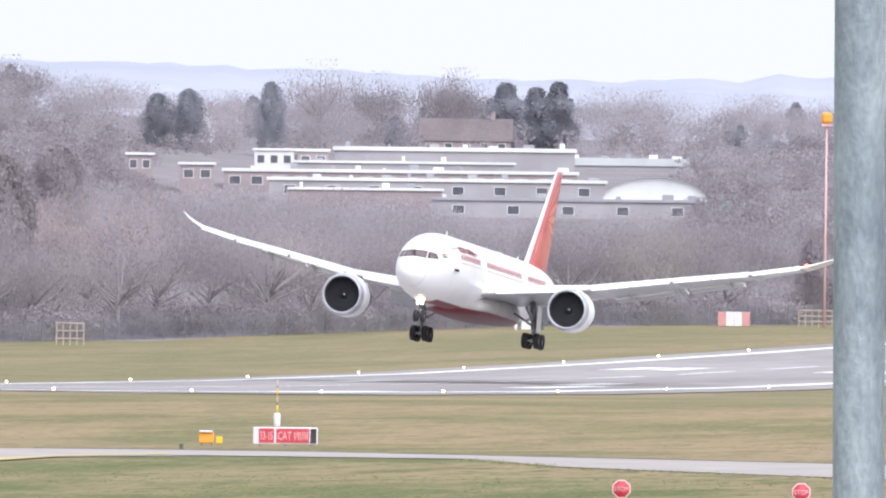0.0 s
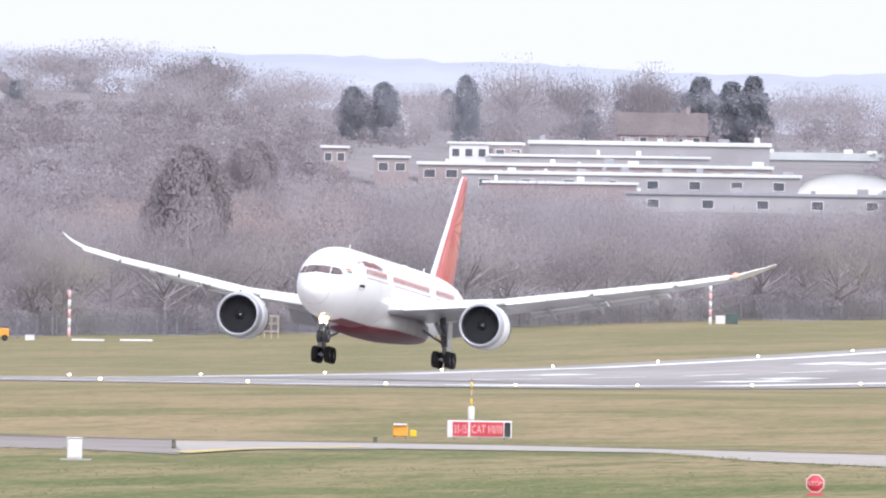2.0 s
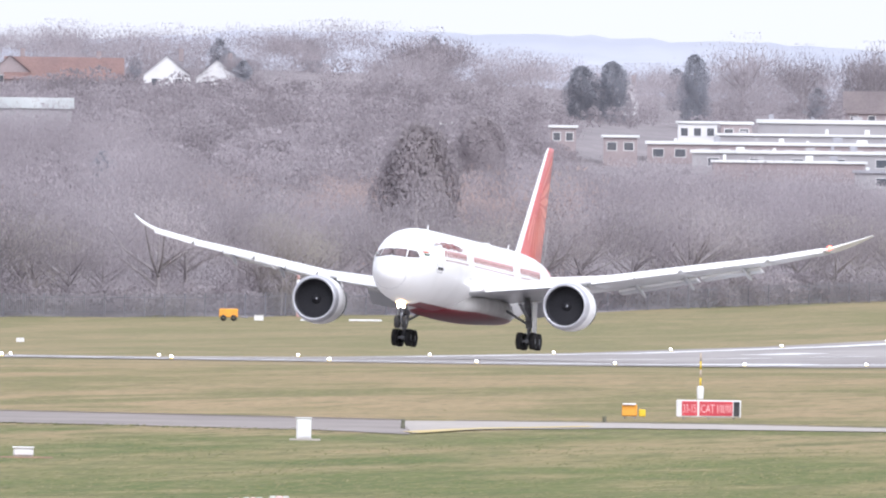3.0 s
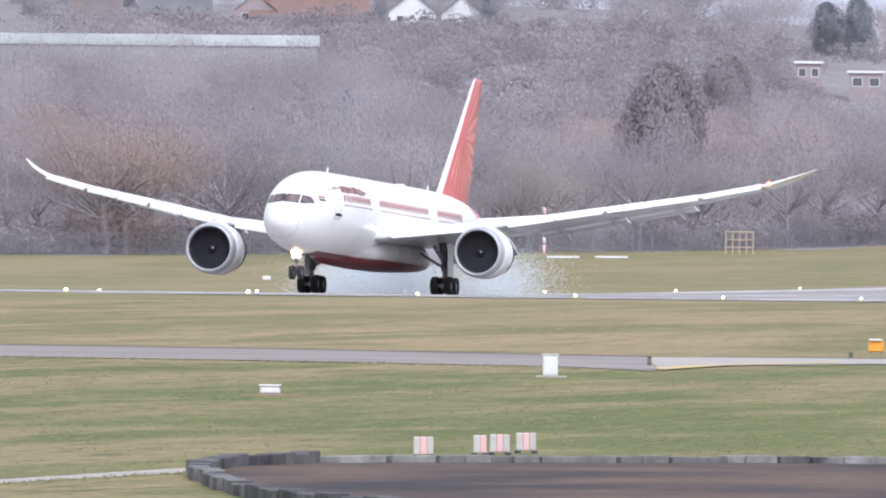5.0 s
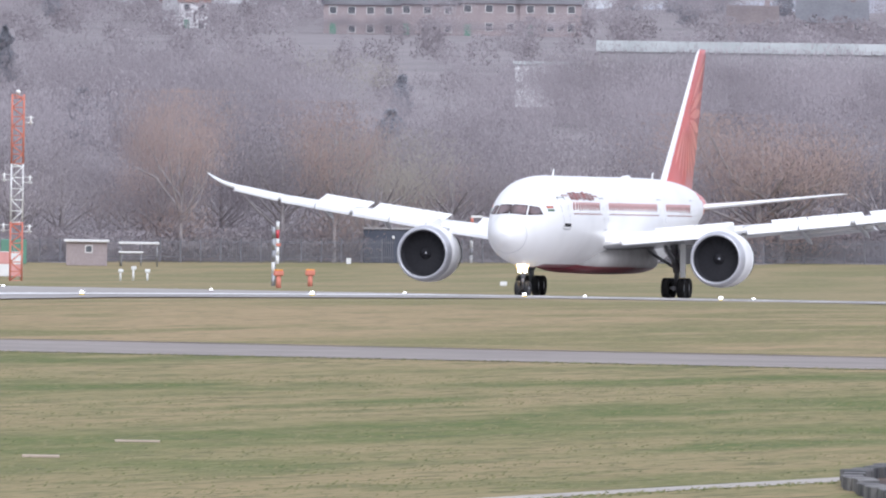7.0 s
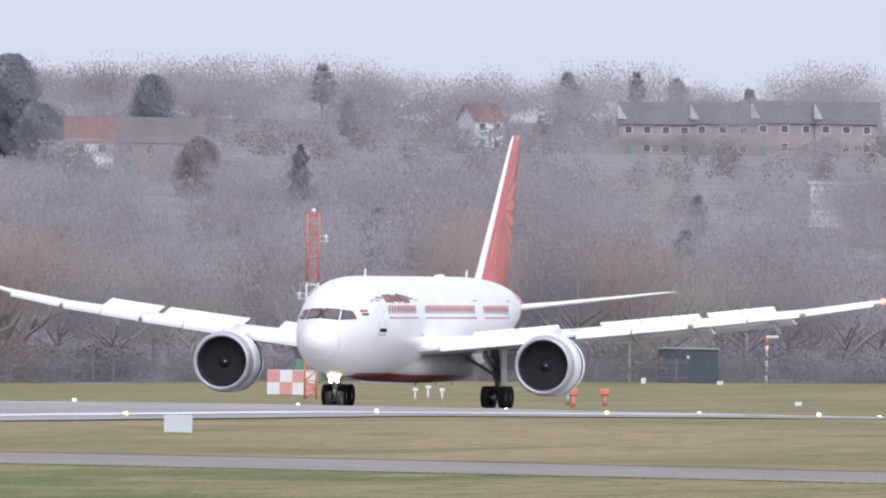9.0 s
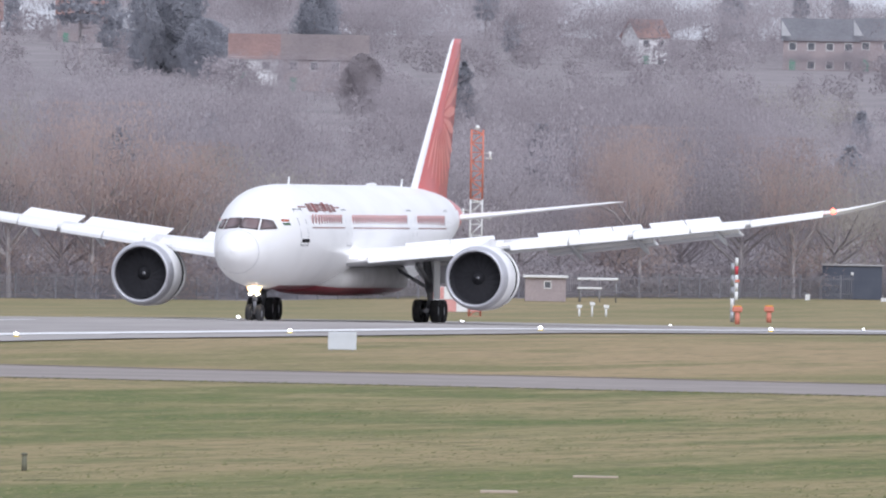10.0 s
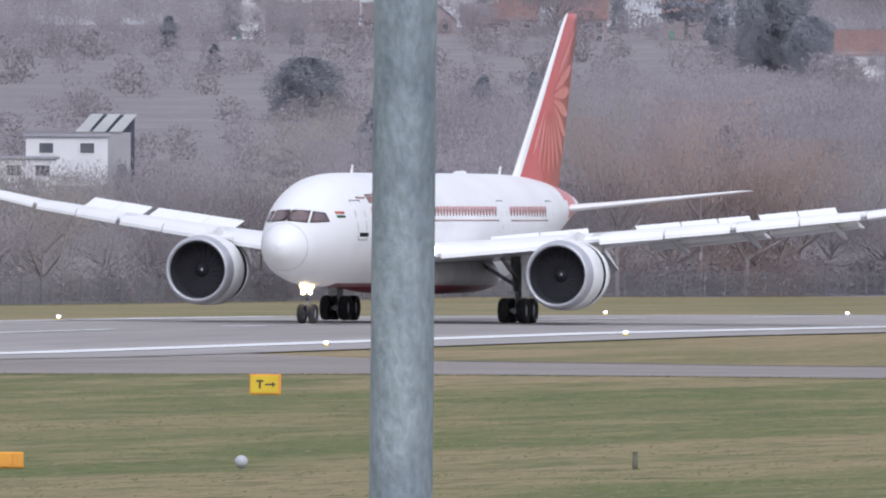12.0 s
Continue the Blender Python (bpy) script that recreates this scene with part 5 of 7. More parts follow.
def house(name, label, x, y, top, width, wall, roof, gable_front=False, depth=8.0, chimney=True, turn=0.0, storeys=2):
    """A pitched-roof house with windows, a door and a chimney."""
    z = min(land(x, y) - 0.4, top - (7.5 if storeys == 2 else 4.6))
    h = top - z
    eave = h - min(3.0, (width if gable_front else depth) * 0.42)
    ob = empty(name, facing(x, y, z) @ pose(0, 0, 0, 0, 0, turn), label, "house")
    bm = box(bmesh.new(), -width / 2, width / 2, 0, depth, 0, eave)
    ridge = [(0, 0), (0, depth)] if gable_front else [(-width / 2, depth / 2), (width / 2, depth / 2)]
    ends = ([((-width / 2, 0), (width / 2, 0)), ((-width / 2, depth), (width / 2, depth))] if gable_front else [((-width / 2, 0), (-width / 2, depth)), ((width / 2, 0), (width / 2, depth))])
    for (rx, ry), (a, b) in zip(ridge, ends):
        bm.faces.new([bm.verts.new(p) for p in ((*a, eave), (*b, eave), (rx, ry, h - 0.12))])
    part("wall", bm, wall, ob)
    bm = bmesh.new()
    o = 0.35
    for sign in (-1, 1):
        if gable_front:
            quad = [(sign * (width / 2 + o), -o, eave - 0.3), (sign * (width / 2 + o), depth + o, eave - 0.3), (0, depth + o, h), (0, -o, h)]
        else:
            yy = depth / 2 + sign * (depth / 2 + o)
            quad = [(-width / 2 - o, yy, eave - 0.3), (width / 2 + o, yy, eave - 0.3), (width / 2 + o, depth / 2, h), (-width / 2 - o, depth / 2, h)]
        bm.faces.new([bm.verts.new(p) for p in quad])
    bmesh.ops.solidify(bm, geom=bm.faces[:], thickness=0.16)
    roof_ob = part("roof", bm, roof, ob)
    if chimney:
        bm = box(bmesh.new(), -0.35, 0.35, -0.3, 0.3, -0.8, 0.9, 0.03)
        box(bm, -0.42, 0.42, -0.37, 0.37, 0.9, 1.02)
        ch = part("chimney", bm, WALL_BRICK, roof_ob)
        ch.matrix_basis = pose(width * 0.3, depth * 0.5, h - 0.1)
    n = max(1, round(width / 2.8))
    xs = [-width / 2 + width / n * (i + 0.5) for i in range(n)]
    window_row(ob, xs, max(0.6, eave - 1.7), 0, 1.15, 1.15)
    if storeys == 2:
        window_row(ob, xs[1:], max(0.5, eave - 4.4), 0, 1.15, 1.25)
    part("door", box(bmesh.new(), xs[0] - 0.45, xs[0] + 0.45, -0.05, 0.02, 0.05, 2.1), GREEN_PAINT, ob)
    return ob


def build_town():
    hall("factory_office", "white flat-roofed factory office with dark windows", -555.8, 3049.8, 15.7, 5.4, 8, WALL_WHITE, ROOF_WHITE, 3, 0.35)
    hall("factory_block", "brick factory block with a white roof edge", -551.4, 3055.5, 15.7, 4.2, 8, WALL_BRICK, ROOF_WHITE, 2, 0.4)
    hall("factory_hall", "long grey hall with a white roof edge", -545.1, 3132.9, 16.2, 33.8, 14, WALL_GREY, ROOF_WHITE, 0, 0.6)
    hall("warehouse", "long low warehouse with a white flat roof", -528.3, 2993.8, 12.9, 47.5, 14, WALL_BRICK, ROOF_WHITE, 16, 0.45)
    hall("warehouse", "low warehouse with grey wall and white roof edge", -514.8, 2945.3, 11.8, 44.5, 12, WALL_GREY, ROOF_WHITE, 8, 0.45)
    hall("grey_hall", "wide grey hall with a pale flat roof", -526.9, 3176.6, 15.0, 24.6, 20, WALL_GREY, ROOF_PALE, 0, 1.1)
    hall("depot", "long grey depot with a dark roof edge", -487.7, 2889.1, 9.4, 35.5, 10, WALL_GREY, ROOF_SLATE, 5, 0.4)
    for x, y, top, w in ((-581.7, 2943.1, 15.1, 10.5), (-572.4, 2944.8, 15.0, 6.8), (-555.4, 2948.2, 14.8, 3.4), (-590.5, 2941.0, 14.2, 5.0), (-548.0, 2950.0, 13.6, 4.5)):
        hall("workshop", "low workshop with a bright white roof edge", x, y, top, w, 8, WALL_BRICK, ROOF_WHITE, 2, 0.35)
    # two more roofs behind each other, and vents along the roof edges
    hall("warehouse", "narrow warehouse with a white roof edge", -538.0, 3052.0, 14.1, 30.0, 8, WALL_GREY, ROOF_WHITE, 0, 0.35)
    hall("warehouse", "narrow warehouse with a white roof edge", -519.0, 2915.0, 10.5, 20.0, 8, WALL_BRICK, ROOF_WHITE, 0, 0.35)
    rng = random.Random(4)
    for ob in [o for o in bpy.data.objects if o.name.split(".")[0] in ("warehouse", "factory_hall", "grey_hall", "depot")]:
        roof = next(c for c in ob.children if c.name.startswith("roof"))
        top = max(v.co.z for v in roof.data.vertices)
        wide = max(v.co.x for v in roof.data.vertices) - 1.0
        x = -wide + rng.uniform(0, 3)
        while x < wide - 1:
            w = rng.uniform(0.4, 1.5)
            part("roof_vent", box(bmesh.new(), x, x + w, 1.5, 2.6, top - 0.02, top + rng.uniform(0.2, 0.75), 0.04), rng.choice((ROOF_WHITE, WALL_GREY, ROOF_SLATE)), roof)
            x += w + rng.uniform(1.5, 6.0)
    # arched hangar
    x, y = -478.9, 2905.0
    z = land(x, y) - 0.5
    ob = empty("arched_hangar", facing(x, y, z), "white arched hangar with a green end wall", "hangar")
    bm = bmesh.new()
    rings = []
    for yy in (0, 9):
        rings.append([bm.verts.new((7.0 * math.cos(a), yy, 12.5 - z - 3.2 + 3.2 * math.sin(a))) for a in (math.pi * i / 18 for i in range(19))])
    for i in range(18):
        bm.faces.new((rings[0][i], rings[0][i + 1], rings[1][i + 1], rings[1][i]))
    bmesh.ops.solidify(bm, geom=bm.faces[:], thickness=0.95)
    part("roof", bm, ROOF_WHITE, ob)
    bm = bmesh.new()
    foot = [bm.verts.new((6.8 * math.cos(a), 0.9, 12.5 - z - 3.2 + 3.0 * math.sin(a))) for a in (math.pi * i / 18 for i in range(19))]
    bm.faces.new(foot)
    part("end_wall", bm, ROOF_WHITE, ob)
    for k in range(6):
        part("door_panel", box(bmesh.new(), -5.4 + k * 1.8, -3.68 + k * 1.8, 0.2, 0.34, 0.3, 12.4 - z - 3.9, 0.03), ROOF_SLATE if k % 3 else WALL_GREY, ob)
    part("wall", box(bmesh.new(), -7.0, 7.0, 0.36, 8.8, 0, 12.5 - z - 3.2), WALL_GREY, ob)
    part("end_wall", box(bmesh.new(), 7.2, 9.6, 0.2, 6, 0, 12.4 - z - 3.3), GREEN_PAINT, ob)
    part("end_pier", box(bmesh.new(), 6.3, 7.1, -0.5, 0.2, 0, 12.4 - z - 3.0), WALL_WHITE, ob)
    house("house", "long house with a brown tiled roof behind the factory", -564.0, 3251.0, 20.6, 13.0, WALL_BRICK, ROOF_BROWN, False, 8, True)
    # glasshouse-like long pale roof
    hall("nursery_hall", "long low hall with a pale greenish-white roof", -568.6, 2588.3, 16.9, 43.9, 12, WALL_GREY, ROOF_PALE, 0, 1.3)
    hall("nursery_annex", "low pale annex beside the long hall", -590.5, 2560, 14.3, 8.0, 8, WALL_WHITE, ROOF_PALE, 0, 0.4)
    # houses on the ridge
    house("house", "house with a long red tiled roof", -682.5, 3228.7, 24.1, 16.9, WALL_BRICK, ROOF_RED)
    for x, y, top, w in ((-667.8, 3231.7, 24.6, 6.8), (-662.6, 3243.0, 24.1, 6.3)):
        house("house", "white-gabled house with a slate roof", x, y, top, w, WALL_WHITE, ROOF_SLATE, True)
    house("house", "brick house with a grey slate roof", -697.3, 3205.0, 24.4, 10.0, WALL_BRICK, ROOF_SLATE)
    house("house", "house with a pinkish tiled roof", -690.4, 3228.0, 24.4, 5.9, WALL_BRICK, ROOF_RED, True)
    house("house", "house with a brown tiled roof", -710.7, 3212.3, 23.5, 7.0, WALL_BRICK, ROOF_BROWN)
    house("house", "small pale house among trees", -638.2, 3441.3, 22.3, 3.2, WALL_WHITE, ROOF_SLATE, True)
    for x, y, top, w in ((-768.6, 3209.2, 26.1, 10.9), (-759.2, 3211.5, 26.3, 9.2), (-750.4, 3213.5, 26.6, 9.4), (-741.5, 3215.0, 26.6, 9.0)):
        home = house("terraced_house", "brick terraced house with grey roof and white gable boards", x, y, top, w, WALL_BRICK, ROOF_SLATE, False, 8.0, False)
        z = min(land(x, y) - 0.4, top - 7.5)
        bm = bmesh.new()
        vs = [bm.verts.new(p) for p in ((-w / 2 - 0.25, -0.45, top - z - 2.6), (-w / 2 + 1.15, -0.45, top - z - 2.6), (-w / 2 - 0.25, -0.2, top - z - 0.3))]
        bm.faces.new(vs)
        bmesh.ops.solidify(bm, geom=bm.faces[:], thickness=0.12)
        part("gable_board", bm, WALL_WHITE, home, "white triangular gable board")
    house("house", "cottage with a red tiled roof", -804.3, 3252.0, 25.8, 4.8, WALL_WHITE, ROOF_RED, False, 6, False, 25)
    house("bungalow", "bungalow with a wide grey-brown roof", -737.1, 2804.8, 21.3, 10.7, WALL_BRICK, ROOF_BROWN, False, 9, False, 0, 1)
    house("bungalow", "bungalow with a pinkish roof", -758.7, 2850.8, 21.4, 6.2, WALL_WHITE, ROOF_RED, False, 8, False, 0, 1)
    for x, y, top, w, gable in ((-978.7, 3464.4, 28.0, 6.5, False), (-941.5, 3371.0, 27.8, 7.1, False), (-931.0, 3394.0, 28.3, 7.9, False)):
        house("house", "house with a red tiled roof on the skyline", x, y, top, w, WALL_BRICK, ROOF_RED, gable)
    for i in range(5):
        house("house", "house with a brown roof in a row on the skyline", -1014 + i * 7.6, 3454.5 + i * 2, 27.4 + 0.3 * (i % 2), 7.0, WALL_BRICK, ROOF_BROWN, i == 3)
    house("house", "house with a slate roof on the skyline", -991.5, 3356.6, 28.0, 5.4, WALL_WHITE, ROOF_SLATE, True)
    for x, y, top, w in ((-520.9, 3258.6, 18.1, 3.4), (-516.5, 3259.3, 17.1, 3.0)):
        house("house", "small white house among bare trees", x, y, top, w, WALL_WHITE, ROOF_SLATE, False, 6, False, 0, 1)
    # pale sheds low on the hill, one with a striped roof
    for x, y, top, w in ((-680.8, 2238.8, 8.2, 8.5), (-672.9, 2199.4, 6.0, 5.8)):
        hall("shed", "weathered white shed among the trees", x, y, top, w, 5, WALL_WHITE, ROOF_SLATE, 2, 0.3)
    x, y = -680.1, 2249.4
    z = land(x, y)
    ob = empty("striped_roof_shed", facing(x, y, z), "shed with three bright white roof panels", "shed")
    part("wall", box(bmesh.new(), -2.9, 2.9, 0.2, 4, 0, 8.4 - z), WALL_GREY, ob)
    for k in range(3):
        bm = bmesh.new()
        x0 = -2.9 + k * 1.75
        vs = [bm.verts.new(p) for p in ((x0, 0, 8.45 - z), (x0 + 1.4, 0, 8.45 - z), (x0 + 3.0, 3.0, 10.3 - z), (x0 + 1.7, 3.0, 10.3 - z))]
        bm.faces.new(vs)
        bmesh.ops.solidify(bm, geom=bm.faces[:], thickness=0.1)
        part("roof_panel", bm, ROOF_WHITE, ob)
    part("rear_wall", box(bmesh.new(), -1.2, 3.3, 3.02, 3.3, 0, 10.2 - z), DARK_SHED, ob)


ROOF_PALE = material("pale_green_roof", (0.58, 0.61, 0.61), 0.6, second=(0.42, 0.45, 0.45), scale=0.15)


def build_fence():
    """Palisade along the airfield's far side: posts, rails and many pales."""
    line = []
    for i in range(401):
        b = -18.2 + 10.2 * i / 400
        r = field_edge(b)
        line.append(Vector((r * math.sin(radians(b)), r * math.cos(radians(b)), 0)))
    fence = empty("perimeter_fence", pose(line[0].x, line[0].y, 0), "grey steel palisade fence at the airfield's edge", "fence")
    base = line[0].copy()
    out, posts = [], []
    for a, c in zip(line, line[1:]):
        n = max(1, int((c - a).length / 0.22))
        side = (c - a).normalized() * 0.05
        for k in range(n):
            p = a.lerp(c, k / n)
            z = land(p.x, p.y)
            q = p - base
            out += [(q.x - side.x, q.y - side.y, z - 0.1), (q.x + side.x, q.y + side.y, z - 0.1), (q.x + side.x, q.y + side.y, z + 2.2),
                    (q.x - side.x, q.y - side.y, z - 0.1), (q.x + side.x, q.y + side.y, z + 2.2), (q.x - side.x * 0.2, q.y - side.y * 0.2, z + 2.4)]
        posts.append(a)
    pales = new("palisade", triangles("palisade", np.array(out), FENCE))
    pales.parent = fence
    tagged(pales, kind="stuff")
    first = part("post", box(bmesh.new(), -0.06, 0.06, -0.06, 0.06, -0.3, 2.3, 0.01), FENCE, fence)
    for i, p in enumerate(posts[::2]):
        ob = first if i == 0 else new("post", first.data)
        ob.parent = fence
        ob.matrix_basis = pose(p.x - base.x, p.y - base.y - 0.12, land(p.x, p.y))
    for h in (0.5, 1.9):
        bm = bmesh.new()
        ring = [[bm.verts.new((p.x - base.x, p.y - base.y - 0.06 + dy, land(p.x, p.y) + h + dz)) for dy, dz in ((0, 0), (0.05, 0), (0.05, 0.06), (0, 0.06))] for p in line]
        for a, c in zip(ring, ring[1:]):
            for k in range(4):
                bm.faces.new((a[k], a[(k + 1) % 4], c[(k + 1) % 4], c[k]))
        part("rail", bm, FENCE, fence)


build_belt()
build_chosen()
build_woods()
build_hills()
build_town()
build_fence()

# ---- things on the airfield ----
def set_down(name, x, y, label, category, group="", turn=0.0):
    """An Empty on the ground, its front towards the near side."""
    return empty(name, facing(x, y, land(x, y)) @ pose(0, 0, 0, 0, 0, turn), label, category, group)


def build_poles():
    """Two galvanised posts close to the eye."""
    for x, y, lean in ((-9.362, 60.3, -0.5), (-13.84, 48.05, 0.25)):
        z = land(x, y)
        ob = empty("steel_post", pose(x, y, z, 0, lean, 0), "weathered galvanised steel post standing close by", "post", "steel posts")
        bm = bmesh.new()
        rings = lathe(bm, [(-0.3, 0.074), (0.0, 0.074), (1.2, 0.0705), (3.0, 0.069), (5.2, 0.067)], "z", (0, 0, 0), 36)
        bm.faces.new(rings[-1])
        part("shaft", bm, GALVANISED, ob)
        bm = box(bmesh.new(), -0.17, 0.17, -0.17, 0.17, 0.0, 0.025, 0.004)
        part("base_plate", bm, GALVANISED, ob)


def build_edge_lights():
    first = None
    for row in (-25.5, 25.5):
        k = 0
        y, step = (1041.0, 53.8) if row > 0 else (1054.5, 54.95)
        while y < 2700:
            x = CX + row
            m = pose(x, y, level(y) + 0.06 + crown(x))
            if first is None:
                first = empty("runway_edge_light", m, "low runway edge light, glowing white, beside the runway", "light", "runway edge lights")
                bm = bmesh.new()
                lathe(bm, [(0, 0.16), (0.03, 0.16), (0.05, 0.08), (0.09, 0.08)], "z", (0, 0, 0), 14)
                part("base", bm, SIGN_YELLOW, first, flat=False)
                bm = bmesh.new()
                lathe(bm, [(0.09, 0.07), (0.11, 0.10), (0.16, 0.125), (0.21, 0.10), (0.24, 0.02)], "z", (0, 0, 0), 16)
                part("lens", bm, LAMP_EDGE, first, "glowing white lens", flat=False)
            else:
                copy_thing(first, m)
            y += step


LAMP_EDGE = glowing("edge_lamp", (1.0, 0.99, 0.96), 3.0)


def lettering(words, x, y, z, width, height, parent):
    """Raised pale words on a face turned to -y, centred at x, z."""
    curve = bpy.data.curves.new("words", "FONT")
    curve.body, curve.extrude, curve.resolution_u = words, 0.004, 2
    curve.align_x = curve.align_y = "CENTER"
    holder = bpy.data.objects.new("words", curve)
    data = bpy.data.meshes.new_from_object(holder)
    bpy.data.objects.remove(holder)
    co = np.array([v.co[:] for v in data.vertices])
    low, high = co.min(0), co.max(0)
    for v in data.vertices:
        v.co.x = (v.co.x - (low[0] + high[0]) / 2) * width / (high[0] - low[0])
        v.co.y = (v.co.y - (low[1] + high[1]) / 2) * height / (high[1] - low[1])
    data.materials.append(PINK)
    ob = new("lettering", data)
    ob.parent = parent
    ob.matrix_basis = pose(x, y, z, 90)
    return tagged(ob, "pale raised lettering")


def build_red_sign():
    ob = set_down("taxiway_sign", -177.3, 976.5, "red illuminated taxiway sign with white letters on turf", "sign")
    part("housing", box(bmesh.new(), -1.42, 1.42, -0.14, 0.14, 0.08, 0.84, 0.03), SIGN_WHITE, ob)
    for x0, x1 in ((-1.17, -0.50), (-0.40, 1.05)):
        panel = part("face_panel", box(bmesh.new(), x0, x1, -0.172, -0.143, 0.15, 0.78, 0.008), SIGN_RED, ob, "red sign face")
        lettering("33-15" if x0 < -1 else "CAT I/II/III", (x0 + x1) / 2, -0.178, 0.465, x1 - x0 - 0.12, 0.36, panel)
    part("end_cap", box(bmesh.new(), 1.10, 1.36, -0.165, -0.143, 0.14, 0.78, 0.006), BLACK, ob, "dark end panel")
    for x in (-1.1, 0, 1.1):
        part("leg", tube(bmesh.new(), (x, 0, -0.1), (x, 0, 0.1), 0.04), STEEL, ob)
    # guard lights beside it
    ob = set_down("guard_light", -180.0, 972.5, "yellow runway guard light unit on the turf", "light")
    part("housing", box(bmesh.new(), -0.42, 0.25, -0.16, 0.16, 0.12, 0.62, 0.04), SIGN_ORANGE, ob)
    part("hood", box(bmesh.new(), -0.40, 0.20, -0.30, 0.05, 0.60, 0.68, 0.02), SIGN_WHITE, ob, "pale hood")
    part("side_lamp", box(bmesh.new(), 0.32, 0.62, -0.12, 0.12, 0.10, 0.42, 0.04), SIGN_YELLOW, ob, "yellow side lamp")
    for x in (-0.3, 0.15):
        part("leg", tube(bmesh.new(), (x, 0, -0.1), (x, 0, 0.14), 0.03), STEEL, ob)
    ob = set_down("marker_stake", -192.8, 1059.6, "white stake with a thin orange frangible rod", "marker")
    part("stake", lathe_mesh([(-0.1, 0.15), (0.5, 0.17), (0.62, 0.12), (0.63, 0.01)], 14), SIGN_WHITE, ob, flat=False)
    for k in range(4):
        part("rod_length", tube(bmesh.new(), (0, 0, 0.6 + k * 0.4), (0, 0, 1.0 + k * 0.4), 0.045), SIGN_YELLOW if k % 2 == 0 else TAN, ob)


PINK = material("faded_white_letter", (0.80, 0.52, 0.52), 0.5, second=(0.74, 0.46, 0.46), scale=2.0)


def lathe_mesh(profile, sides=16):
    bm = bmesh.new()
    lathe(bm, profile, "z", (0, 0, 0), sides)
    return bm


def build_small_field_things():
    ob = set_down("equipment_cabinet", -171.8, 858.5, "white equipment cabinet on a concrete plinth in turf", "cabinet")
    part("plinth", box(bmesh.new(), -0.55, 0.65, -0.4, 0.4, -0.1, 0.06, 0.02), CONCRETE, ob)
    body = part("body", box(bmesh.new(), -0.29, 0.29, -0.22, 0.22, 0.06, 0.84, 0.03), SIGN_WHITE, ob)
    part("door", box(bmesh.new(), -0.24, 0.24, -0.245, -0.222, 0.12, 0.76, 0.01), SIGN_WHITE, body)
    part("roof", box(bmesh.new(), -0.32, 0.32, -0.25, 0.25, 0.845, 0.885, 0.01), SIGN_WHITE, ob)
    for x, y in ((-131.9, 793.5), (-125.1, 791.5)):
        ob = set_down("stop_marker", x, y, "eight-sided red stop board on a red foot", "marker", "stop markers")
        eighth = pose(0, 0, 0.42, 0, 22.5, 0)
        bm = bmesh.new()
        lathe(bm, [(-0.02, 0.01), (-0.02, 0.33), (0.02, 0.33), (0.02, 0.01)], "y", (0, 0, 0), 8)
        disc = part("board", bm, SIGN_RED, ob, "red eight-sided board")
        disc.matrix_basis = eighth
        bm = bmesh.new()
        lathe(bm, [(-0.03, 0.30), (-0.035, 0.33), (-0.02, 0.355), (0.0, 0.355)], "y", (0, 0, 0), 8)
        part("rim", bm, PINK, disc, "pale rim")
        word = lettering("STOP", 0, 0, 0, 0.50, 0.17, disc)
        word.matrix_basis = pose(0, 0, 0, 0, -22.5, 0) @ pose(0, -0.026, 0, 90)
        part("foot", box(bmesh.new(), -0.30, 0.30, -0.2, 0.2, -0.22, 0.08, 0.03), SIGN_RED, ob, "red foot")
    ob = set_down("inspection_cover", -169.1, 794.0, "low white cover on a brown earth patch in turf", "cover")
    part("earth_plate", lathe_mesh([(0.0, 1.05), (0.045, 0.98), (0.05, 0.01)], 20), TAN_EARTH, ob, "brown earth ring")
    part("cover", box(bmesh.new(), -0.42, 0.32, -0.3, 0.3, 0.05, 0.34, 0.07), SIGN_WHITE, ob)
    part("lid", box(bmesh.new(), -0.45, 0.35, -0.33, 0.33, 0.342, 0.40, 0.02), SIGN_WHITE, ob)
    ob = set_down("distance_board", -280.6, 1072.0, "plain pale board on short legs beside the runway", "board")
    part("panel", box(bmesh.new(), -0.70, 0.70, -0.06, 0.06, 0.05, 0.92, 0.02), BOARD, ob)
    for x in (-0.5, 0.5):
        part("leg", tube(bmesh.new(), (x, 0.02, -0.15), (x, 0.02, 0.1), 0.035), STEEL, ob)
    ob = set_down("direction_sign", -247.8, 841.5, "yellow taxiway sign with a black letter and arrow", "sign")
    part("housing", box(bmesh.new(), -0.60, 0.62, -0.13, 0.13, 0.0, 0.80, 0.03), SIGN_ORANGE, ob)
    part("face_panel", box(bmesh.new(), -0.55, 0.50, -0.155, -0.133, 0.07, 0.74, 0.01), SIGN_YELLOW, ob, "yellow sign face")
    bm = box(bmesh.new(), -0.34, -0.06, -0.172, -0.158, 0.50, 0.57)
    box(bm, -0.235, -0.165, -0.172, -0.158, 0.24, 0.50)
    part("letter", bm, BLACK, ob, "black letter T")
    bm = box(bmesh.new(), 0.0, 0.30, -0.172, -0.158, 0.37, 0.43)
    vs = [bm.verts.new(p) for p in ((0.28, -0.168, 0.50), (0.28, -0.168, 0.30), (0.42, -0.168, 0.40))]
    bm.faces.new(vs)
    part("arrow", bm, BLACK, ob, "black arrow")
    ob = set_down("taxiway_sign", -201.3, 656.0, "plain orange sign box on the turf", "sign")
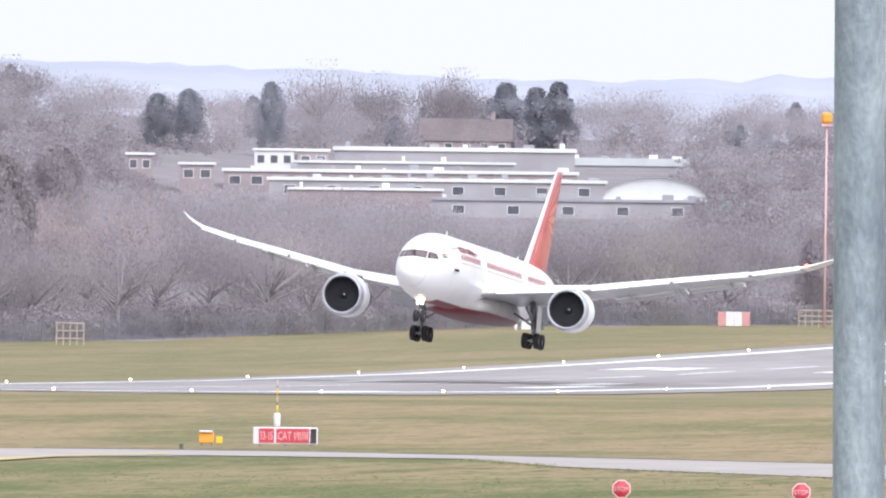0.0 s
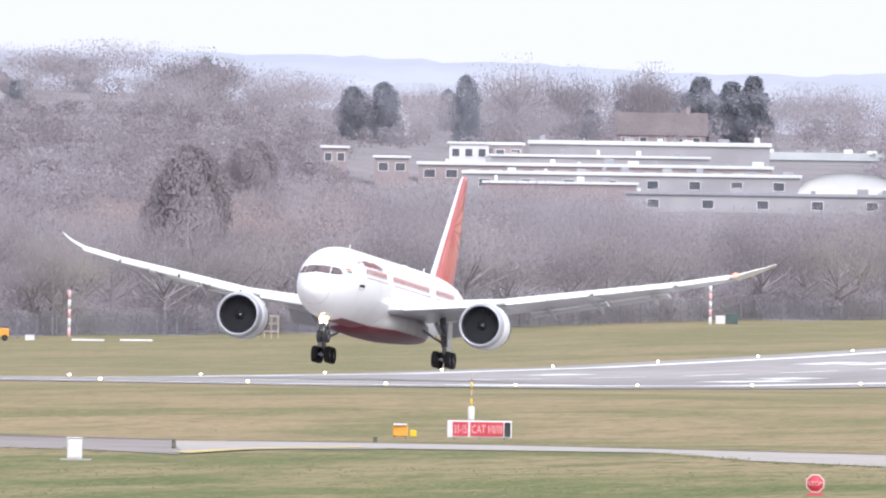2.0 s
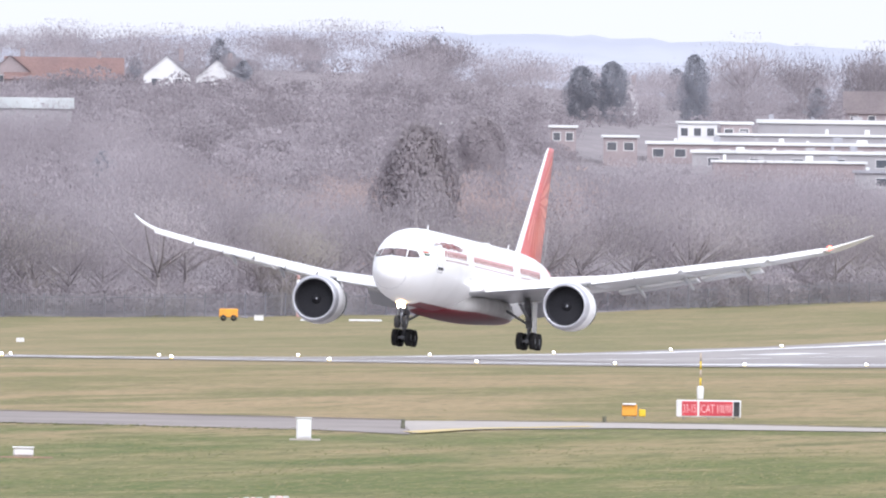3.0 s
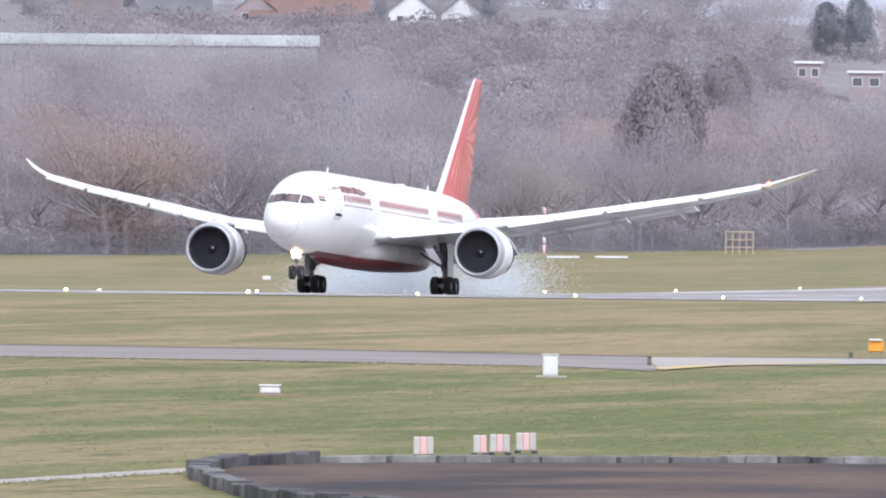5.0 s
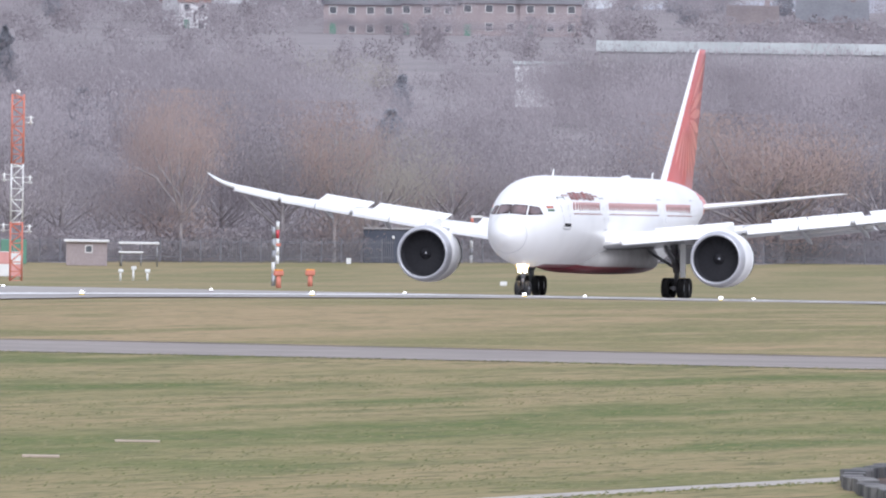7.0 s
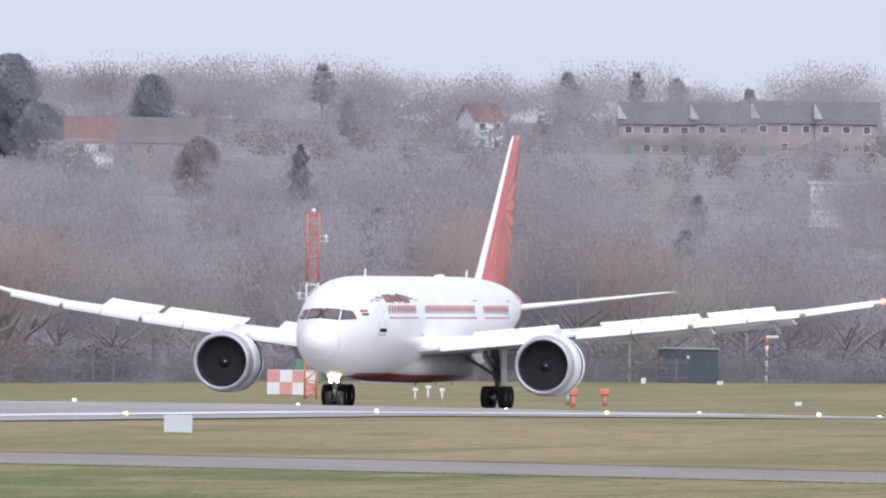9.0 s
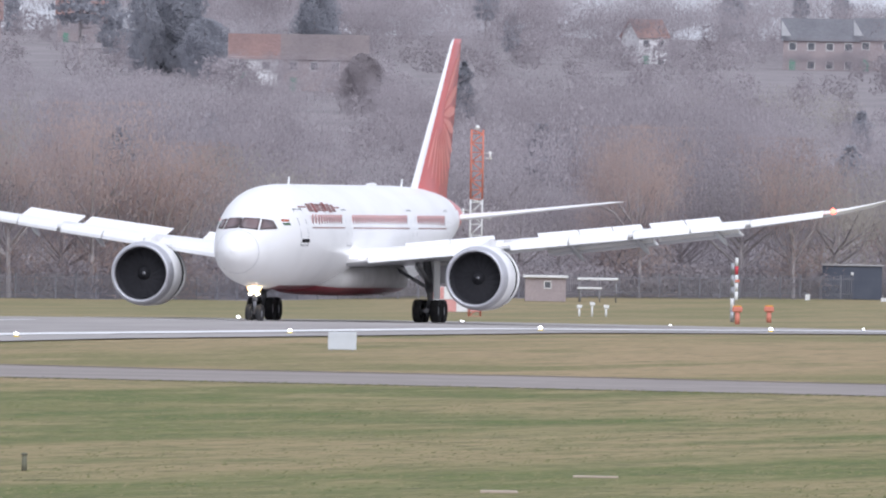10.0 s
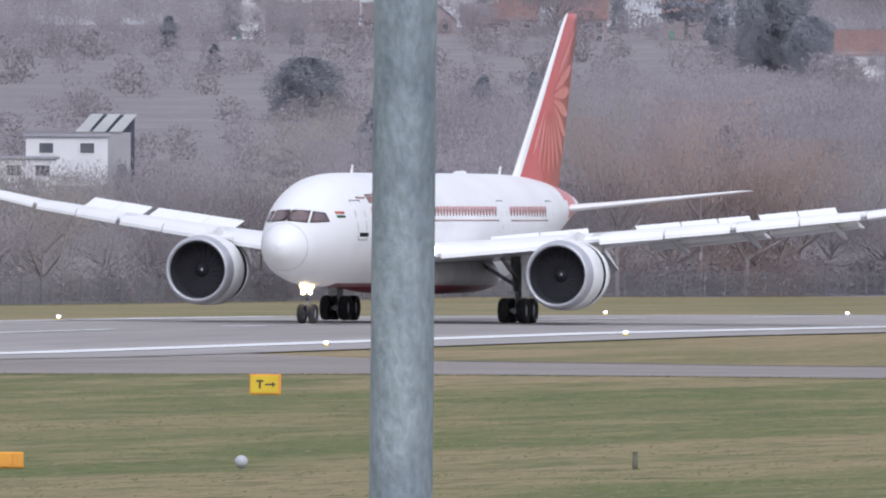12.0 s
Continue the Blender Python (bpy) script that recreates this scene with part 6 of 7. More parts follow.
    part("housing", box(bmesh.new(), -0.75, 0.48, -0.14, 0.14, 0.0, 0.50, 0.03), SIGN_ORANGE, ob)
    part("face_panel", box(bmesh.new(), -0.70, 0.12, -0.165, -0.143, 0.05, 0.45, 0.01), SIGN_ORANGE, ob)
    part("end_cap", box(bmesh.new(), 0.16, 0.44, -0.165, -0.143, 0.05, 0.45, 0.01), SIGN_ORANGE, ob)
    ob = set_down("marker_ball", -194.5, 658.0, "small grey marker ball on the turf", "marker")
    bm = bmesh.new()
    bmesh.ops.create_icosphere(bm, subdivisions=3, radius=0.2)
    bmesh.ops.translate(bm, verts=bm.verts[:], vec=(0, 0, 0.24))
    part("ball", bm, GREY_SKIN, ob, flat=False)
    part("stem", tube(bmesh.new(), (0, 0, -0.1), (0, 0, 0.1), 0.04), STEEL, ob)
    for x, y, h, w in ((-184.2, 665.6, 0.5, 0.09), (-176.2, 901.0, 0.35, 0.10), (-177.1, 950.5, 0.2, 0.10)):
        ob = set_down("ground_stake", x, y, "short dark stake in the turf", "stake", "ground stakes")
        part("stem", tube(bmesh.new(), (0, 0, -0.1), (0, 0, h), w, w * 0.8, 10), STAKE, ob)
        part("cap", tube(bmesh.new(), (0, 0, h + 0.004), (0, 0, h + 0.06), w * 1.3, w * 0.7, 10), STAKE, ob)
    ob = set_down("edge_plank", -163.6, 643.5, "flat yellowish plank lying in the turf", "plank")
    part("board", box(bmesh.new(), -0.55, 0.55, -0.5, 0.5, 0.0, 0.07, 0.01), TAN, ob)
    ob = set_down("edge_plank", -168.8, 676.0, "flat yellowish plank lying in the turf", "plank")
    part("board", box(bmesh.new(), -0.7, 0.7, -0.4, 0.4, 0.0, 0.06, 0.01), TAN, ob)


TAN_EARTH = material("brown_earth", (0.30, 0.19, 0.12), 0.95, second=(0.22, 0.14, 0.10), scale=2.0, fine=0.2)
BOARD = material("pale_board", (0.62, 0.65, 0.68), 0.6, second=(0.56, 0.59, 0.62), scale=1.0)


def block_wall(parent, points, height, size, mat, name="block"):
    """Blocks end to end along a line on the ground, a little uneven."""
    bm = box(bmesh.new(), -0.5, 0.5, -0.5, 0.5, 0, 1, 0.04)
    first = None
    for a, b in zip(points, points[1:]):
        a, b = Vector((*a, 0)), Vector((*b, 0))
        n = max(1, round((b - a).length / size))
        turn = math.atan2((b - a).y, (b - a).x)
        for i in range(n):
            p = a.lerp(b, (i + 0.5) / n)
            if first is None:
                ob = part(name, bm, mat, parent)
                first = ob.data
            else:
                ob = new(name, first)
                ob.parent = parent
            h = height * RNG.uniform(0.88, 1.12)
            ob.matrix_basis = parent.matrix_world.inverted() @ Matrix.LocRotScale(
                (p.x + RNG.uniform(-0.1, 0.1), p.y + RNG.uniform(-0.2, 0.2), land(p.x, p.y) - 0.12), Euler((0, 0, turn + RNG.uniform(-0.04, 0.04))), ((b - a).length / n * 0.97, 0.6, h + 0.12))


def build_pit():
    """A round pit of dark earth with a wall of blocks about it, and red-and-white barriers behind."""
    pit = empty("earth_pit", pose(-122, 610, land(-122, 610)), "ring of stained blocks round a pit of bare earth", "pit")
    front = [(-135.2, 625.0), (-132.7, 614.0), (-129.1, 600.2), (-125.6, 587.9), (-122.0, 577.5), (-118.4, 571.0), (-114.4, 559.0), (-111.1, 550.5), (-106.0, 540.0)]
    back = [(-135.3, 625.4), (-136.6, 635.8), (-136.0, 643.7), (-133.6, 646.5), (-129.7, 650.0), (-125.0, 654.0), (-118.0, 657.0), (-108.0, 658.0)]
    bm = bmesh.new()
    ring = front + back[::-1]
    vs = [bm.verts.new((x + 122, y - 610, land(x, y) + 0.04 - land(-122, 610))) for x, y in ring]
    bm.faces.new(vs)
    bmesh.ops.triangulate(bm, faces=bm.faces[:])
    bmesh.ops.recalc_face_normals(bm, faces=bm.faces[:])
    part("earth", bm, EARTH, pit, "dark brown bare earth")
    k = 3
    block_wall(pit, front[:k + 1], 0.34, 2.4, KERB_STONE)
    block_wall(pit, front[k:], 0.36, 1.6, TYRE_WALL, "blackened_block")
    block_wall(pit, back[:3], 0.36, 1.1, TYRE_WALL, "blackened_block")
    block_wall(pit, back[2:], 0.24, 0.9, KERB_STONE)
    for x, y, n in ((-135.6, 658.5, 3), (-134.8, 663, 2), (-134.6, 665, 3), (-134.6, 669, 3)):
        ob = set_down("road_barrier", x, y, "red and white striped plastic barrier on dark feet", "barrier", "road barriers")
        w = 0.2
        for i in range(n):
            x0 = (i - n / 2) * w
            part("stripe", box(bmesh.new(), x0, x0 + w * 0.97, -0.12, 0.12, 0.08, 0.62, 0.03), BARRIER if i % 2 == 0 else PINK, ob)
        for s in (-1, 1):
            part("foot", box(bmesh.new(), s * n * w * 0.42 - 0.1, s * n * w * 0.42 + 0.1, -0.3, 0.3, -0.05, 0.08, 0.02), BLACK, ob)


BARRIER = material("grimy_barrier", (0.62, 0.60, 0.57), 0.6, second=(0.45, 0.42, 0.40), scale=2.0)


def build_mast():
    """The lattice mast, orange-red and white."""
    x, y = -477.8, 1869.8
    ob = set_down("lattice_mast", x, y, "tall lattice mast in orange-red and white bands", "mast")
    bands = ((0.0, 5.0, MAST_RED), (5.0, 10.0, SIGN_WHITE), (10.0, 15.9, MAST_RED))
    for z0, z1, mat in bands:
        bm = bmesh.new()
        w = 0.5
        for sx in (-1, 1):
            for sy in (-1, 1):
                tube(bm, (sx * w, sy * w, z0), (sx * w, sy * w, z1), 0.07 if mat is SIGN_WHITE else 0.085, sides=6)
        z, flip = z0, 1
        step = 0.95 if mat is SIGN_WHITE else 0.8
        while z < z1 - 0.1:
            for sy in (-1, 1):
                tube(bm, (-flip * w, sy * w, z), (flip * w, sy * w, min(z1, z + step)), 0.05 if mat is SIGN_WHITE else 0.06, sides=5)
                tube(bm, (sy * w, -flip * w, z), (sy * w, flip * w, min(z1, z + step)), 0.06, sides=5)
            tube(bm, (-w, -w, z), (w, -w, z), 0.05, sides=5)
            z += step
            flip = -flip
        part("mast_section", bm, mat, ob)
    for z, side in ((13.5, 1), (8.4, 1), (8.6, -1), (4.2, 1), (4.3, -1)):
        bm = bmesh.new()
        for dz in (0, 0.45):
            tube(bm, (side * 0.5, 0, z + dz), (side * 1.35, 0, z + dz), 0.05, sides=6)
        tube(bm, (side * 1.1, 0, z - 0.15), (side * 1.1, 0, z + 0.6), 0.09, sides=8)
        part("antenna", bm, SIGN_WHITE, ob)
    bm = bmesh.new()
    bmesh.ops.create_icosphere(bm, subdivisions=2, radius=0.22)
    bmesh.ops.translate(bm, verts=bm.verts[:], vec=(0, 0, 16.1))
    part("top_lamp", bm, SIGN_WHITE, ob)


def striped_pole(x, y, height, r, colours, label, name="marker_pole", arm=False):
    ob = set_down(name, x, y, label, "pole", "marker poles")
    n = len(colours)
    for i, mat in enumerate(colours):
        part("pole_section", tube(bmesh.new(), (0, 0, height * i / n - (0.2 if i == 0 else 0)), (0, 0, height * (i + 1) / n), r, sides=12), mat, ob)
    if arm:
        part("arm", box(bmesh.new(), -0.1, 1.1, -0.06, 0.06, height, height + 0.25, 0.03), SIGN_WHITE, ob)
    return ob


def build_far_side():
    for x, y, h in ((-444.1, 1826.2, 1.45), (-449.3, 1858.9, 1.35)):
        ob = set_down("orange_marker", x, y, "stout orange marker post with a wide head", "marker", "orange markers")
        part("post", tube(bmesh.new(), (0, 0, -0.1), (0, 0, h - 0.45), 0.22, 0.2, 12), MAST_RED, ob)
        part("head", box(bmesh.new(), -0.42, 0.42, -0.3, 0.3, h - 0.446, h, 0.08), MAST_RED, ob)
        part("cap", box(bmesh.new(), -0.36, 0.36, -0.25, 0.25, h + 0.004, h + 0.1, 0.03), SIGN_ORANGE, ob)
    striped_pole(-452.3, 1858.0, 5.0, 0.16, (STEEL, SIGN_WHITE, STEEL, STEEL, STEEL), "grey and white pole with a red marker", arm=False)
    ob = set_down("wind_marker", -452.0, 1857.0, "small red flag on a pole", "marker")
    part("flag", box(bmesh.new(), 0.15, 0.55, -0.03, 0.03, 3.35, 3.6, 0.02), MAST_RED, ob)
    part("stem", tube(bmesh.new(), (0.12, 0, -0.1), (0.12, 0, 3.7), 0.04), STEEL, ob)
    striped_pole(-504.5, 2074, 4.0, 0.16, (SIGN_WHITE, SIGN_WHITE, SIGN_WHITE, SIGN_RED, SIGN_WHITE), "white pole with a red band")
    striped_pole(-493.4, 2107, 4.3, 0.15, (SIGN_WHITE, STEEL, SIGN_WHITE, STEEL, SIGN_WHITE, MAST_RED), "banded white and grey pole with an arm", arm=True)
    striped_pole(-409.5, 2393.0, 4.2, 0.17, (SIGN_WHITE, PINK, SIGN_WHITE, PINK, SIGN_WHITE), "red and white banded marker pole")
    striped_pole(-437.0, 2180.0, 4.6, 0.16, (PINK, SIGN_WHITE, PINK, SIGN_WHITE, PINK), "faded red and white banded pole")
    # dark equipment shed in front of the fence
    ob = set_down("equipment_shed", -498.5, 2096.0, "dark blue equipment shed with flat roof", "shed")
    wall = part("wall", box(bmesh.new(), -2.85, 2.85, 0, 2.6, 0, 3.2, 0.04), DARK_SHED, ob)
    part("roof", box(bmesh.new(), -3.0, 3.0, -0.15, 2.75, 3.204, 3.35, 0.02), WALL_GREY, ob)
    part("door", box(bmesh.new(), -0.5, 0.5, -0.04, -0.003, 0.05, 2.1, 0.01), DARK_SHED, wall)
    part("lamp", box(bmesh.new(), -0.12, 0.12, -0.16, -0.045, 2.3, 2.6, 0.03), SIGN_WHITE, ob)
    for dx, w, h in ((-5.9, 0.45, 0.5), (1.2, 0.6, 0.3)):
        p = Vector((-494.0, 2085.0, 0)) + Vector((dx, dx * 0.22, 0)) * 1.0
        box_ob = set_down("ground_box", p.x, p.y, "low white equipment box in the turf", "box", "ground boxes")
        part("body", box(bmesh.new(), -w / 2, w / 2, -0.25, 0.25, -0.05, h, 0.03), SIGN_WHITE, box_ob)
        part("lid", box(bmesh.new(), -w / 2 - 0.03, w / 2 + 0.03, -0.28, 0.28, h + 0.004, h + 0.05, 0.01), SIGN_WHITE, box_ob)
    # red-brown hut with a carport
    ob = set_down("guard_hut", -513.0, 2034.0, "red-brown hut with a white roof edge", "hut")
    part("wall", box(bmesh.new(), -1.9, 1.9, 0, 2.4, 0, 2.2, 0.03), WALL_BRICK, ob)
    part("roof", box(bmesh.new(), -2.1, 2.1, -0.3, 2.6, 2.204, 2.42, 0.03), SIGN_WHITE, ob)
    window_row(ob, (0.2,), 1.2, 0, 0.7, 0.7)
    ob = set_down("carport", -508.5, 2036.0, "open carport with two white roof edges", "carport")
    part("roof", box(bmesh.new(), -1.9, 1.9, -0.3, 2.2, 2.05, 2.25, 0.03), SIGN_WHITE, ob)
    part("lower_roof", box(bmesh.new(), -1.9, 0.4, -0.5, 1.4, 1.2, 1.38, 0.03), SIGN_WHITE, ob)
    for px in (-1.7, 1.7):
        part("post", tube(bmesh.new(), (px, 0, -0.1), (px, 0, 2.05), 0.06), STEEL, ob)
    for px in (-1.6, 0.2):
        part("post", tube(bmesh.new(), (px, -0.3, -0.1), (px, -0.3, 1.2), 0.05), STEEL, ob)
    ob = set_down("green_container", -520.5, 2036.0, "teal green storage container", "container")
    part("body", box(bmesh.new(), -1.2, 1.2, 0, 2.3, 0.05, 2.3, 0.05), GREEN_PAINT, ob)
    part("door_bar", tube(bmesh.new(), (0, -0.05, 0.2), (0, -0.05, 2.2), 0.04), STEEL, ob)
    # chequered red and white cabin beside the mast
    ob = set_down("chequered_cabin", -491.5, 1917.0, "equipment cabin chequered red and white", "cabin")
    part("core", box(bmesh.new(), -2.2, 2.2, 0.05, 2.0, 0, 2.2, 0.03), SIGN_WHITE, ob)
    for i in range(4):
        for j in range(2):
            part("panel", box(bmesh.new(), -2.2 + i * 1.1, -1.12 + i * 1.1, -0.02, 0.046, 0.05 + j * 1.08, 1.1 + j * 1.08, 0.01), PINK_RED if (i + j) % 2 else SIGN_WHITE, ob)
    # tan cabins, the banded box and the small boxes further up the field
    for x, y, w, h in ((-420.3, 2195.0, 2.7, 2.3), (-392.4, 2496.0, 5.2, 1.9)):
        ob = set_down("timber_frame", x, y, "open frame of tan timber posts and rails on the turf", "frame", "timber frames")
        n = max(4, round(w / 0.7))
        for k in range(n + 1):
            px = -w / 2 + w * k / n
            part("post", box(bmesh.new(), px - 0.06, px + 0.06, -0.06, 0.06, -0.05, h, 0.012), TAN, ob)
        for k in range(3):
            z = h * (0.3 + 0.33 * k)
            part("rail", box(bmesh.new(), -w / 2 - 0.08, w / 2 + 0.08, -0.11, -0.063, z - 0.06, z + 0.06, 0.01), TAN, ob)
    ob = set_down("banded_box", -401.1, 2488.2, "red and white equipment box on the turf", "box")
    for i, mat in enumerate((PINK_RED, SIGN_WHITE, SIGN_WHITE, PINK_RED)):
        part("panel", box(bmesh.new(), -1.8 + i * 0.9, -0.92 + i * 0.9, 0, 1.6, 0, 1.6, 0.03), mat, ob)
    ob = set_down("localiser_box", -409.5, 2403.0, "white box beside a dark green cabinet", "box")
    part("white_box", box(bmesh.new(), -1.1, -0.05, 0, 1.0, 0, 0.9, 0.04), SIGN_WHITE, ob)
    part("green_cabinet", box(bmesh.new(), 0.0, 1.3, 0.1, 1.1, 0, 1.15, 0.04), GREEN_DARK, ob)
    ob = set_down("yellow_trailer", -436.2, 2141.9, "small yellow trailer parked on the turf", "trailer")
    part("body", box(bmesh.new(), -0.9, 0.9, 0, 1.2, 0.35, 1.2, 0.06), SIGN_ORANGE, ob)
    for s in (-0.5, 0.5):
        bm = bmesh.new()
        lathe(bm, [(-0.1, 0.05), (-0.1, 0.3), (0.1, 0.3), (0.1, 0.05)], "y", (s, 0.0, 0.3), 16)
        part("wheel", bm, RUBBER, ob)
    part("drawbar", tube(bmesh.new(), (0.9, 0.5, 0.42), (1.9, 0.5, 0.35), 0.05), STEEL, ob)
    ob = set_down("white_crate", -434.5, 2148.0, "low white crate on the turf", "crate")
    part("body", box(bmesh.new(), -0.4, 0.5, 0, 0.6, 0, 0.5, 0.03), SIGN_WHITE, ob)
    part("lid", box(bmesh.new(), -0.43, 0.53, -0.03, 0.63, 0.504, 0.55, 0.01), SIGN_WHITE, ob)
    for k, (x, y) in enumerate(((-429.5, 2152), (-425.5, 2156))):
        ob = set_down("white_kerb", x, y, "low white kerb in front of the trees", "kerb", "white kerbs")
        part("kerb", box(bmesh.new(), -1.6, 1.6, 0, 0.3, -0.05, 0.18, 0.03), SIGN_WHITE, ob)
    for x, y, w, h in ((-412.1, 1932.5, 0.7, 0.35), (-442.5, 1901.9, 0.6, 0.35)):
        ob = set_down("distance_marker", x, y, "small white marker board in the turf", "marker", "distance markers")
        part("panel", box(bmesh.new(), -w / 2, w / 2, -0.04, 0.04, 0.08, h + 0.08, 0.02), SIGN_WHITE, ob)
        part("stem", tube(bmesh.new(), (0, 0, -0.1), (0, 0, 0.09), 0.04), STEEL, ob)
    for k, dx in enumerate((-0.9, 0.0, 1.0)):
        ob = set_down("sensor_post", -475.0 + dx * 1.0, 1899.0 + k, "short white instrument post on the turf", "instrument", "instrument posts")
        part("post", tube(bmesh.new(), (0, 0, -0.1), (0, 0, 0.7 + 0.25 * (k % 2)), 0.09, sides=10), SIGN_WHITE, ob)
        part("head", box(bmesh.new(), -0.2, 0.25, -0.15, 0.15, 0.7 + 0.25 * (k % 2) + 0.004, 1.0 + 0.25 * (k % 2), 0.04), SIGN_WHITE, ob)
    # orange beacon on a slim mast
    x, y = -388.0, 2469.7
    ob = set_down("beacon_mast", x, y, "slim mast with a large orange-yellow beacon", "mast")
    z = land(x, y)
    part("mast", tube(bmesh.new(), (0, 0, -0.2), (0, 0, 18.4 - z), 0.14, 0.10, 10), PINK, ob)
    part("beacon", box(bmesh.new(), -0.62, 0.62, -0.5, 0.5, 18.4 - z + 0.004, 18.4 - z + 1.3, 0.3), SIGN_ORANGE, ob)
    part("platform", box(bmesh.new(), -0.6, 0.6, -0.5, 0.5, 18.4 - z - 0.25, 18.4 - z - 0.05, 0.03), PINK, ob)


PINK_RED = material("faded_red_panel", (0.66, 0.34, 0.32), 0.6, second=(0.60, 0.30, 0.28), scale=1.0)
GREEN_DARK = material("dark_green_cabinet", (0.09, 0.13, 0.12), 0.6, second=(0.07, 0.10, 0.10), scale=1.0)


def tuft_material():
    """Grass clumps that run from dark green to pale straw, each its own shade."""
    m = bpy.data.materials.new("grass_tufts")
    m.use_nodes = True
    n, l = m.node_tree.nodes, m.node_tree.links
    b = n["Principled BSDF"]
    b.inputs["Roughness"].default_value, b.inputs["Specular IOR Level"].default_value = 0.95, 0.1
    ramp = n.new("ShaderNodeValToRGB")
    ramp.color_ramp.elements[0].color = (0.095, 0.105, 0.042, 1)
    ramp.color_ramp.elements[1].color = (0.30, 0.255, 0.145, 1)
    for place, colour in ((0.35, (0.15, 0.165, 0.060, 1)), (0.7, (0.215, 0.20, 0.098, 1))):
        ramp.color_ramp.elements.new(place).color = colour
    l.new(n.new("ShaderNodeNewGeometry").outputs["Random Per Island"], ramp.inputs[0])
    l.new(ramp.outputs[0], b.inputs["Base Color"])
    return m


VERGES = (     # edges of the paving over which the turf hangs, as plan lines
    ((-292, 893), (-276, 905), (-266, 917), (-255, 919), (-235, 917), (-210, 909), (-192, 901), (-178, 892)),
    ((-159.5, 920.5), (-151, 892.5), (-136, 869)), ((-312, 893), (-297, 894)),
    ((-136.1, 560), (-136.1, 568), (-136.2, 594.5), (-135.6, 627)))


def build_tufts():
    """Longer tufts of grass over the nearest turf and along the paving."""
    rng = np.random.default_rng(12)
    out = []

    def clump(x, y, h, w):
        z = land(x, y)
        a = rng.uniform(-0.9, 0.9)
        out.append(((x - w, y, z - 0.01), (x + w, y, z - 0.01), (x + w * a, y + 0.4, z + h)))

    for _ in range(75000):
        b = radians(rng.uniform(-18.0, -8.3))
        r = 540 + 480 * rng.uniform() ** 1.2
        x, y = r * math.sin(b), r * math.cos(b)
        if 855 < y < 1000 or (x > -139 and x < -100 and 545 < y < 660):
            continue
        if noise.noise((x * 0.35, y * 0.03, 1.7)) < rng.uniform(-0.45, 0.35):
            continue
        clump(x, y, rng.uniform(0.015, 0.05), rng.uniform(0.02, 0.08))
    for line in VERGES:
        for (x0, y0), (x1, y1) in zip(line, line[1:]):
            for _ in range(round(math.hypot(x1 - x0, y1 - y0) * 14)):
                q = rng.uniform()
                clump(x0 + (x1 - x0) * q + rng.normal(0, 0.25), y0 + (y1 - y0) * q + rng.normal(0, 1.6), rng.uniform(0.02, 0.065), rng.uniform(0.03, 0.12))
    ob = new("grass", triangles("grass", np.array(out).reshape(-1, 3), tuft_material()))
    tagged(ob, "loose tufts of longer straw and green grass", "grass", kind="stuff")


build_poles()
build_edge_lights()
build_red_sign()
build_small_field_things()
build_pit()
build_mast()
build_far_side()
build_tufts()

# ---- smoke from the tyres at touchdown: rigid puffs of fine drops that drift and rise ----
def smoke_material():
    m = bpy.data.materials.new("tyre_smoke")
    m.use_nodes = True
    n, l = m.node_tree.nodes, m.node_tree.links
    n.remove(n["Principled BSDF"])
    d, t, c = n.new("ShaderNodeBsdfDiffuse"), n.new("ShaderNodeBsdfTranslucent"), n.new("ShaderNodeBsdfTransparent")
    for s in (d, t):
        s.inputs[0].default_value = (0.87, 0.925, 0.96, 1)
    mix, veil = n.new("ShaderNodeMixShader"), n.new("ShaderNodeMixShader")
    mix.inputs[0].default_value, veil.inputs[0].default_value = 0.5, 0.75
    l.new(d.outputs[0], mix.inputs[1]), l.new(t.outputs[0], mix.inputs[2])
    l.new(c.outputs[0], veil.inputs[1]), l.new(mix.outputs[0], veil.inputs[2])
    l.new(veil.outputs[0], n["Material Output"].inputs[0])
    return m


SMOKE = smoke_material()
PUFFS = []


def build_smoke():
    rng = np.random.default_rng(5)
    smoke = empty("tyre_smoke", pose(CX, 1590, level(1590) + 0.3), "pale bluish smoke from the tyres at touchdown", "smoke")
    shapes = []
    for k in range(4):
        n = 11000
        p = rng.normal(0, 1, (n, 3)) * np.array([1.6, 4.2, 1.05])
        a, b = rng.normal(0, 1, (n, 3)), rng.normal(0, 1, (n, 3))
        a, b = a / np.linalg.norm(a, axis=1)[:, None] * 0.042, b / np.linalg.norm(b, axis=1)[:, None] * 0.042
        v = np.stack([p - a - b * 0.5, p + a - b * 0.5, p + b], 1).reshape(-1, 3)
        shapes.append(triangles("puff", v, SMOKE))
    for k in range(30):
        ob = new("puff", shapes[k % 4])
        ob.parent = smoke
        side = 4.9 if k % 2 else -4.9
        start = -12 + 28 * (k / 29)        # along the runway, aft of the touchdown point
        start += 9 if side < 0 else -3
        born = 4.85 + max(0.0, (12 - start)) / 66
        PUFFS.append((ob, side + rng.normal(0, 1.0), start, born, rng.uniform(0.3, 1.6), rng.uniform(0.35, 0.6) + 0.7 * (1 - k / 29)))
        ob.matrix_basis = pose(side, start, -6.5)


build_smoke()

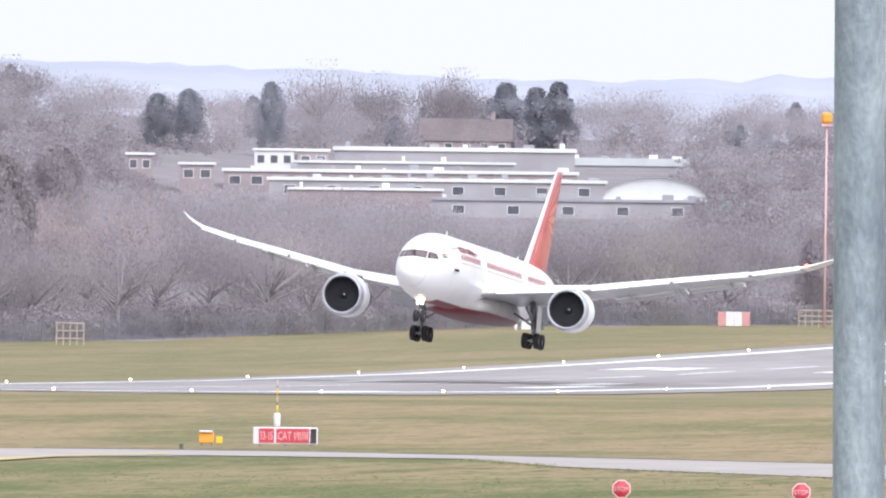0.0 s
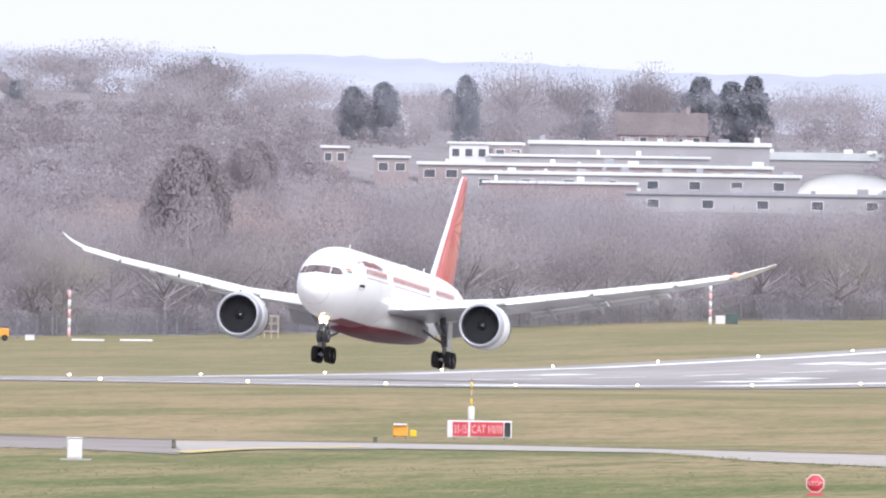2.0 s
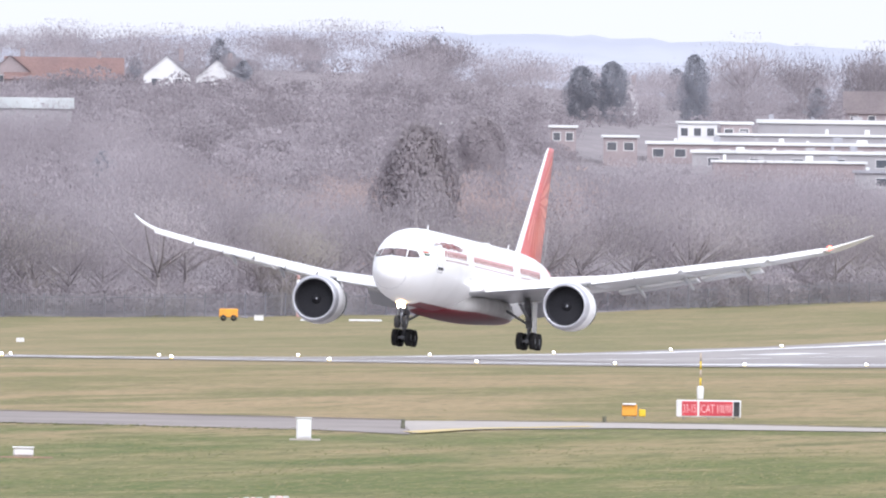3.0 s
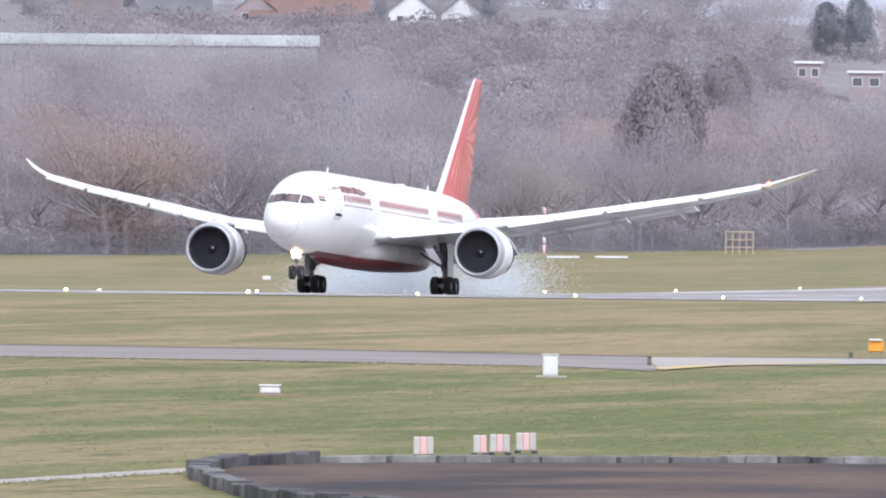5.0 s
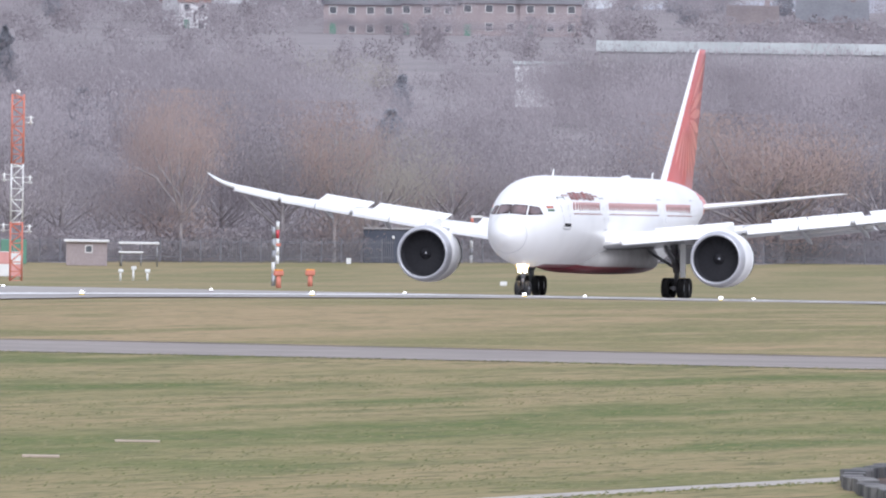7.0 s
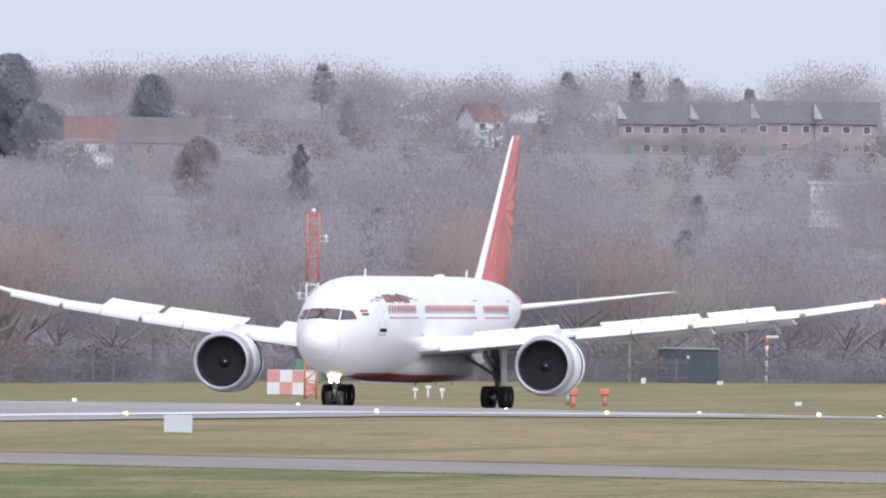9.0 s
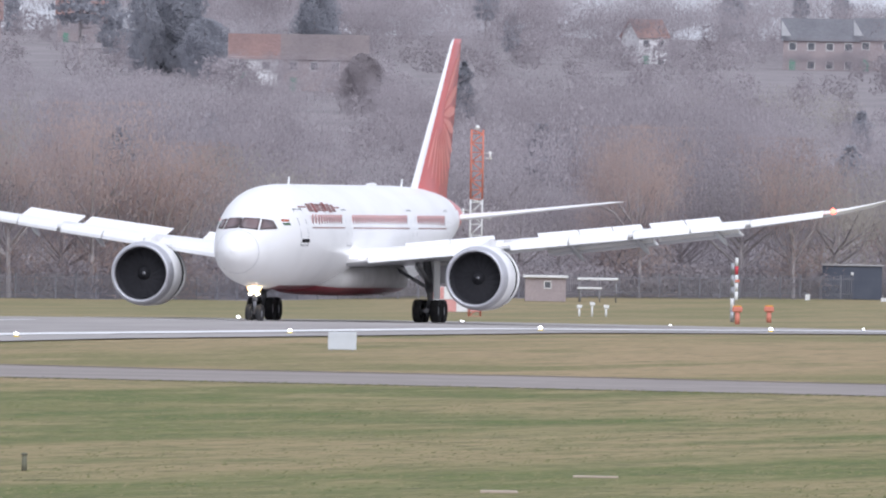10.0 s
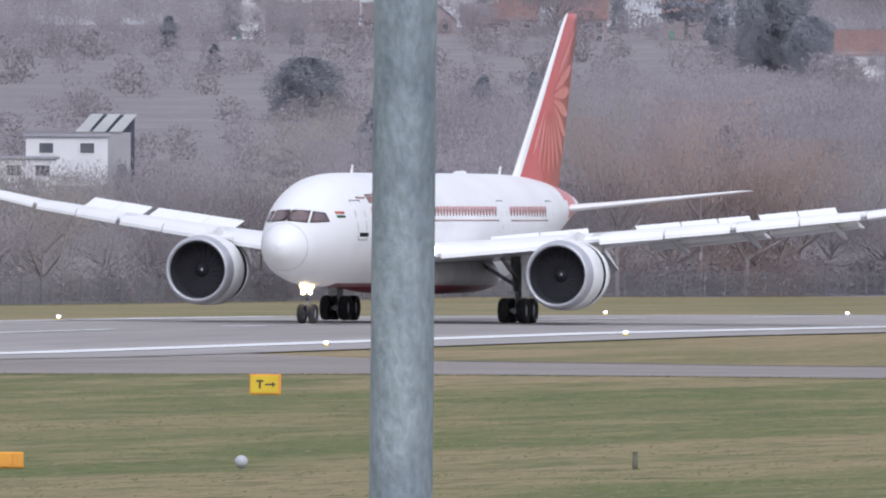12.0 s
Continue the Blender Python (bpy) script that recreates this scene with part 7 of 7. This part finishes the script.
# ---- what moves ----
PLANE_ROWS = (      # seconds, place, then pitch, bank and heading in degrees
    (0.0, -329.23, 1904.32, -1.91, -4.18, 3.09, -2.90),
    (0.5, -329.23, 1870.00, -2.85, -4.56, 2.76, -2.53),
    (1.0, -329.50, 1834.80, -3.12, -4.38, 2.46, -2.22),
    (1.5, -328.93, 1803.04, -3.29, -4.20, 2.16, -1.94),
    (2.0, -329.22, 1769.89, -3.38, -3.85, 1.63, -1.68),
    (2.5, -329.03, 1737.54, -3.30, -3.43, 1.25, -1.61),
    (4.5, -328.22, 1610.59, -3.06, -2.79, 0.13, -2.91),
    (5.0, -328.31, 1577.70, -3.27, -2.66, 0.20, -2.90),
    (5.5, -327.61, 1545.55, -3.05, -2.31, 0.60, -2.81),
    (6.0, -328.34, 1512.25, -2.72, -1.84, 0.56, -2.32),
    (6.5, -329.00, 1479.16, -2.39, -1.19, 0.35, -1.38),
    (7.0, -329.73, 1446.26, -2.07, -0.43, 0.18, -0.45),
    (9.0, -330.26, 1318.50, -0.79, -0.12, -0.32, 1.62),
    (9.5, -330.00, 1289.14, -0.53, -0.14, -0.40, 1.72),
    (10.0, -329.67, 1260.45, -0.33, -0.18, -0.21, 1.39),
    (10.5, -329.20, 1232.46, -0.14, -0.28, 0.06, 0.72),
    (11.0, -329.08, 1202.6, 0.03, -0.23, 0.18, 0.3),
    (11.5, -328.73, 1177.54, 0.15, -0.19, 0.28, -0.02),
    (12.0, -329.51, 1149.59, 0.24, -0.21, 0.39, -0.05),
)


def motions():
    walk(PLANE, [(t, pose(x, y, z, rx, ry, rz)) for t, x, y, z, rx, ry, rz in PLANE_ROWS])
    lifts = ((0.0, 1.03), (2.5, 0.92), (4.7, 0.92), (5.2, 0.85), (5.6, 0.64), (6.2, 0.38), (7.0, 0.08), (9.0, 0.0), (12.0, 0.0))
    for ob, side, k in WINGS:
        walk(ob, [(t, wing_pose(side, k, lift)) for t, lift in lifts])
    for ob, base in SPOILERS:
        walk(ob, [(t, base @ pose(0, 0, 0, a)) for t, a in ((0.0, 0), (5.3, 0), (5.6, 14), (6.0, 22), (6.5, 28), (7.0, 31), (12.0, 31))])
    for ob in SLEEVES:
        walk(ob, [(t, pose(0, y, 0)) for t, y in ((0.0, 0), (6.5, 0), (8.0, 0.40), (9.5, 0.58), (12.0, 0.62))])
    for ob in GEARS:
        walk(ob, [(t, pose(0, 0, z)) for t, z in ((0.0, -0.42), (4.6, -0.42), (5.1, -0.1), (5.8, 0), (12.0, 0))])

    for ob, x, y, born, rise, drift in PUFFS:
        rows = [(0.0, pose(x, y, -6.5))]
        rows.append((round(born - 0.1, 1), pose(x, y, -6.5)))
        rows += [(round(born + 0.1, 1), pose(x, y, 0.4)), (round(born + 0.6, 1), pose(x * 1.1, y + 8 * drift, 0.9 + rise * 0.9, 0, 0, 6)),
                 (round(born + 1.3, 1), pose(x * 1.25, y + 34 * drift, 1.2 + rise * 1.9, 0, 0, 12)), (7.4, pose(x * 1.4, y + 66 * drift, 1.5 + rise * 2.8, 0, 0, 18)),
                 (9.0, pose(x * 1.5, y + 84 * drift, -8.0, 0, 0, 22)), (12.0, pose(x * 1.5, y + 84 * drift, -8.0, 0, 0, 22))]
        walk(ob, rows)


motions()
